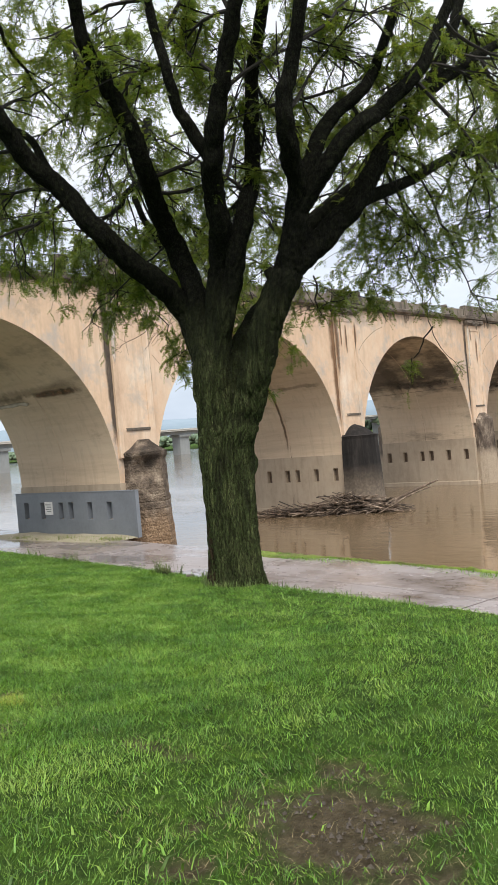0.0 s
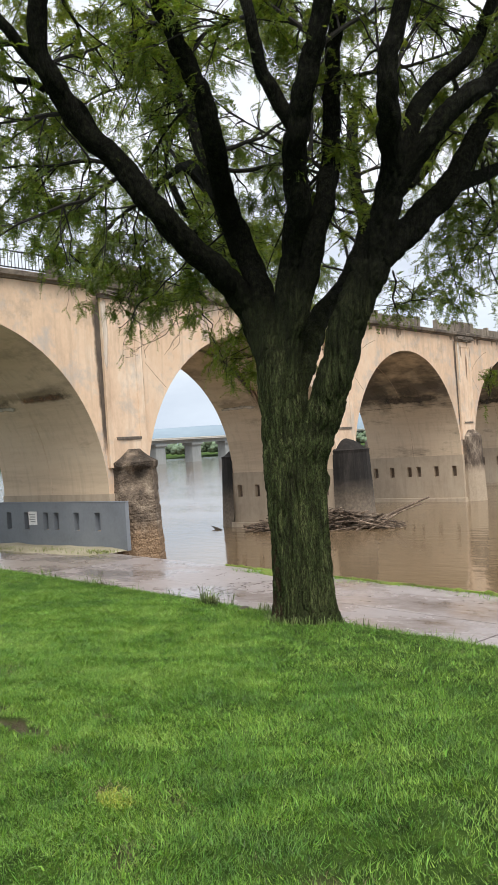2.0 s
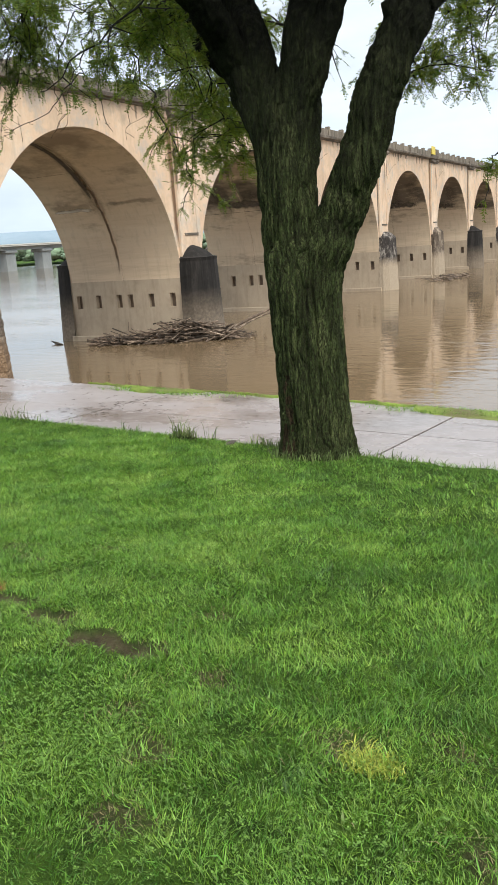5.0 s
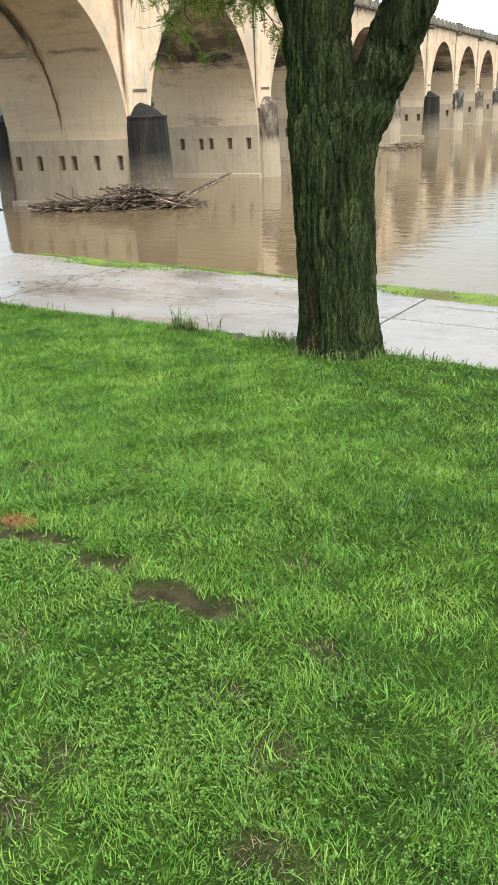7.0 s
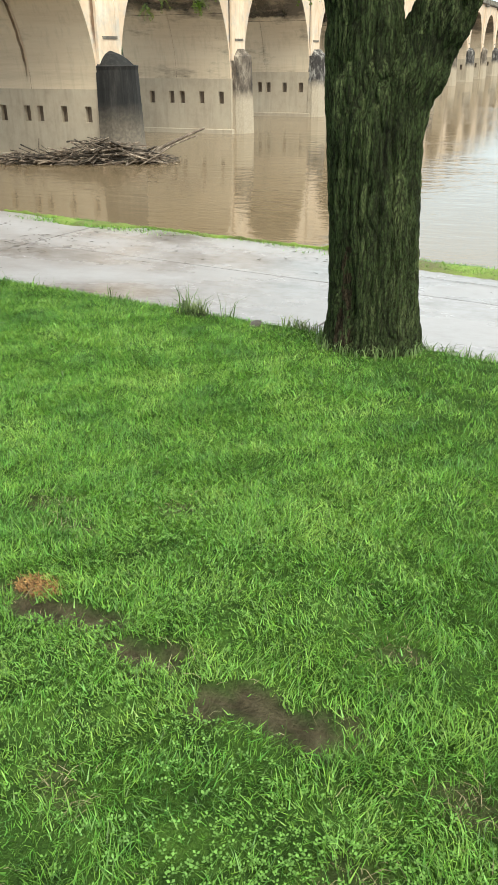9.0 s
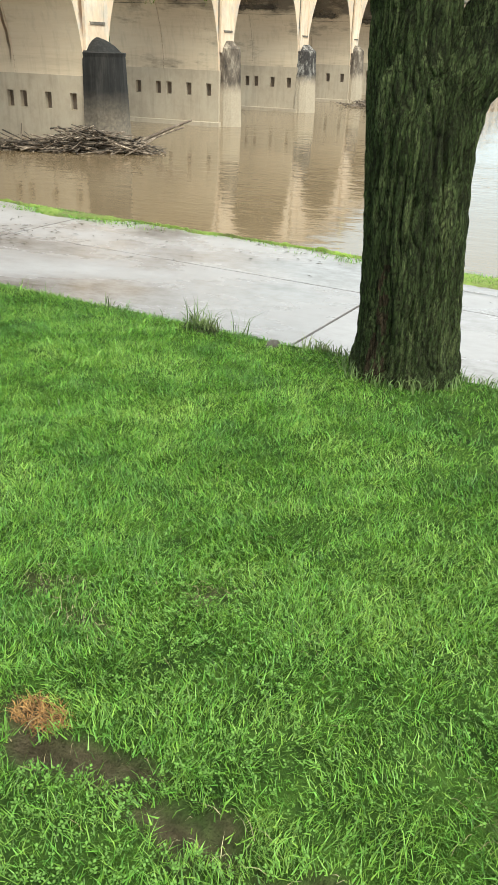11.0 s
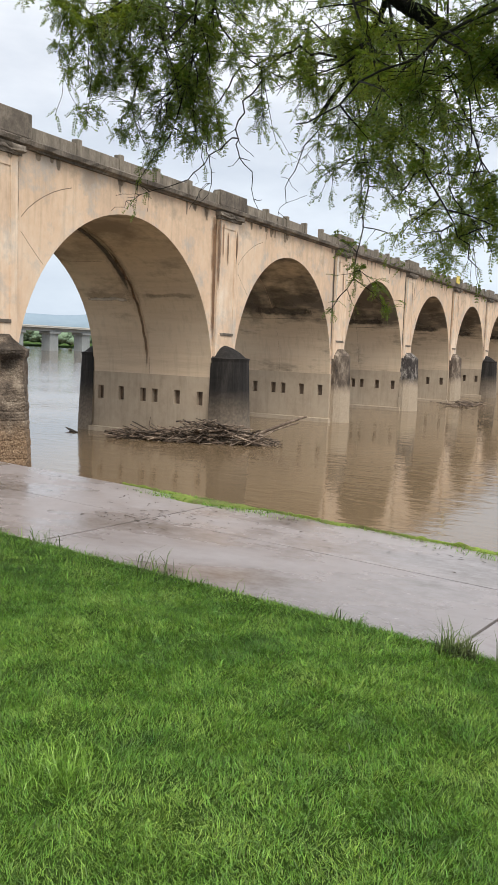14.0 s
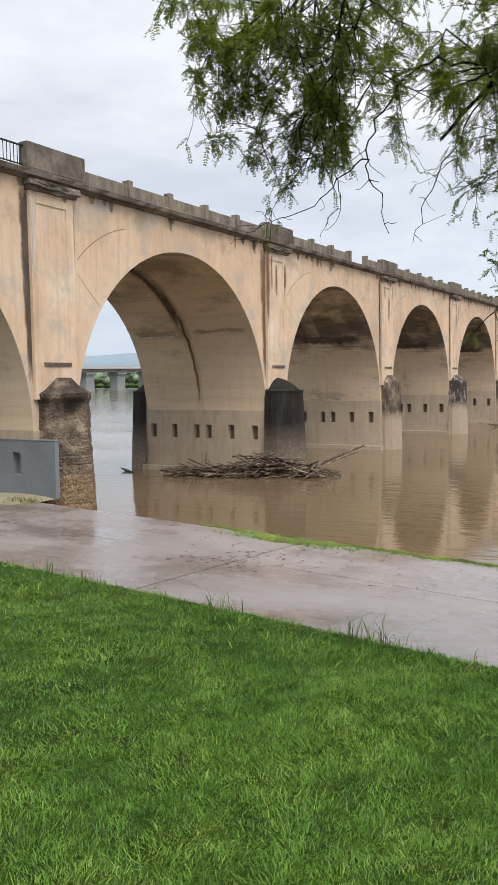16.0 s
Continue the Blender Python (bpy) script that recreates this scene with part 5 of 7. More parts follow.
def trunk_mesh():
    """The bole up to the crotch, grown together from the trunk and the three stems that leave it."""
    verts, faces = [], []
    sides, rows = 250, 230
    for i in range(rows + 1):
        z = -0.25 + 2.3 * i / rows
        cx, cy = 0.02 + 0.11 * max(0, z) / 2, 0.055 * max(0, z - 0.3)
        r0 = 0.302 + 0.075 * math.exp(-(z + 0.1) * 4.6)
        trunk = r0 if z < 1.45 else r0 * (1.0 - 0.5 * ((z - 1.45) / 0.6) ** 1.5)
        rounds = [(cx, cy, trunk)]
        for nm, r, low in (("left_stem", 0.247, 1.1), ("right_stem", 0.205, 1.2), ("river_stem", 0.165, 1.3)):
            grow_in = min(1.0, max(0.0, (z - low + 0.5) / 0.5))
            if grow_in > 0:
                x, y = line_at(nm, z)
                rounds.append((x, y, r * (0.75 + 0.25 * grow_in)))
        dip = 0.012 if z < 1.72 else 0.012 - 0.05 * (z - 1.72) / 0.33
        for k in range(sides):
            a = 2 * math.pi * k / sides
            ca, sa = math.cos(a), math.sin(a)
            lump = 0.03 * noise.noise((ca * 1.3, sa * 1.3, z * 0.9 + 3)) + 0.06 * math.exp(-max(z, 0) * 4.0) * math.sin(a * 5 + 1)
            total = 0.0
            for x, y, r in rounds:
                ex, ey = x - cx, y - cy
                along, across = ex * ca + ey * sa, ex * sa - ey * ca
                if abs(across) < r:
                    total += math.exp((along + math.sqrt(r * r - across * across)) / 0.022)
            r = 0.022 * math.log(total) * (1 + lump) + dip
            r += plates(cx + ca * r, cy + sa * r, z)
            # the hollow by the brown root flare, and the crease that runs down from the crotch
            turn = (math.degrees(a) - 166 + 4 * noise.noise((z * 5, 3, 1))) / (6.0 + 6.0 * max(0, 0.35 - z))
            r -= 0.05 * math.exp(-turn ** 2 - (max(0, z - 0.25) / 0.3) ** 2)
            turn = (math.degrees(a) - 219 + 7 * noise.noise((z * 2.5, 8, 1))) / (3.0 + 9 * max(0, z - 1.45))
            r -= 0.045 * math.exp(-turn ** 2) * min(1, max(0, (z - 0.6) / 0.7))
            knot = 0.085 * math.exp(-((z - 1.42) / 0.14) ** 2) * max(0, ca * 0.90 - sa * 0.43) ** 14
            verts.append((cx + ca * r + knot * 0.90, cy + sa * r - knot * 0.43, z))
    for i in range(rows):
        for k in range(sides):
            a, b = i * sides + k, i * sides + (k + 1) % sides
            faces.append((a, b, b + sides, a + sides))
    faces.append(tuple(rows * sides + k for k in range(sides)))
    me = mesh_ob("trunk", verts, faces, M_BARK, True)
    me.materials.append(M_SCAR)
    for p in me.polygons:
        c = p.center
        ang = math.degrees(math.atan2(c.y, c.x - 0.03))
        if c.z < 0.75 and abs(ang - 155 + 8 * noise.noise((c.z * 4, 1, 0))) < (1 - c.z) * 8 + 16 * noise.noise((c.z * 9, c.x * 30, c.y * 30)):
            p.material_index = 1
    return me


def resample(line, radii, step):
    pts, rr = [line[0]], [radii[0]]
    for i in range(len(line) - 1):
        d = (line[i + 1] - line[i]).length
        m = max(1, int(d / step))
        for k in range(1, m + 1):
            t = k / m
            pts.append(line[i].lerp(line[i + 1], t))
            rr.append(radii[i] + (radii[i + 1] - radii[i]) * t)
    return pts, rr


def bark_tube(verts, faces, pts, radii, sides, seed):
    """A limb with furrowed bark: long ridges with dark gaps between them."""
    base, n, side = len(verts), len(pts), None
    s_len = 0.0
    for i, p in enumerate(pts):
        d = (pts[min(i + 1, n - 1)] - pts[max(i - 1, 0)]).normalized()
        if side is None:
            side = d.orthogonal().normalized()
        side = (side - d * side.dot(d)).normalized()
        other = d.cross(side)
        if i:
            s_len += (p - pts[i - 1]).length
        for k in range(sides):
            ang = 2 * math.pi * k / sides
            q = p + side * (math.cos(ang) * radii[i]) + other * (math.sin(ang) * radii[i])
            size = min(1.0, radii[i] / 0.17)
            r = radii[i] * (1 + 0.06 * noise.noise((seed, math.cos(ang), s_len * 2))) + size * plates(q.x, q.y, q.z)
            verts.append(tuple(p + side * (math.cos(ang) * r) + other * (math.sin(ang) * r)))
    for i in range(n - 1):
        for k in range(sides):
            a, b = base + i * sides + k, base + i * sides + (k + 1) % sides
            faces.append((a, b, b + sides, a + sides))
    faces.append(tuple(base + k for k in reversed(range(sides))))
    faces.append(tuple(base + (n - 1) * sides + k for k in range(sides)))


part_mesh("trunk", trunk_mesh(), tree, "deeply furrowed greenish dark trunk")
paths = []
for nm, (pts, r0, r1) in BOUGH_LINES.items():
    if "stem" not in nm:
        r0, r1 = r0 * 1.15, r1 * 1.2
    line = smooth_line(pts, 8)
    wob = rng.random() * 50
    n = len(line)
    line = [p + Vector((noise.noise((i * 0.3, wob, 0)), noise.noise((i * 0.3, wob, 9)), noise.noise((i * 0.3, wob, 18)))) * 0.035 * min(1, i / 6) for i, p in enumerate(line)]
    radii = [r0 + (r1 - r0) * (i / (n - 1)) ** (4.0 if nm == "left_stem" else 0.8) for i in range(n)]
    verts, faces = [], []
    big = r0 > 0.12
    sides = 150 if "stem" in nm else 44 if big else 14
    if big:
        line2, radii2 = resample(line, radii, 0.02 if "stem" in nm else 0.035)
        bark_tube(verts, faces, line2, radii2, sides, wob)
    else:
        tube(verts, faces, line, radii, sides, 0.08, wob)
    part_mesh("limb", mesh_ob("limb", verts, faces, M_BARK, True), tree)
    paths.append((line, radii))

# a sawn stub on the right stem
verts, faces = [], []
tube(verts, faces, [(0.42, -0.74, 3.5), (0.34, -0.71, 3.62), (0.3, -0.69, 3.7)], [0.075, 0.07, 0.055], 12, 0.1, 3)
part_mesh("stub", mesh_ob("stub", verts, faces, M_BARK, True), tree, "short sawn branch stub")

# boughs, twigs and leaves
wood_v, wood_f = [], []
twigs = []


def in_sky_gap(p):
    """Keeps the open air that lies outside the crown free."""
    if p.z < 2.35:
        return True
    if p.x < -2.4 and p.z < 5.4:
        return True
    if p.x > 1.5 and p.y < 1.0 and p.z < 3.2:
        return True
    if p.y > 5.5 + (0.86 * p.x if p.z > 5.6 else 0.70 * p.x):
        return True
    t = min(1.0, max(0.0, (p.x - 2.2) / 3.1))
    if (p - Vector((2.2 + 3.1 * t, 4.75 + 1.35 * t, 3.65 + 0.6 * t))).length < 0.5 + 0.1 * t:
        return True
    return False


RIVERWARD = Vector((0.72, 0.69, 0.0))   # the crown has most of its leaves on the river side


def grow(start, direction, length, radius, level):
    pts = [start]
    d = direction.normalized()
    steps = max(4, int(length / 0.22))
    for i in range(steps):
        droop = (0.05 if level == 1 else 0.13) * (i / steps)
        d = (d + Vector((rng.gauss(0, 0.16), rng.gauss(0, 0.16), rng.gauss(0, 0.12) - droop))).normalized()
        q = pts[-1] + d * (length / steps)
        if in_sky_gap(q):
            break
        pts.append(q)
    if len(pts) < 3:
        return
    m = len(pts)
    tube(wood_v, wood_f, pts, [max(0.0036 if level < 3 else 0.0026, radius * 1.25 * (1 - 0.8 * i / (m - 1))) for i in range(m)], 5 if level == 1 else 3)
    if level < 3:
        count = int(length / (0.27 if level == 1 else 0.2))
        for _ in range(count):
            k = rng.randrange(1, m - 1)
            dd = (pts[k + 1] - pts[k]).normalized()
            side = dd.orthogonal()
            side.rotate(Matrix.Rotation(rng.uniform(0, 6.28), 3, dd))
            out = (dd * rng.uniform(0.3, 0.9) + side.normalized() * rng.uniform(0.5, 1.0) + Vector((0, 0, -0.18)) + RIVERWARD * 0.25).normalized()
            grow(pts[k], out, length * rng.uniform(0.28, 0.5), radius * 0.5, level + 1)
    twigs.append((pts, level))


for (line, radii), nm in zip(paths, BOUGH_LINES):
    if "stem" in nm or "base" in nm:
        continue
    n = len(line)
    total = sum((line[i + 1] - line[i]).length for i in range(n - 1))
    count = int(total * (1.7 if nm in ("f", "g", "h") else 0.7 if nm in ("i", "river_stem") else 1.5))
    for _ in range(count):
        k = int(n * (0.36 + 0.62 * rng.random()))
        k = min(k, n - 2)
        d = (line[k + 1] - line[k]).normalized()
        side = d.orthogonal()
        side.rotate(Matrix.Rotation(rng.uniform(0, 6.28), 3, d))
        out = (d * rng.uniform(0.2, 0.8) + side.normalized() + Vector((0, 0, rng.uniform(-0.35, 0.2)))).normalized()
        lean = out.dot(RIVERWARD)
        if lean < 0.1:
            out -= RIVERWARD * (2 * lean - 0.2)
        grow(line[k], out, rng.uniform(1.1, 2.5), min(0.022, radii[k] * 0.4), 1)

# hanging sprays that show singly against the bridge and the sky
SPRAYS = []
SPRAYS.append(([(3.2, 6.0, 6.3), (3.5, 6.3, 6.0), (3.67, 6.5, 5.7), (3.68, 6.83, 5.24), (3.73, 7.11, 4.63)], 0.018))
SPRAYS.append(([(3.2, 6.0, 6.3), (3.9, 5.9, 6.1), (4.23, 6.12, 5.66), (4.34, 6.4, 5.0), (4.55, 6.35, 4.35)], 0.018))
SPRAYS.append(([(3.3, 6.4, 6.25), (3.1, 6.85, 5.8), (2.93, 7.29, 5.49)], 0.015))
SPRAYS.append(([(-1.5, 2.1, 5.94), (-1.44, 2.59, 5.51), (-1.64, 2.91, 5.21), (-1.72, 3.15, 4.8)], 0.013))
SPRAYS.append(([(-1.95, 2.38, 6.05), (-1.8, 3.0, 5.9), (-1.68, 3.34, 5.45)], 0.012))
SPRAYS.append(([(-1.3, 1.75, 5.7), (-1.04, 2.46, 5.41), (-1.14, 2.75, 5.0), (-1.26, 3.02, 4.62)], 0.013))
SPRAYS.append(([(-1.28, 1.5, 5.5), (-0.6, 2.3, 5.4), (-0.33, 2.64, 5.1), (-0.53, 3.03, 4.7), (-0.62, 3.27, 4.35)], 0.014))
SPRAYS.append(([(0.32, 1.2, 4.9), (0.7, 1.4, 4.3), (0.9, 1.4, 3.7), (1.0, 1.36, 3.3), (1.1, 1.25, 3.0), (1.15, 1.15, 2.7)], 0.013))
SPRAYS.append(([(0.7, 1.4, 4.3), (0.6, 1.9, 4.0), (0.75, 2.2, 3.5)], 0.01))
SPRAYS.append(([(3.3, 6.2, 6.2), (3.1, 6.6, 5.8), (2.9, 7.1, 5.7)], 0.016))
SPRAYS.append(([(2.8, 5.0, 6.2), (3.3, 5.6, 5.6), (3.7, 6.3, 5.0), (3.6, 6.5, 4.3)], 0.018))
SPRAYS.append(([(4.9, 4.4, 5.5), (5.2, 4.3, 4.6), (5.5, 4.4, 3.6), (5.4, 4.5, 2.6)], 0.016))
SPRAYS.append(([(4.9, 4.4, 5.5), (5.4, 4.0, 4.5), (5.6, 3.7, 3.6)], 0.014))
SPRAYS.append(([(1.9, 3.6, 6.0), (1.6, 2.9, 4.4), (1.35, 2.2, 3.2), (1.2, 1.8, 2.6)], 0.014))
SPRAYS.append(([(2.2, 2.9, 5.6), (2.7, 2.3, 4.0), (3.0, 1.7, 2.9)], 0.013))
SPRAYS.append(([(2.82, -1.28, 5.16), (3.0, -1.6, 4.4), (3.3, -1.7, 3.6), (3.6, -1.9, 2.95)], 0.016))
SPRAYS.append(([(3.76, -1.41, 5.62), (4.0, -1.9, 4.7), (4.3, -2.1, 3.7), (4.5, -2.4, 3.0)], 0.015))
SPRAYS.append(([(1.88, -1.15, 4.89), (2.2, -1.5, 4.2), (2.45, -1.7, 3.5)], 0.012))
SPRAYS.append(([(0.26, 0.9, 4.36), (0.1, 1.9, 3.9), (0.2, 2.9, 3.45)], 0.014))
SPRAYS.append(([(1.0, 2.3, 5.65), (1.5, 2.2, 4.5), (1.7, 2.1, 3.9), (2.0, 1.9, 3.2)], 0.012))
SPRAYS.append(([(1.5, 2.55, 5.6), (2.0, 2.5, 4.9), (2.3, 2.5, 4.2), (2.7, 2.4, 3.4)], 0.012))
SPRAYS.append(([(2.56, -1.0, 4.82), (2.67, -0.97, 4.32), (2.93, -1.1, 3.72), (3.14, -1.18, 3.03), (3.5, -1.43, 2.31)], 0.013))
SPRAYS.append(([(3.14, -1.18, 3.03), (2.96, -0.99, 2.67), (2.87, -0.9, 2.14)], 0.013))
SPRAYS.append(([(3.42, -1.49, 5.31), (3.76, -1.7, 4.85), (3.87, -1.68, 4.17)], 0.013))
SPRAYS.append(([(2.01, -0.99, 4.73), (2.08, -0.92, 4.11), (2.28, -0.99, 3.09)], 0.013))
SPRAYS.append(([(1.35, -0.57, 3.74), (1.53, -0.48, 3.35), (1.85, -0.53, 3.43), (2.23, -0.64, 3.59)], 0.013))
SPRAYS.append(([(0.56, 1.9, 6.34), (0.63, 1.99, 7.23), (0.6, 2.19, 7.87)], 0.014))
SPRAYS.append(([(0.56, 1.9, 6.34), (0.63, 1.66, 6.9), (0.6, 1.53, 7.21)], 0.014))
SPRAYS.append(([(0.56, 1.9, 6.34), (0.63, 2.23, 6.94), (0.6, 2.66, 7.31)], 0.014))
SPRAYS.append(([(0.74, 2.44, 7.13), (0.72, 1.95, 7.61), (0.6, 1.57, 7.85)], 0.014))
SPRAYS.append(([(0.6, -0.46, 6.08), (0.65, 0.0, 6.65), (0.6, 0.56, 6.98)], 0.014))
SPRAYS.append(([(0.6, -0.46, 6.08), (0.65, 0.24, 6.9), (0.6, 1.04, 7.47)], 0.014))
SPRAYS.append(([(4.2, 4.0, 5.52), (4.5, 3.95, 5.0), (4.7, 3.85, 4.4)], 0.014))
SPRAYS.append(([(3.6, 3.6, 5.55), (3.75, 3.3, 4.9), (3.85, 3.1, 4.3)], 0.014))
SPRAYS.append(([(4.9, 4.4, 5.5), (5.0, 4.2, 5.9), (5.1, 4.0, 6.3)], 0.014))
SPRAYS.append(([(4.9, 4.4, 5.5), (5.3, 4.2, 5.0), (5.5, 3.9, 4.7)], 0.014))
SPRAYS.append(([(4.9, 4.4, 5.5), (4.9, 5.05, 6.12), (5.1, 4.96, 5.35), (5.2, 4.94, 4.54)], 0.014))
SPRAYS.append(([(4.9, 4.4, 5.5), (5.0, 4.59, 5.93), (5.2, 4.45, 5.02), (5.4, 4.37, 3.95)], 0.014))
SPRAYS.append(([(4.9, 4.4, 5.5), (4.7, 4.1, 5.86), (4.9, 4.0, 5.08), (5.0, 3.96, 4.18)], 0.014))
# twigs on the river side that died back and hang bare
BARE = []
BARE.append(([(4.5, 4.5, 5.55), (4.72, 5.3, 5.75), (4.76, 5.7, 5.35), (4.8, 6.0, 4.85), (5.05, 6.0, 4.45), (5.3, 5.9, 3.9)], 0.017))
BARE.append(([(4.72, 5.3, 5.75), (4.6, 5.9, 5.5), (4.62, 6.3, 5.0), (4.7, 6.35, 4.4), (4.75, 6.45, 3.95)], 0.013))
BARE.append(([(4.8, 6.0, 4.85), (4.78, 6.4, 4.5), (4.7, 6.8, 4.2), (4.6, 7.4, 4.05), (4.5, 7.9, 3.85)], 0.011))
BARE.append(([(4.9, 4.4, 5.5), (5.0, 4.9, 4.9), (5.1, 5.3, 4.2), (5.2, 5.5, 3.7)], 0.011))
for pts, r in BARE:
    line = [p + Vector((rng.gauss(0, 0.03), rng.gauss(0, 0.03), rng.gauss(0, 0.03))) for p in smooth_line(pts, 5)]
    m = len(line)
    tube(wood_v, wood_f, line, [r * (1 - 0.72 * i / (m - 1)) for i in range(m)], 6)
    for _ in range(9):
        k = rng.randrange(m // 4, m - 1)
        d = Vector((rng.gauss(0, 0.6), rng.gauss(0, 0.6), rng.gauss(-0.3, 0.5))).normalized()
        spur = [line[k]]
        for _ in range(rng.choice((2, 3, 4))):
            d = (d + Vector((rng.gauss(0, 0.35), rng.gauss(0, 0.35), rng.gauss(0, 0.35)))).normalized()
            spur.append(spur[-1] + d * rng.uniform(0.05, 0.12))
        tube(wood_v, wood_f, spur, [r * 0.4] + [max(0.003, r * 0.28)] * (len(spur) - 1), 4)
for pts, r in SPRAYS:
    line = smooth_line(pts, 6)
    line = [p + Vector((rng.gauss(0, 0.025), rng.gauss(0, 0.025), rng.gauss(0, 0.025))) for p in line]
    m = len(line)
    tube(wood_v, wood_f, line, [r * (1 - 0.7 * i / (m - 1)) for i in range(m)], 5)
    twigs.append((line[m // 3:], 2))
    for _ in range(int(m * 0.8)):
        k = rng.randrange(2, m - 1)
        grow(line[k], Vector((rng.gauss(0, 0.7), rng.gauss(0, 0.7), rng.uniform(-0.5, 0.25))), rng.uniform(0.35, 0.9), r * 0.5, 2)

part_mesh("twig_growth", mesh_ob("twig_growth", wood_v, wood_f, M_TWIG), tree, kind="stuff")


def build_leaves():
    """Feather leaves: a stalk with narrow leaflets in two rows, each leaflet a small folded blade."""
    nr = np.random.RandomState(5)
    spots, dirs = [], []
    for pts, level in twigs:
        for i in range(1, len(pts)):
            a, b = pts[i - 1], pts[i]
            dd = (b - a)
            per = (0.14 if level == 1 and i < len(pts) * 0.5 else 0.19) * dd.length / 0.2
            for _ in range(int(per + rng.random())):
                spot = a + dd * rng.random()
                for _ in range(rng.choice((12, 15, 18, 22))):
                    spots.append(spot + Vector((rng.gauss(0, 0.032), rng.gauss(0, 0.032), rng.gauss(0, 0.032))))
                    d = dd.normalized() * 0.2 + Vector((rng.gauss(0, 0.7), rng.gauss(0, 0.7), rng.gauss(-0.08, 0.6)))
                    dirs.append(d.normalized())
        if level > 1:
            tip = (pts[-1] - pts[-2]).normalized()
            for _ in range(2):
                spots.append(pts[-1] - tip * rng.uniform(0, 0.08))
                dirs.append((tip * 0.7 + Vector((rng.gauss(0, 0.55), rng.gauss(0, 0.55), rng.gauss(-0.25, 0.4)))).normalized())
    n = len(spots)
    P, D = np.array(spots), np.array(dirs)
    side = np.cross(D, np.array([0, 0, 1.0]) + nr.normal(0, 0.35, size=(n, 3)))
    side /= np.linalg.norm(side, axis=1)[:, None] + 1e-9
    nor = np.cross(D, side)
    L = nr.uniform(0.095, 0.175, n)
    pairs = 8
    rows = []
    for j in range(pairs):
        t = 0.12 + 0.88 * j / (pairs - 1)
        base = P + D * (L * t)[:, None] - np.array([0, 0, 1]) * (L * 0.3 * t * t)[:, None]
        step = D * (L * 0.076)[:, None]
        ll0 = (L * 0.25 * (1 - 0.55 * abs(t - 0.45)))[:, None]
        for s in (-1, 1):
            out = side * s * 0.95 + D * 0.35 + nor * 0.1 + nr.normal(0, 0.2, size=(n, 3))
            ll = ll0 * nr.uniform(0.75, 1.25, size=(n, 1))
            rows.append(np.stack([base - step + out * ll * 0.12, base + step + out * ll * 0.12, base + out * ll], 1))
    V = np.stack(rows, 1).reshape(-1, 3)
    leaflets = np.arange(len(V)).reshape(-1, 3)
    me = bpy.data.meshes.new("foliage")
    me.vertices.add(len(V))
    me.vertices.foreach_set("co", V.ravel())
    me.loops.add(leaflets.size)
    me.loops.foreach_set("vertex_index", leaflets.ravel().astype(np.int32))
    me.polygons.add(len(leaflets))
    me.polygons.foreach_set("loop_start", np.arange(0, leaflets.size, 3, dtype=np.int32))
    me.update(calc_edges=True)
    me.materials.append(M_LEAF)
    return me


part_mesh("foliage", build_leaves(), tree, "feathery compound leaves", kind="stuff")


# ---- lawn ----
def blades(name, px, py, height, width, lean, material, seed, label, category, way=None):
    nr = np.random.RandomState(seed)
    n = len(px)
    z = ground_z(px, py)
    ang = nr.uniform(0, 2 * math.pi, n)
    bend = nr.uniform(0, 2 * math.pi, n) if way is None else way + nr.normal(0, 1.7, n)
    h = height
    base = np.stack([px, py, z - 0.004], -1)
    sx = np.stack([np.cos(ang), np.sin(ang), np.zeros(n)], -1) * (width / 2)[:, None]
    bx = np.stack([np.cos(bend), np.sin(bend), np.zeros(n)], -1)
    up = np.array([0, 0, 1.0])
    mid = base + up * (h * 0.6)[:, None] + bx * (h * lean * 0.3)[:, None]
    tip = base + up * (h * (1 - 0.25 * lean))[:, None] + bx * (h * lean)[:, None]
    V = np.stack([base - sx, base + sx, mid + sx * 0.75, mid - sx * 0.75, tip], 1).reshape(-1, 3)
    k = np.arange(n) * 5
    quads = np.stack([k, k + 1, k + 2, k + 3], -1)
    tris = np.stack([k + 3, k + 2, k + 4], -1)
    me = bpy.data.meshes.new(name)
    me.vertices.add(len(V))
    me.vertices.foreach_set("co", V.ravel())
    loops = np.concatenate([quads.ravel(), tris.ravel()]).astype(np.int32)
    me.loops.add(len(loops))
    me.loops.foreach_set("vertex_index", loops)
    me.polygons.add(2 * n)
    me.polygons.foreach_set("loop_start", np.concatenate([np.arange(n) * 4, 4 * n + np.arange(n) * 3]).astype(np.int32))
    me.update(calc_edges=True)
    me.materials.append(material)
    return tagged(new(name, me), label, category, kind="stuff")


def spine_x(y):
    """The line along the lawn that the footway passes closest."""
    return np.interp(y, (-6.0, -4.8, -1.6, -0.8, 0.2, 1.5, 4.0, 9.0), (-5.1, -5.0, -5.1, -4.5, -3.6, -2.9, -2.7, -2.2))


def strip(nr, count, y0, y1, back, ahead):
    """Random spots on the strip beside that line, thinning out towards its sides and ends."""
    y = nr.uniform(y0, y1, count) + nr.normal(0, 0.35, count)
    return spine_x(y) - back + (back + ahead) * nr.beta(1.25, 1.35, count) + nr.normal(0, 0.1, count), y


def to_crest(nr, count, y0, y1):
    y = nr.uniform(y0, y1, count) + nr.normal(0, 0.6, count)
    lo, hi = spine_x(y) - 0.9, crest_x(y) + 0.45
    return lo + (hi - lo) * nr.uniform(0, 1, count) - np.abs(nr.normal(0, 0.5, count)) * (nr.uniform(size=count) < 0.3), y


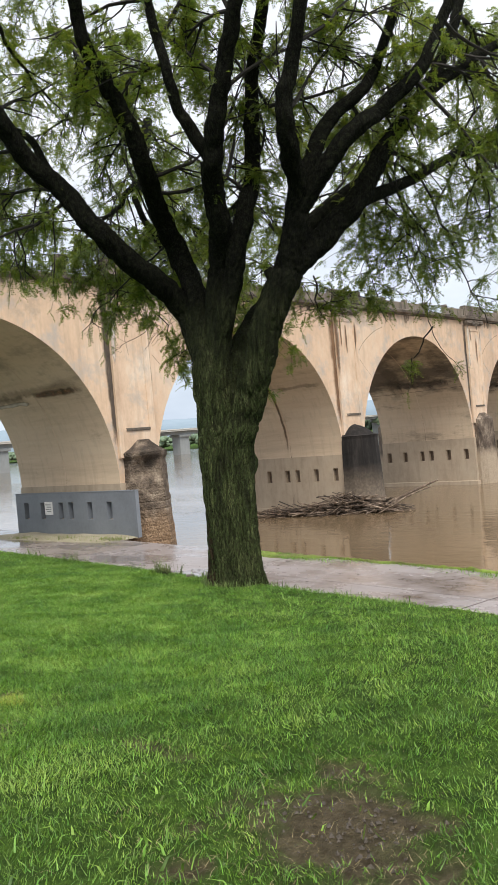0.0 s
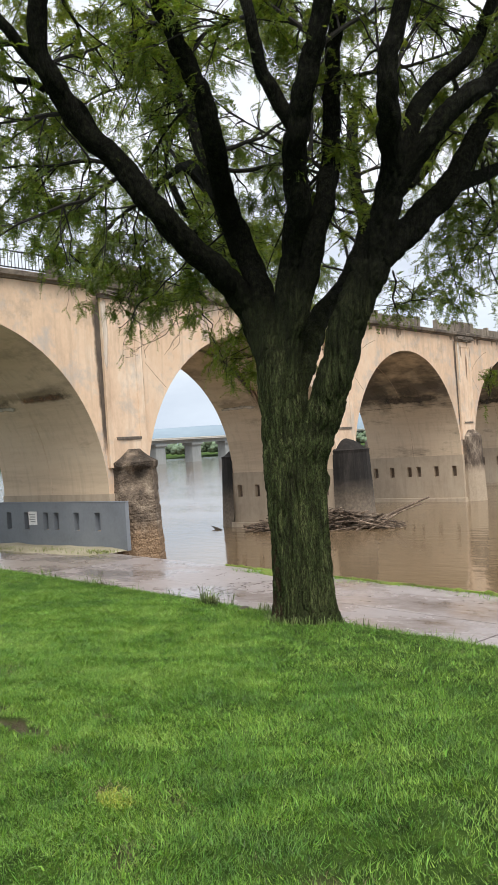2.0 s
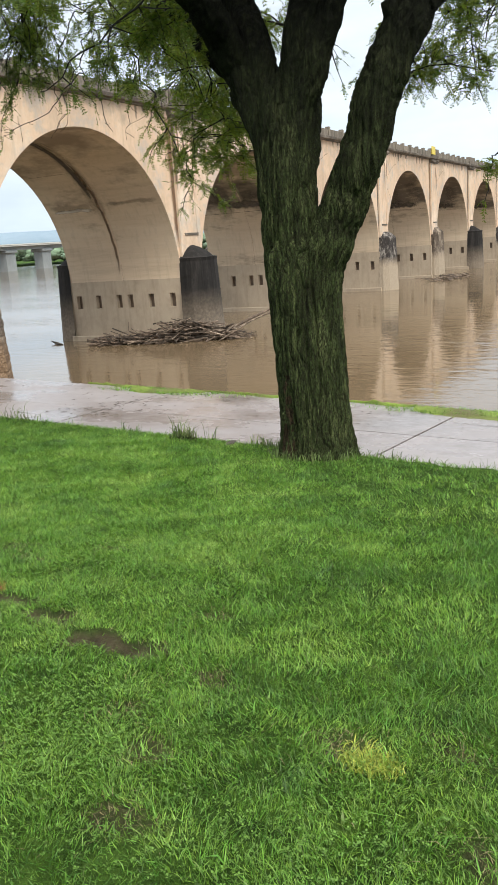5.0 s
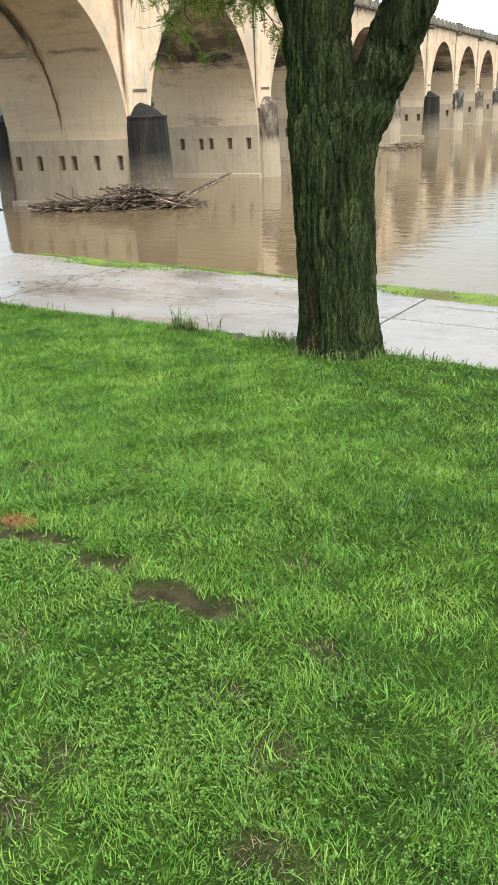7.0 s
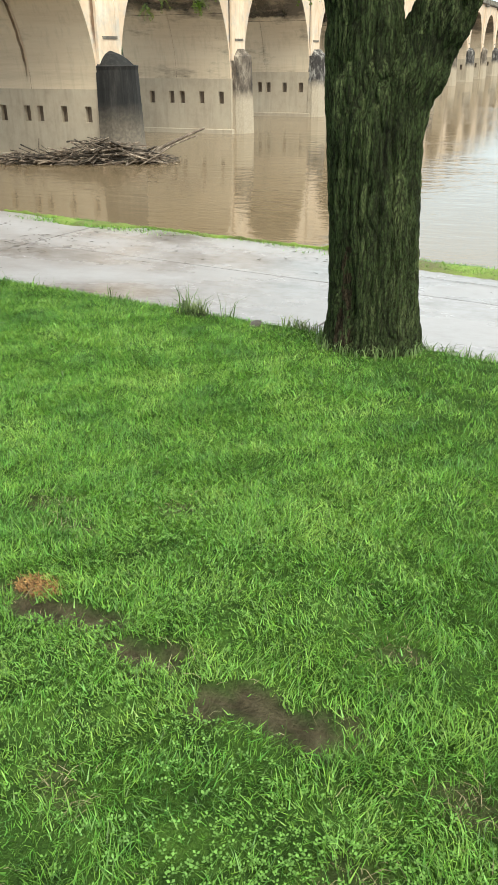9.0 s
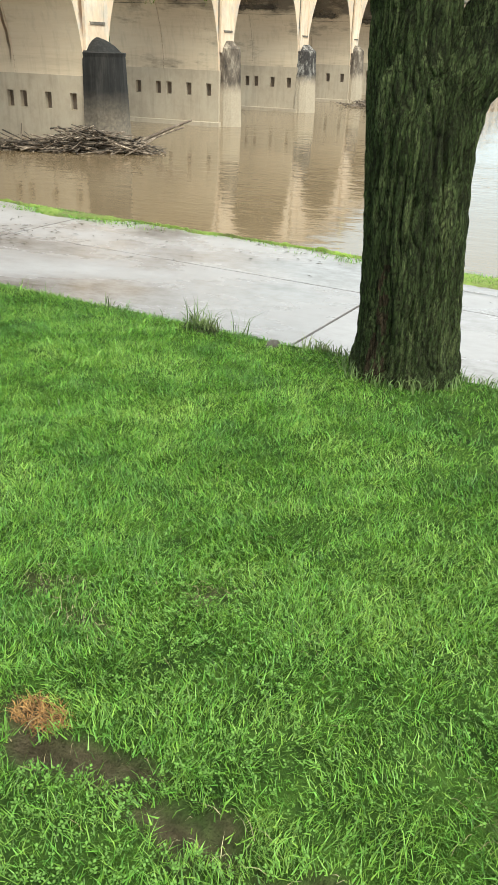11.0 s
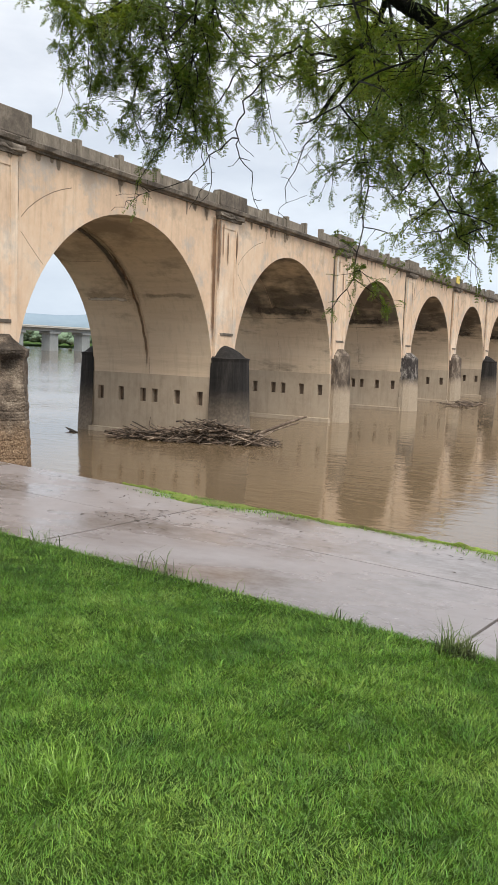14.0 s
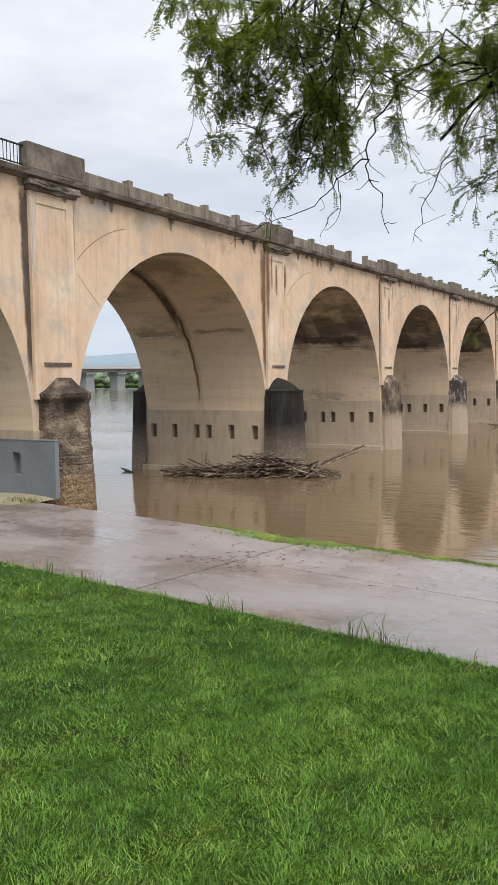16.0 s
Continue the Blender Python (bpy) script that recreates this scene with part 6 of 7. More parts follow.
def swirl(x, y):
    """The way the grass leans: the same within a tuft, turning from place to place."""
    return 2.6 * np.sin(x * 3.7 + 1.9 * np.sin(y * 2.9)) + 2.2 * np.sin(y * 4.3 + 2.1 * np.sin(x * 3.3)) + 1.2 * np.sin(x * 13 + y * 11)


def undergrowth():
    """The dense short growth between the blades."""
    nr = np.random.RandomState(14)
    near, mid = strip(nr, 140000, -3.2, 4.8, 0.8, 3.4), to_crest(nr, 230000, -6.0, 8.0)
    x, y = np.concatenate([near[0], mid[0]]), np.concatenate([near[1], mid[1]])
    keep = (x < crest_x(y) + 0.4) & (nr.uniform(size=len(x)) > np.clip(mud_at(x, y) * 1.5 - 0.2, 0, 0.97)) & (x ** 2 + y ** 2 > 0.12)
    x, y = x[keep], y[keep]
    n = len(x)
    z = ground_z(x, y)
    a, b = nr.uniform(0, 6.28, n), swirl(x, y) + nr.normal(0, 1.2, n)
    h, w, lean = nr.uniform(0.012, 0.038, n), nr.uniform(0.0014, 0.0036, n), nr.uniform(0.2, 1.6, n)
    p0 = np.stack([x - w * np.cos(a), y - w * np.sin(a), z], -1)
    p1 = np.stack([x + w * np.cos(a), y + w * np.sin(a), z], -1)
    p2 = np.stack([x + h * lean * np.cos(b), y + h * lean * np.sin(b), z + h], -1)
    V = np.stack([p0, p1, p2], 1).reshape(-1, 3)
    me = bpy.data.meshes.new("short_grass")
    me.vertices.add(len(V))
    me.vertices.foreach_set("co", V.ravel())
    me.loops.add(len(V))
    me.loops.foreach_set("vertex_index", np.arange(len(V), dtype=np.int32))
    me.polygons.add(n)
    me.polygons.foreach_set("loop_start", np.arange(0, 3 * n, 3, dtype=np.int32))
    me.update(calc_edges=True)
    me.materials.append(M_GRASS)
    tagged(new("short_grass", me), "dense short growth at the foot of the lawn", "grass", kind="stuff")


undergrowth()


def lawn():
    nr = np.random.RandomState(3)
    near, mid = strip(nr, 190000, -3.2, 4.8, 0.8, 3.0), to_crest(nr, 138000, -6.0, 8.5)
    x, y = np.concatenate([near[0], mid[0]]), np.concatenate([near[1], mid[1]])
    fine = np.concatenate([np.ones(len(near[0])), np.zeros(len(mid[0]))]) > 0.5
    d = x - crest_x(y)
    thin = 0.5 + 0.5 * np.sin(x * 3.1 + 1.7 * np.sin(y * 2.3)) * np.sin(y * 3.7 + 1.3 * np.sin(x * 2.9))
    keep = (d < 0.5) & (nr.uniform(size=len(x)) > np.maximum(np.clip(mud_at(x, y) * 1.5 - 0.25, 0, 0.985), 0.3 * np.clip(thin - 0.72, 0, 1) / 0.28))
    keep &= (x ** 2 + y ** 2) > 0.13
    gap = np.sin(x * 14.0 + 2.3 * np.sin(y * 8.1)) * np.sin(y * 15.7 + 2.1 * np.sin(x * 7.3))
    keep &= nr.uniform(size=len(x)) > 0.6 * np.clip(-gap - 0.2, 0, 1)
    x, y, d, fine = x[keep], y[keep], d[keep], fine[keep]
    clump = 0.5 + 0.5 * np.sin(x * 2.3 + 2 * np.sin(y * 1.7)) * np.sin(y * 2.9 + np.sin(x * 2.1))
    clump2 = 0.5 + 0.5 * np.sin(x * 7.3 + np.sin(y * 5.0)) * np.sin(y * 8.1 + np.sin(x * 4.0))
    tuft = np.sin(x * 14.0 + 2.3 * np.sin(y * 8.1)) * np.sin(y * 15.7 + 2.1 * np.sin(x * 7.3))
    h = nr.uniform(0.016, 0.050, len(x)) * (0.36 + 0.36 * clump + 0.38 * clump2 + 1.0 * np.clip(tuft, 0, 1))
    edge = 0.5 + 0.5 * np.sin(y * 3.3 + 1.4 * np.sin(y * 1.7)) * np.sin(y * 7.9 + 2.0 * np.sin(y * 2.9))
    h = np.where(d > -0.35, h * (0.45 + 1.7 * edge), h)
    h = np.where((d > -0.15) & (nr.uniform(size=len(x)) < 0.1), h * nr.uniform(1.2, 2.2, len(x)), h)
    w = np.where(fine, nr.uniform(0.0014, 0.0034, len(x)), nr.uniform(0.0022, 0.0046, len(x)))
    lean = nr.uniform(0.2, 1.5, len(x))
    fx, fy = nr.normal(-4.5, 7.5, 42000), nr.normal(0, 10, 42000)
    ok = (fx < crest_x(fy) + 0.1) & (nr.uniform(size=len(fx)) > np.exp(-((fx + 3.0) / 2.6) ** 4 - ((fy - 1) / 8) ** 4))
    fx, fy = fx[ok], fy[ok]
    x, y = np.concatenate([x, fx]), np.concatenate([y, fy])
    h = np.concatenate([h, nr.uniform(0.03, 0.075, len(fx))])
    w = np.concatenate([w, nr.uniform(0.008, 0.016, len(fx))])
    lean = np.concatenate([lean, nr.uniform(0.3, 2.0, len(fx))])
    blades("grass", x, y, h, w, lean, M_GRASS, 8, "short wet bright green lawn grass", "grass", swirl(x, y))
    n = 42000
    x, y = nr.uniform(-6.0, 0.3, n), nr.uniform(-6.5, 8, n)
    spot = np.sin(x * 2.7 + 1.9 * np.sin(y * 1.9)) * np.sin(y * 2.2 + 1.5 * np.sin(x * 1.7))
    near_mud = mud_at(x, y)
    keep = ((spot > 0.7) & (nr.uniform(size=n) < 0.22)) | (nr.uniform(size=n) < 0.07) | ((near_mud > 0.02) & (near_mud < 0.9))
    keep &= x < crest_x(y) - 0.1
    dx, dy = 0.28 + nr.normal(0, 0.3, 700), 6.9 + nr.normal(0, 0.5, 700)
    wx = np.concatenate([nr.normal(c[0], 0.09, 60) for c in WORN] + [nr.normal(c[0], 0.2, 120) for c in MUDS[:5]])
    wy = np.concatenate([nr.normal(c[1], 0.09, 60) for c in WORN] + [nr.normal(c[1], 0.2, 120) for c in MUDS[:5]])
    x, y = np.concatenate([x[keep], dx, wx]), np.concatenate([y[keep], dy, wy])
    blades("dry_grass", x, y, nr.uniform(0.008, 0.042, len(x)), nr.uniform(0.0012, 0.003, len(x)), nr.uniform(1.0, 3.0, len(x)), M_DRY, 12, "dead straw-coloured grass blades in the lawn", "grass")


def clover():
    nr = np.random.RandomState(31)
    n = 9000
    x, y = nr.uniform(-5.6, 0.2, n), nr.uniform(-6, 7, n)
    for cx, cy, r, m in ((-4.6, -1.1, 0.28, 1500), (-4.0, -0.1, 0.3, 900), (-3.1, 0.2, 0.35, 1000), (-4.7, -2.1, 0.3, 700), (-3.0, -0.6, 0.4, 800), (-2.6, 1.6, 0.4, 700)):
        x, y = np.concatenate([x, nr.normal(cx, r, m)]), np.concatenate([y, nr.normal(cy, r, m)])
    own = np.arange(len(x)) >= n
    spot = np.sin(x * 1.9 + 4 + 1.6 * np.sin(y * 1.3)) * np.sin(y * 1.7 + 1.9 * np.sin(x * 1.1))
    keep = ((spot > 0.45) | own) & (x < crest_x(y) - 0.1) & (mud_at(x, y) < 0.4)
    x, y = x[keep], y[keep]
    n = len(x)
    z = ground_z(x, y) + nr.uniform(0.018, 0.042, n)
    r = nr.uniform(0.005, 0.009, n)
    a0 = nr.uniform(0, 6.28, n)
    quads = []
    for k in range(3):
        a = a0 + k * 2.094
        def at(rr, da, dz):
            return np.stack([x + rr * np.cos(a + da), y + rr * np.sin(a + da), z + dz], -1)
        quads.append(np.stack([at(r * 0.1, 0, 0), at(r, -0.55, 0.002), at(r * 1.35, 0, 0.004), at(r, 0.55, 0.002)], 1))
    V = np.stack(quads, 1).reshape(-1, 3)
    me = mesh_ob("clover", V.tolist(), np.arange(len(V)).reshape(-1, 4).tolist(), M_CLOVER)
    tagged(new("clover", me), "clover leaves growing through the lawn", "clover", kind="stuff")


clover()
lawn()


def dead_spot():
    """A small orange-brown mat of dead growth beside the bare mud."""
    nr = np.random.RandomState(41)
    n = 420
    a, q = nr.uniform(0, 6.28, n), np.sqrt(nr.uniform(0, 1, n))
    x, y = -3.67 + 0.065 * q * np.cos(a), 0.29 + 0.085 * q * np.sin(a)
    blades("dead_growth", x, y, nr.uniform(0.012, 0.035, n), nr.uniform(0.003, 0.006, n), nr.uniform(0.6, 2.4, n), M_ORANGE, 19, "orange-brown dead growth beside bare mud", "dead grass")


dead_spot()


def yellow_tuft():
    """A small tuft of pale yellow-green growth in the lawn."""
    nr = np.random.RandomState(43)
    n = 620
    x, y = -4.30 + nr.normal(0, 0.03, n), -2.10 + nr.normal(0, 0.05, n)
    blades("pale_tuft", x, y, nr.uniform(0.02, 0.045, n), nr.uniform(0.003, 0.007, n), nr.uniform(0.4, 1.8, n), M_TUFT, 23, "pale yellow-green tuft growing in the lawn", "grass")
    n = 420
    x, y = -2.54 + nr.normal(0, 0.10, n), 2.6 + nr.normal(0, 0.09, n)
    blades("pale_tuft", x, y, nr.uniform(0.05, 0.11, n), nr.uniform(0.003, 0.006, n), nr.uniform(0.2, 1.0, n), M_FRESH, 29, "taller light green tuft growing in the lawn", "grass")


yellow_tuft()


def weeds():
    nr = np.random.RandomState(9)
    px, py, hh = [], [], []
    clumps = [(0.18, 1.55, 0.05, 190, 0.13), (0.17, 1.60, 0.025, 26, 0.30), (0.2, 1.5, 0.04, 40, 0.2), (0.2, 1.23, 0.03, 14, 0.24), (0.2, 0.6, 0.09, 130, 0.12), (0.40, -0.38, 0.2, 170, 0.15), (0.2, -0.85, 0.2, 120, 0.12),
              (0.62, 4.38, 0.09, 34, 0.27), (0.66, 4.1, 0.10, 18, 0.2), (0.82, 5.75, 0.12, 26, 0.2), (0.0, -1.8, 0.25, 30, 0.12), (1.15, 8.1, 0.14, 24, 0.24), (1.0, 7.3, 0.2, 20, 0.16), (0.35, 2.4, 0.1, 12, 0.16)]
    for cx, cy, r, n, h in clumps:
        px.append(cx + nr.normal(0, r * 0.6, n))
        py.append(cy + nr.normal(0, r, n))
        hh.append(h * nr.uniform(0.35, 1.15, n))
    yy = nr.uniform(-5, 10, 90)
    px.append(crest_x(yy) + nr.uniform(0.0, 0.4, 90))
    py.append(yy)
    hh.append(nr.uniform(0.06, 0.16, 90))
    aa = nr.uniform(0, 6.28, 420)
    rr = nr.uniform(0.3, 0.42, 420)
    px.append(rr * np.cos(aa))
    py.append(rr * np.sin(aa))
    hh.append(nr.uniform(0.05, 0.13, 420))
    x, y, h = np.concatenate(px), np.concatenate(py), np.concatenate(hh)
    n = 240
    bx, by = 0.17 + nr.normal(0, 0.035, n), 1.53 + nr.normal(0, 0.06, n)
    blades("weed_clump", bx, by, nr.uniform(0.03, 0.09, n), nr.uniform(0.008, 0.018, n), nr.uniform(0.4, 1.4, n), M_BUSH, 6, "low dark weed clump at the lawn edge", "weeds")
    blades("weeds", x, y, h, nr.uniform(0.005, 0.011, len(x)), nr.uniform(0.15, 0.9, len(x)), M_WEED, 4, "tall thin weeds along the lawn edge", "weeds")


weeds()


def stone_at(x, y, s, seed):
    bm = bmesh.new()
    bmesh.ops.create_icosphere(bm, subdivisions=2, radius=s)
    for v in bm.verts:
        v.co = Vector((v.co.x * 1.5, v.co.y, v.co.z * 0.7)) * (1 + 0.35 * noise.noise(v.co * 9 + Vector((seed, 0, 0))))
        v.co += Vector((x, y, float(ground_z(np.array([x]), np.array([y]))[0]) + s * 0.1))
    ob = new("stone", bm_mesh("stone", bm, M_STONE))
    tagged(ob, "dark stone lying in grass at the lawn edge", "stone")


def clods():
    """Small wet clods and pebbles on the bare mud."""
    r = random.Random(61)
    verts, faces = [], []
    for _ in range(420):
        x, y = -4.55 + r.gauss(0, 0.34), -4.83 + r.gauss(0, 0.32)
        if mud_at(np.array([x]), np.array([y]))[0] < 0.7:
            continue
        z = float(ground_z(np.array([x]), np.array([y]))[0]) - 0.018
        s = r.uniform(0.004, 0.016)
        b = len(verts)
        for dx, dy, dz in ((1, 0, 0), (0, 1, 0), (-1, 0, 0), (0, -1, 0), (0.3, 0.2, 0.9), (-0.3, -0.2, 0.8)):
            verts.append((x + dx * s * r.uniform(0.6, 1.3), y + dy * s * r.uniform(0.6, 1.3), z + dz * s * r.uniform(0.5, 1.1)))
        faces += [(b, b + 1, b + 4), (b + 1, b + 2, b + 5, b + 4), (b + 2, b + 3, b + 5), (b + 3, b, b + 4, b + 5)]
    tagged(new("clods", mesh_ob("clods", verts, faces, M_STONE)), "small wet clods and pebbles on bare mud", "clods", kind="stuff")


clods()
stone_at(0.16, 0.97, 0.055, 1)


def moss():
    """A bumpy strip of moss and grass on the quay's edge."""
    verts, faces = [], []
    n, m = 420, 5
    for i in range(n + 1):
        y = -14 + 32 * i / n
        w = 0.08 + 0.13 * max(0, noise.noise((y * 0.5, 3.0, 0))) + 0.05 * noise.noise((y * 5, 0, 0))
        w += 0.36 * math.exp(-((y - 14.2) / 1.4) ** 2) + 0.42 * math.exp(-((y - 1.6) / 2.6) ** 4)
        w *= min(1.0, max(0.12, 0.45 + 1.3 * noise.noise((y * 0.9, 8.0, 0)))) if abs(y - 13.6) > 1.6 and abs(y - 1.6) > 2.6 else 1.0
        if y > 15.6:
            w *= max(0.05, 1 - (y - 15.6) / 2.4)
        for j in range(m + 1):
            t = j / m
            x = quay_x(y) + 0.05 - w * t * 2
            yy = y - 0.16 * (x - 12)
            z = PROM_Z + 0.10 * math.sin(math.pi * min(1, t * 1.02)) ** 0.6 * (0.5 + 0.9 * abs(noise.noise((x * 4, y * 4, 1)))) - (0.02 if j in (0, m) else 0)
            verts.append((x, yy, z))
    for i in range(n):
        for j in range(m):
            a = i * (m + 1) + j
            faces.append((a, a + 1, a + m + 2, a + m + 1))
    tagged(new("moss_strip", mesh_ob("moss_strip", verts, faces, M_MOSS, True)), "bright yellow-green moss along the quay edge", "moss", kind="stuff")


moss()


def quay_grass():
    """Short ragged grass that grows out of the moss on the quay's edge."""
    r = np.random.RandomState(83)
    v, f = [], []
    for _ in range(5200):
        u = r.rand()
        y = r.normal(13.9, 1.2) if u < 0.35 else r.normal(1.8, 1.7) if u < 0.8 else r.uniform(-12, 16)
        x = quay_x(y) - r.uniform(0.0, 0.75 if u < 0.8 else 0.2)
        a, b, h = r.uniform(0, 6.28), r.uniform(0, 6.28), r.uniform(0.03, 0.13)
        k = len(v)
        yy = y - 0.16 * (x - 12)
        v += [(x, yy, PROM_Z), (x + 0.02 * math.cos(a), yy + 0.02 * math.sin(a), PROM_Z), (x + 0.06 * math.cos(b), yy + 0.06 * math.sin(b), PROM_Z + h)]
        f.append((k, k + 1, k + 2))
    tagged(new("quay_grass", mesh_ob("quay_grass", v, f, M_GRASS)), "ragged short grass along the quay edge", "grass", kind="stuff")


quay_grass()


def litter():
    """Dark wet scraps of bark and leaf that the flood left on the slabs."""
    r = random.Random(91)
    v, f = [], []
    for i in range(230):
        if i < 110:
            x, y = 13.3 + r.gauss(0, 0.75), 13.4 + r.gauss(0, 0.9)
        else:
            y = r.gauss(10.5, 4.2) if r.random() < 0.7 else r.uniform(-6, 20)
            x = quay_x(y) - abs(r.gauss(0.3, 1.3)) - 0.1
        if x < 9:
            continue
        a, ln, w = r.uniform(0, 3.14), r.uniform(0.02, 0.12), r.uniform(0.006, 0.022)
        c, d, k = math.cos(a), math.sin(a), len(v)
        z = PROM_Z + 0.014
        v += [(x - c * ln, y - d * ln, z), (x + d * w, y - c * w, z + 0.012), (x + c * ln, y + d * ln, z + 0.004), (x - d * w, y + c * w, z + 0.01)]
        f.append((k, k + 1, k + 2, k + 3))
    tagged(new("flood_litter", mesh_ob("flood_litter", v, f, M_STONE)), "dark wet scraps of bark on the slabs", "litter", kind="stuff")


litter()


# ---- drift ----
def debris():
    pile = thing("driftwood_pile", (40, 25.6, WATER_Z), "heap of dead branches and logs caught against the pier", "driftwood")
    r = random.Random(21)
    def log(p0, p1, r0, r1, name="log", bend=0.1):
        a, b = Vector(p0), Vector(p1)
        pts = []
        off = Vector((r.gauss(0, bend), r.gauss(0, bend), r.gauss(0, bend * 0.5)))
        for i in range(7):
            t = i / 6
            pts.append(a + (b - a) * t + off * math.sin(math.pi * t))
        v, f = [], []
        tube(v, f, pts, [r0 + (r1 - r0) * i / 6 for i in range(7)], 7, 0.1, r.random() * 9)
        return v, f
    def add(name, *args, label="", **kw):
        v, f = log(*args, **kw)
        part_mesh(name, mesh_ob(name, v, f, M_WOOD, True), pile, label)
    w = WATER_Z
    add("long_log", (39.2, 34.8, w + 0.12), (38.4, 28.5, w + 0.2), 0.16, 0.1)
    add("long_log", (38.0, 33.5, w + 0.02), (40.2, 25.4, w + 0.1), 0.14, 0.07)
    add("pole", (41.6, 24.8, w + 0.5), (43.7, 22.1, w + 1.85), 0.13, 0.06, label="pale pole sticking out of the heap")
    add("pole", (41.2, 24.4, w + 0.4), (43.2, 22.4, w + 1.45), 0.09, 0.05)
    add("upright_stick", (38.4, 31.0, w + 0.2), (38.3, 30.8, w + 1.5), 0.06, 0.02)
    v_all, f_all = [], []
    for i in range(620):
        t = r.random()
        cx, cy = 38.3 + 3.0 * t ** 2 + r.gauss(0, 0.35), 33.0 - 9.0 * t + r.gauss(0, 0.4)
        heap = 0.22 + 1.15 * math.exp(-((t - 0.66) / 0.3) ** 2) + 0.25 * math.exp(-((t - 0.1) / 0.1) ** 2)
        z = w + 0.03 + heap * r.random() ** 1.3
        ang = math.radians(r.gauss(-62, 42))
        ln = r.uniform(0.6, 2.6)
        dz = r.gauss(0, 0.2) * ln
        p0 = (cx - math.cos(ang) * ln / 2, cy - math.sin(ang) * ln / 2, max(w - 0.02, z - dz / 2))
        p1 = (cx + math.cos(ang) * ln / 2, cy + math.sin(ang) * ln / 2, max(w, z + dz / 2))
        rad = r.uniform(0.02, 0.065)
        v, f = log(p0, p1, rad, rad * 0.5, bend=0.08)
        if i < 60:
            part_mesh("branch", mesh_ob("branch", v, f, M_WOOD, True), pile)
        else:
            k = len(v_all)
            v_all += v
            f_all += [tuple(q + k for q in face) for face in f]
    part_mesh("brushwood", mesh_ob("brushwood", v_all, f_all, M_WOOD, True), pile, kind="stuff")
    raft = thing("debris_raft", (100, 24, w), "low raft of floating branches beside a far pier", "driftwood")
    v_all, f_all = [], []
    for i in range(80):
        cx, cy = 97 + r.gauss(0, 2.4), 24.5 + r.gauss(0, 0.9)
        ang = r.uniform(0, 3.14)
        ln = r.uniform(0.8, 2.2)
        v, f = log((cx - math.cos(ang) * ln / 2, cy - math.sin(ang) * ln / 2, w + 0.1), (cx + math.cos(ang) * ln / 2, cy + math.sin(ang) * ln / 2, w + r.uniform(0.1, 0.5)), 0.06, 0.03)
        k = len(v_all)
        v_all += v
        f_all += [tuple(q + k for q in face) for face in f]
    part_mesh("brushwood", mesh_ob("brushwood", v_all, f_all, M_WOOD, True), raft, kind="stuff")
    v, f = [], []
    tube(v, f, [(38.5, 38.1, w + 0.2), (38.2, 37.3, w + 0.06), (37.9, 36.5, w + 0.02)], [0.03, 0.12, 0.04], 8, 0.1, 2)
    tagged(new("floating_log", mesh_ob("floating_log", v, f, M_STONE, True)), "short dark log floating on the river", "log")


debris()


# ---- street lamp over the bank ----
lamp = thing("street_lamp", (1.3, 11.2, 0.0), "tall grey street lamp with a long arm", "street lamp")
v, f = [], []
tube(v, f, [(1.3, 11.2, -0.3), (1.3, 11.2, 4), (1.3, 11.2, 8.2)], [0.11, 0.09, 0.07], 12)
part_mesh("pole", mesh_ob("pole", v, f, M_IRON, True), lamp)
v, f = [], []
tube(v, f, [(1.3, 11.2, 8.15), (1.55, 10.5, 8.55), (2.0, 9.3, 8.72), (2.15, 8.85, 8.73)], [0.05, 0.045, 0.04, 0.04], 8)
part_mesh("arm", mesh_ob("arm", v, f, M_IRON, True), lamp)
bm = bmesh.new()
bmesh.ops.create_uvsphere(bm, u_segments=16, v_segments=10, radius=1.0)
turn = Matrix.Translation((2.28, 8.48, 8.7)) @ pose(0, 0, 0, 0, 0, math.degrees(math.atan2(-0.75, 0.23)) - 90 + 90) @ Matrix.Diagonal((0.42, 0.14, 0.075, 1))
bmesh.ops.transform(bm, matrix=turn, verts=bm.verts)
part("head", bm, M_IRON, lamp, smooth=True)

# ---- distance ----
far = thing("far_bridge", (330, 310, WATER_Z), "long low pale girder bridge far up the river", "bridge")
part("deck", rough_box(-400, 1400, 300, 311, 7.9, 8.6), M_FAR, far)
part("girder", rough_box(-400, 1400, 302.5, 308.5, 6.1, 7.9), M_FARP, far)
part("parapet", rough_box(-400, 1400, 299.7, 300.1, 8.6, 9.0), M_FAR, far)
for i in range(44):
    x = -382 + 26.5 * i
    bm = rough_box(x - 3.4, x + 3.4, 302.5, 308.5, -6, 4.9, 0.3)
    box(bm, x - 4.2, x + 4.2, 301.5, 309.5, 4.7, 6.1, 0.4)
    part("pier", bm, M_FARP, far)


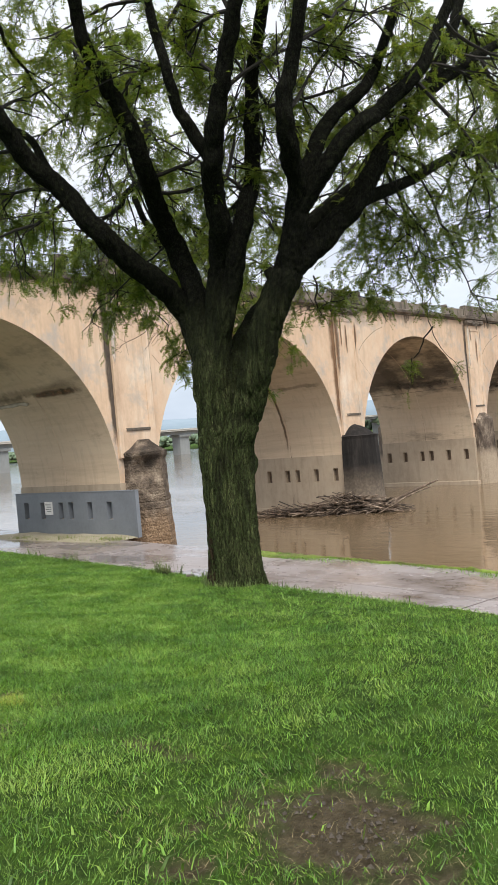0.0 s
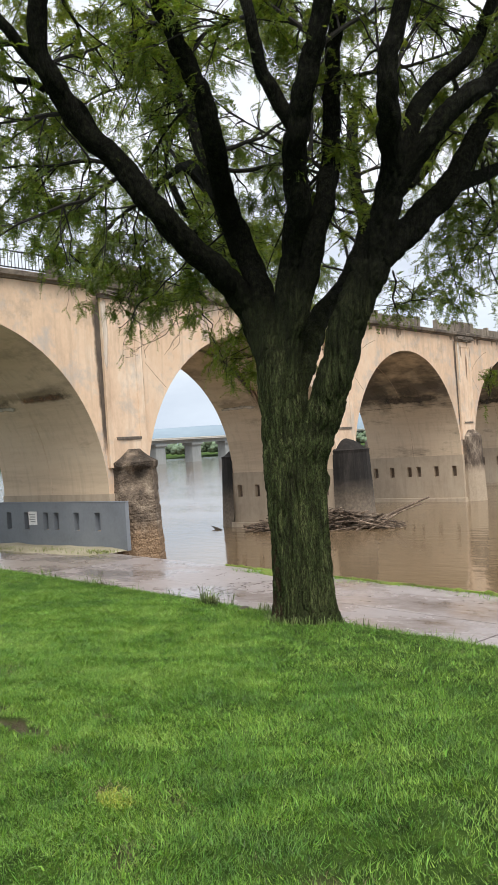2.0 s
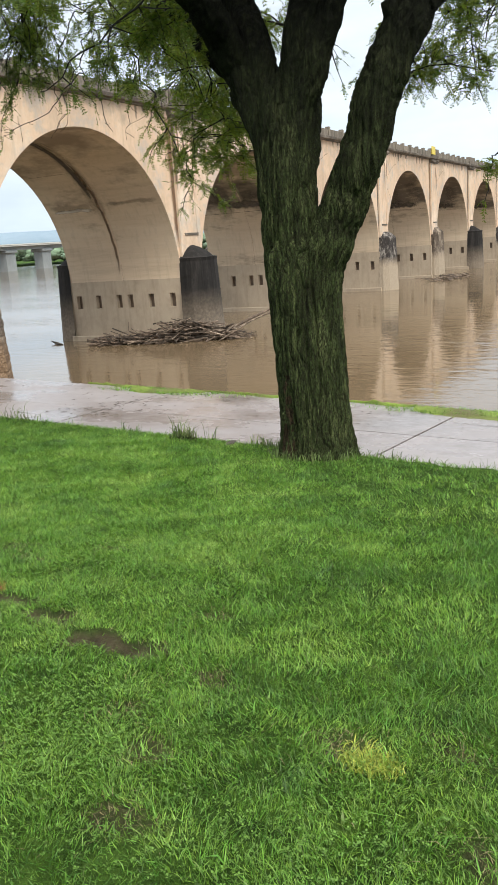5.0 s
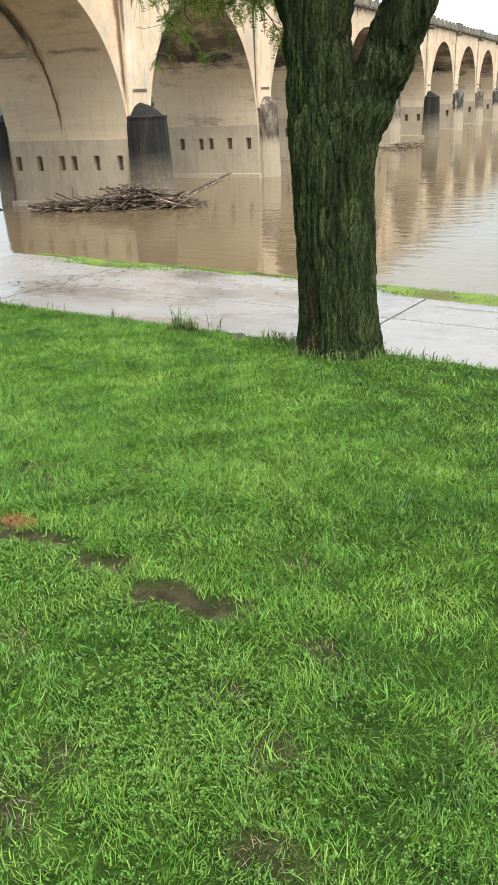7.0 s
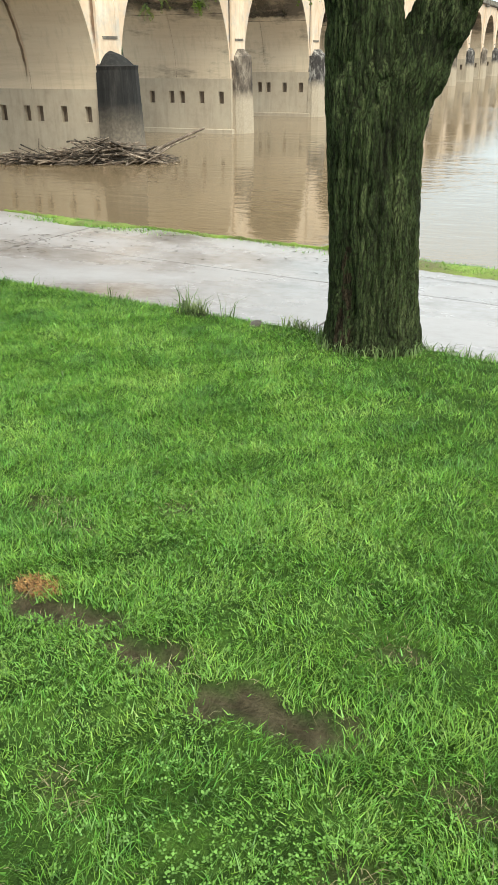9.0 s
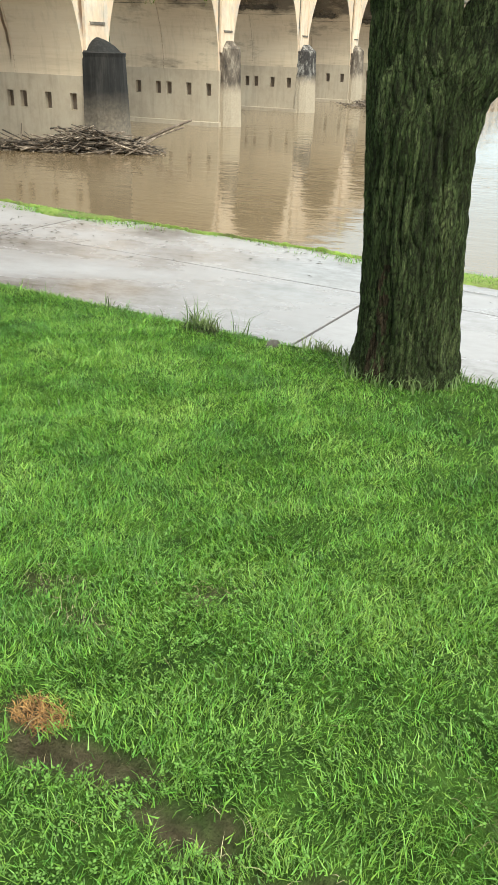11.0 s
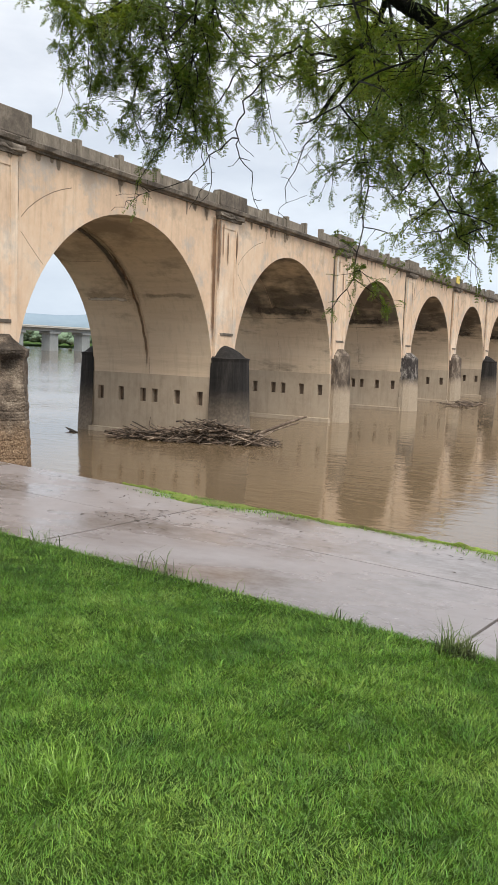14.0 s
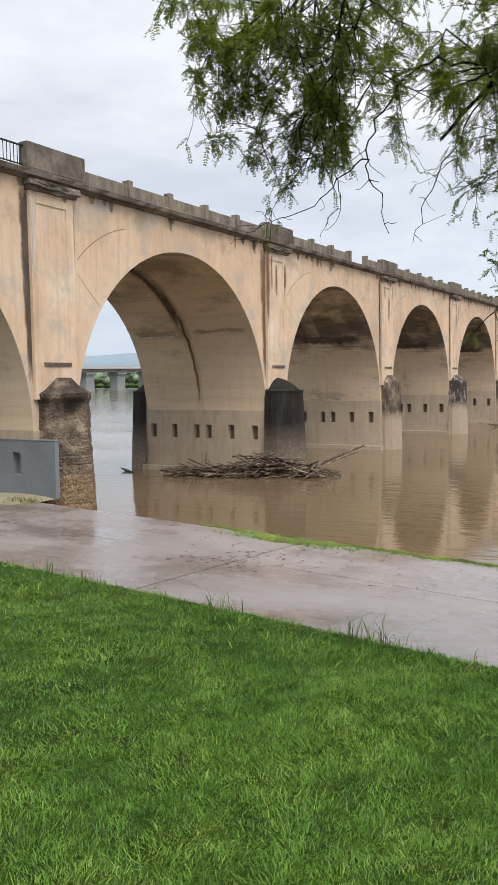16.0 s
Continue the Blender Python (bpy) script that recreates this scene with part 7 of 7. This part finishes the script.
def woods():
    r = np.random.RandomState(4)
    base = bmesh.new()
    bmesh.ops.create_icosphere(base, subdivisions=1, radius=1.0)
    bv = np.array([v.co[:] for v in base.verts])
    bf = np.array([[v.index for v in q.verts] for q in base.faces])
    base.free()
    V, F = [], []
    k = 0
    places = [(462 + abs(r.normal(0, 18)), r.uniform(120, 1000), r.uniform(0.6, 1.25)) for _ in range(1300)]
    places += [(r.uniform(-50, 480), 1290 + abs(r.normal(0, 20)), r.uniform(1.0, 1.5)) for _ in range(300)]
    for x, y, s in places:
        for _ in range(4):
            q = bv * (1 + 0.14 * r.normal(size=(len(bv), 1)))
            q = q * np.array([3.4, 3.4, 2.4]) * s * r.uniform(0.55, 1.1) + np.array([x + r.normal(0, 3), y + r.normal(0, 3), 0.6 + r.uniform(0, 6.5) * s])
            V.append(q)
            F.append(bf + k)
            k += len(bv)
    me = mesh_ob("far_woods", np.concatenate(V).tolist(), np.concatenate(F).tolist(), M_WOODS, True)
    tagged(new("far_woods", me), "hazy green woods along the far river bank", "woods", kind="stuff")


woods()


def ridge():
    verts, faces = [], []
    n = 160
    for i in range(n + 1):
        t = -0.2 + 1.9 * i / n
        x, y = 3400 * math.cos(t), 3400 * math.sin(t)
        h = 112 + 34 * noise.noise((i * 0.045, 2.0, 0)) + 9 * noise.noise((i * 0.25, 5.0, 0))
        verts.extend([(x, y, -10), (x * 1.0, y * 1.0, h * 0.55), (x * 1.06, y * 1.06, h)])
    for i in range(n):
        a = 3 * i
        faces += [(a, a + 3, a + 4, a + 1), (a + 1, a + 4, a + 5, a + 2)]
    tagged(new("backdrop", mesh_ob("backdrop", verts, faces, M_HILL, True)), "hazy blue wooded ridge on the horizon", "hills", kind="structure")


ridge()


def apron():
    """Crumbling concrete apron with sand and a green fringe at the foot of the landward pier."""
    verts, faces = [], []
    nx, ny = 14, 40
    for i in range(nx + 1):
        for j in range(ny + 1):
            x, y = 17.4 + 2.5 * i / nx, 26.0 + 12.0 * j / ny
            edge = min(i, nx - i, j * 0.6, (ny - j) * 0.6) / 3
            z = PROM_Z + 0.24 * min(1, edge) * (0.75 + 0.5 * noise.noise((x * 0.7, y * 0.5, 2))) - 0.03
            verts.append((x + 0.5 * noise.noise((y * 0.5, 3, 0)) * (i == 0), y, z))
    for i in range(nx):
        for j in range(ny):
            a = i * (ny + 1) + j
            faces.append((a, a + ny + 1, a + ny + 2, a + 1))
    tagged(new("apron", mesh_ob("apron", verts, faces, M_SAND, True)), "crumbling sandy concrete apron at the pier foot", "pavement", kind="structure")
    nr = np.random.RandomState(77)
    n = 900
    y = nr.uniform(25.4, 35.0, n)
    x = 18.3 + nr.normal(0, 0.22, n) - 0.05 * (y - 25)
    v, f = [], []
    for px, py in zip(x, y):
        k = len(v)
        a, h = nr.uniform(0, 6.28), nr.uniform(0.05, 0.16)
        v += [(px, py, PROM_Z + 0.05), (px + 0.03 * math.cos(a), py + 0.03 * math.sin(a), PROM_Z + 0.05), (px + 0.08 * math.cos(a + 1), py + 0.08 * math.sin(a + 1), PROM_Z + 0.1 + h)]
        f.append((k, k + 1, k + 2))
    tagged(new("fringe_grass", mesh_ob("fringe_grass", v, f, M_MOSS)), "yellow-green grass fringe beside the pier apron", "grass", kind="stuff")


apron()
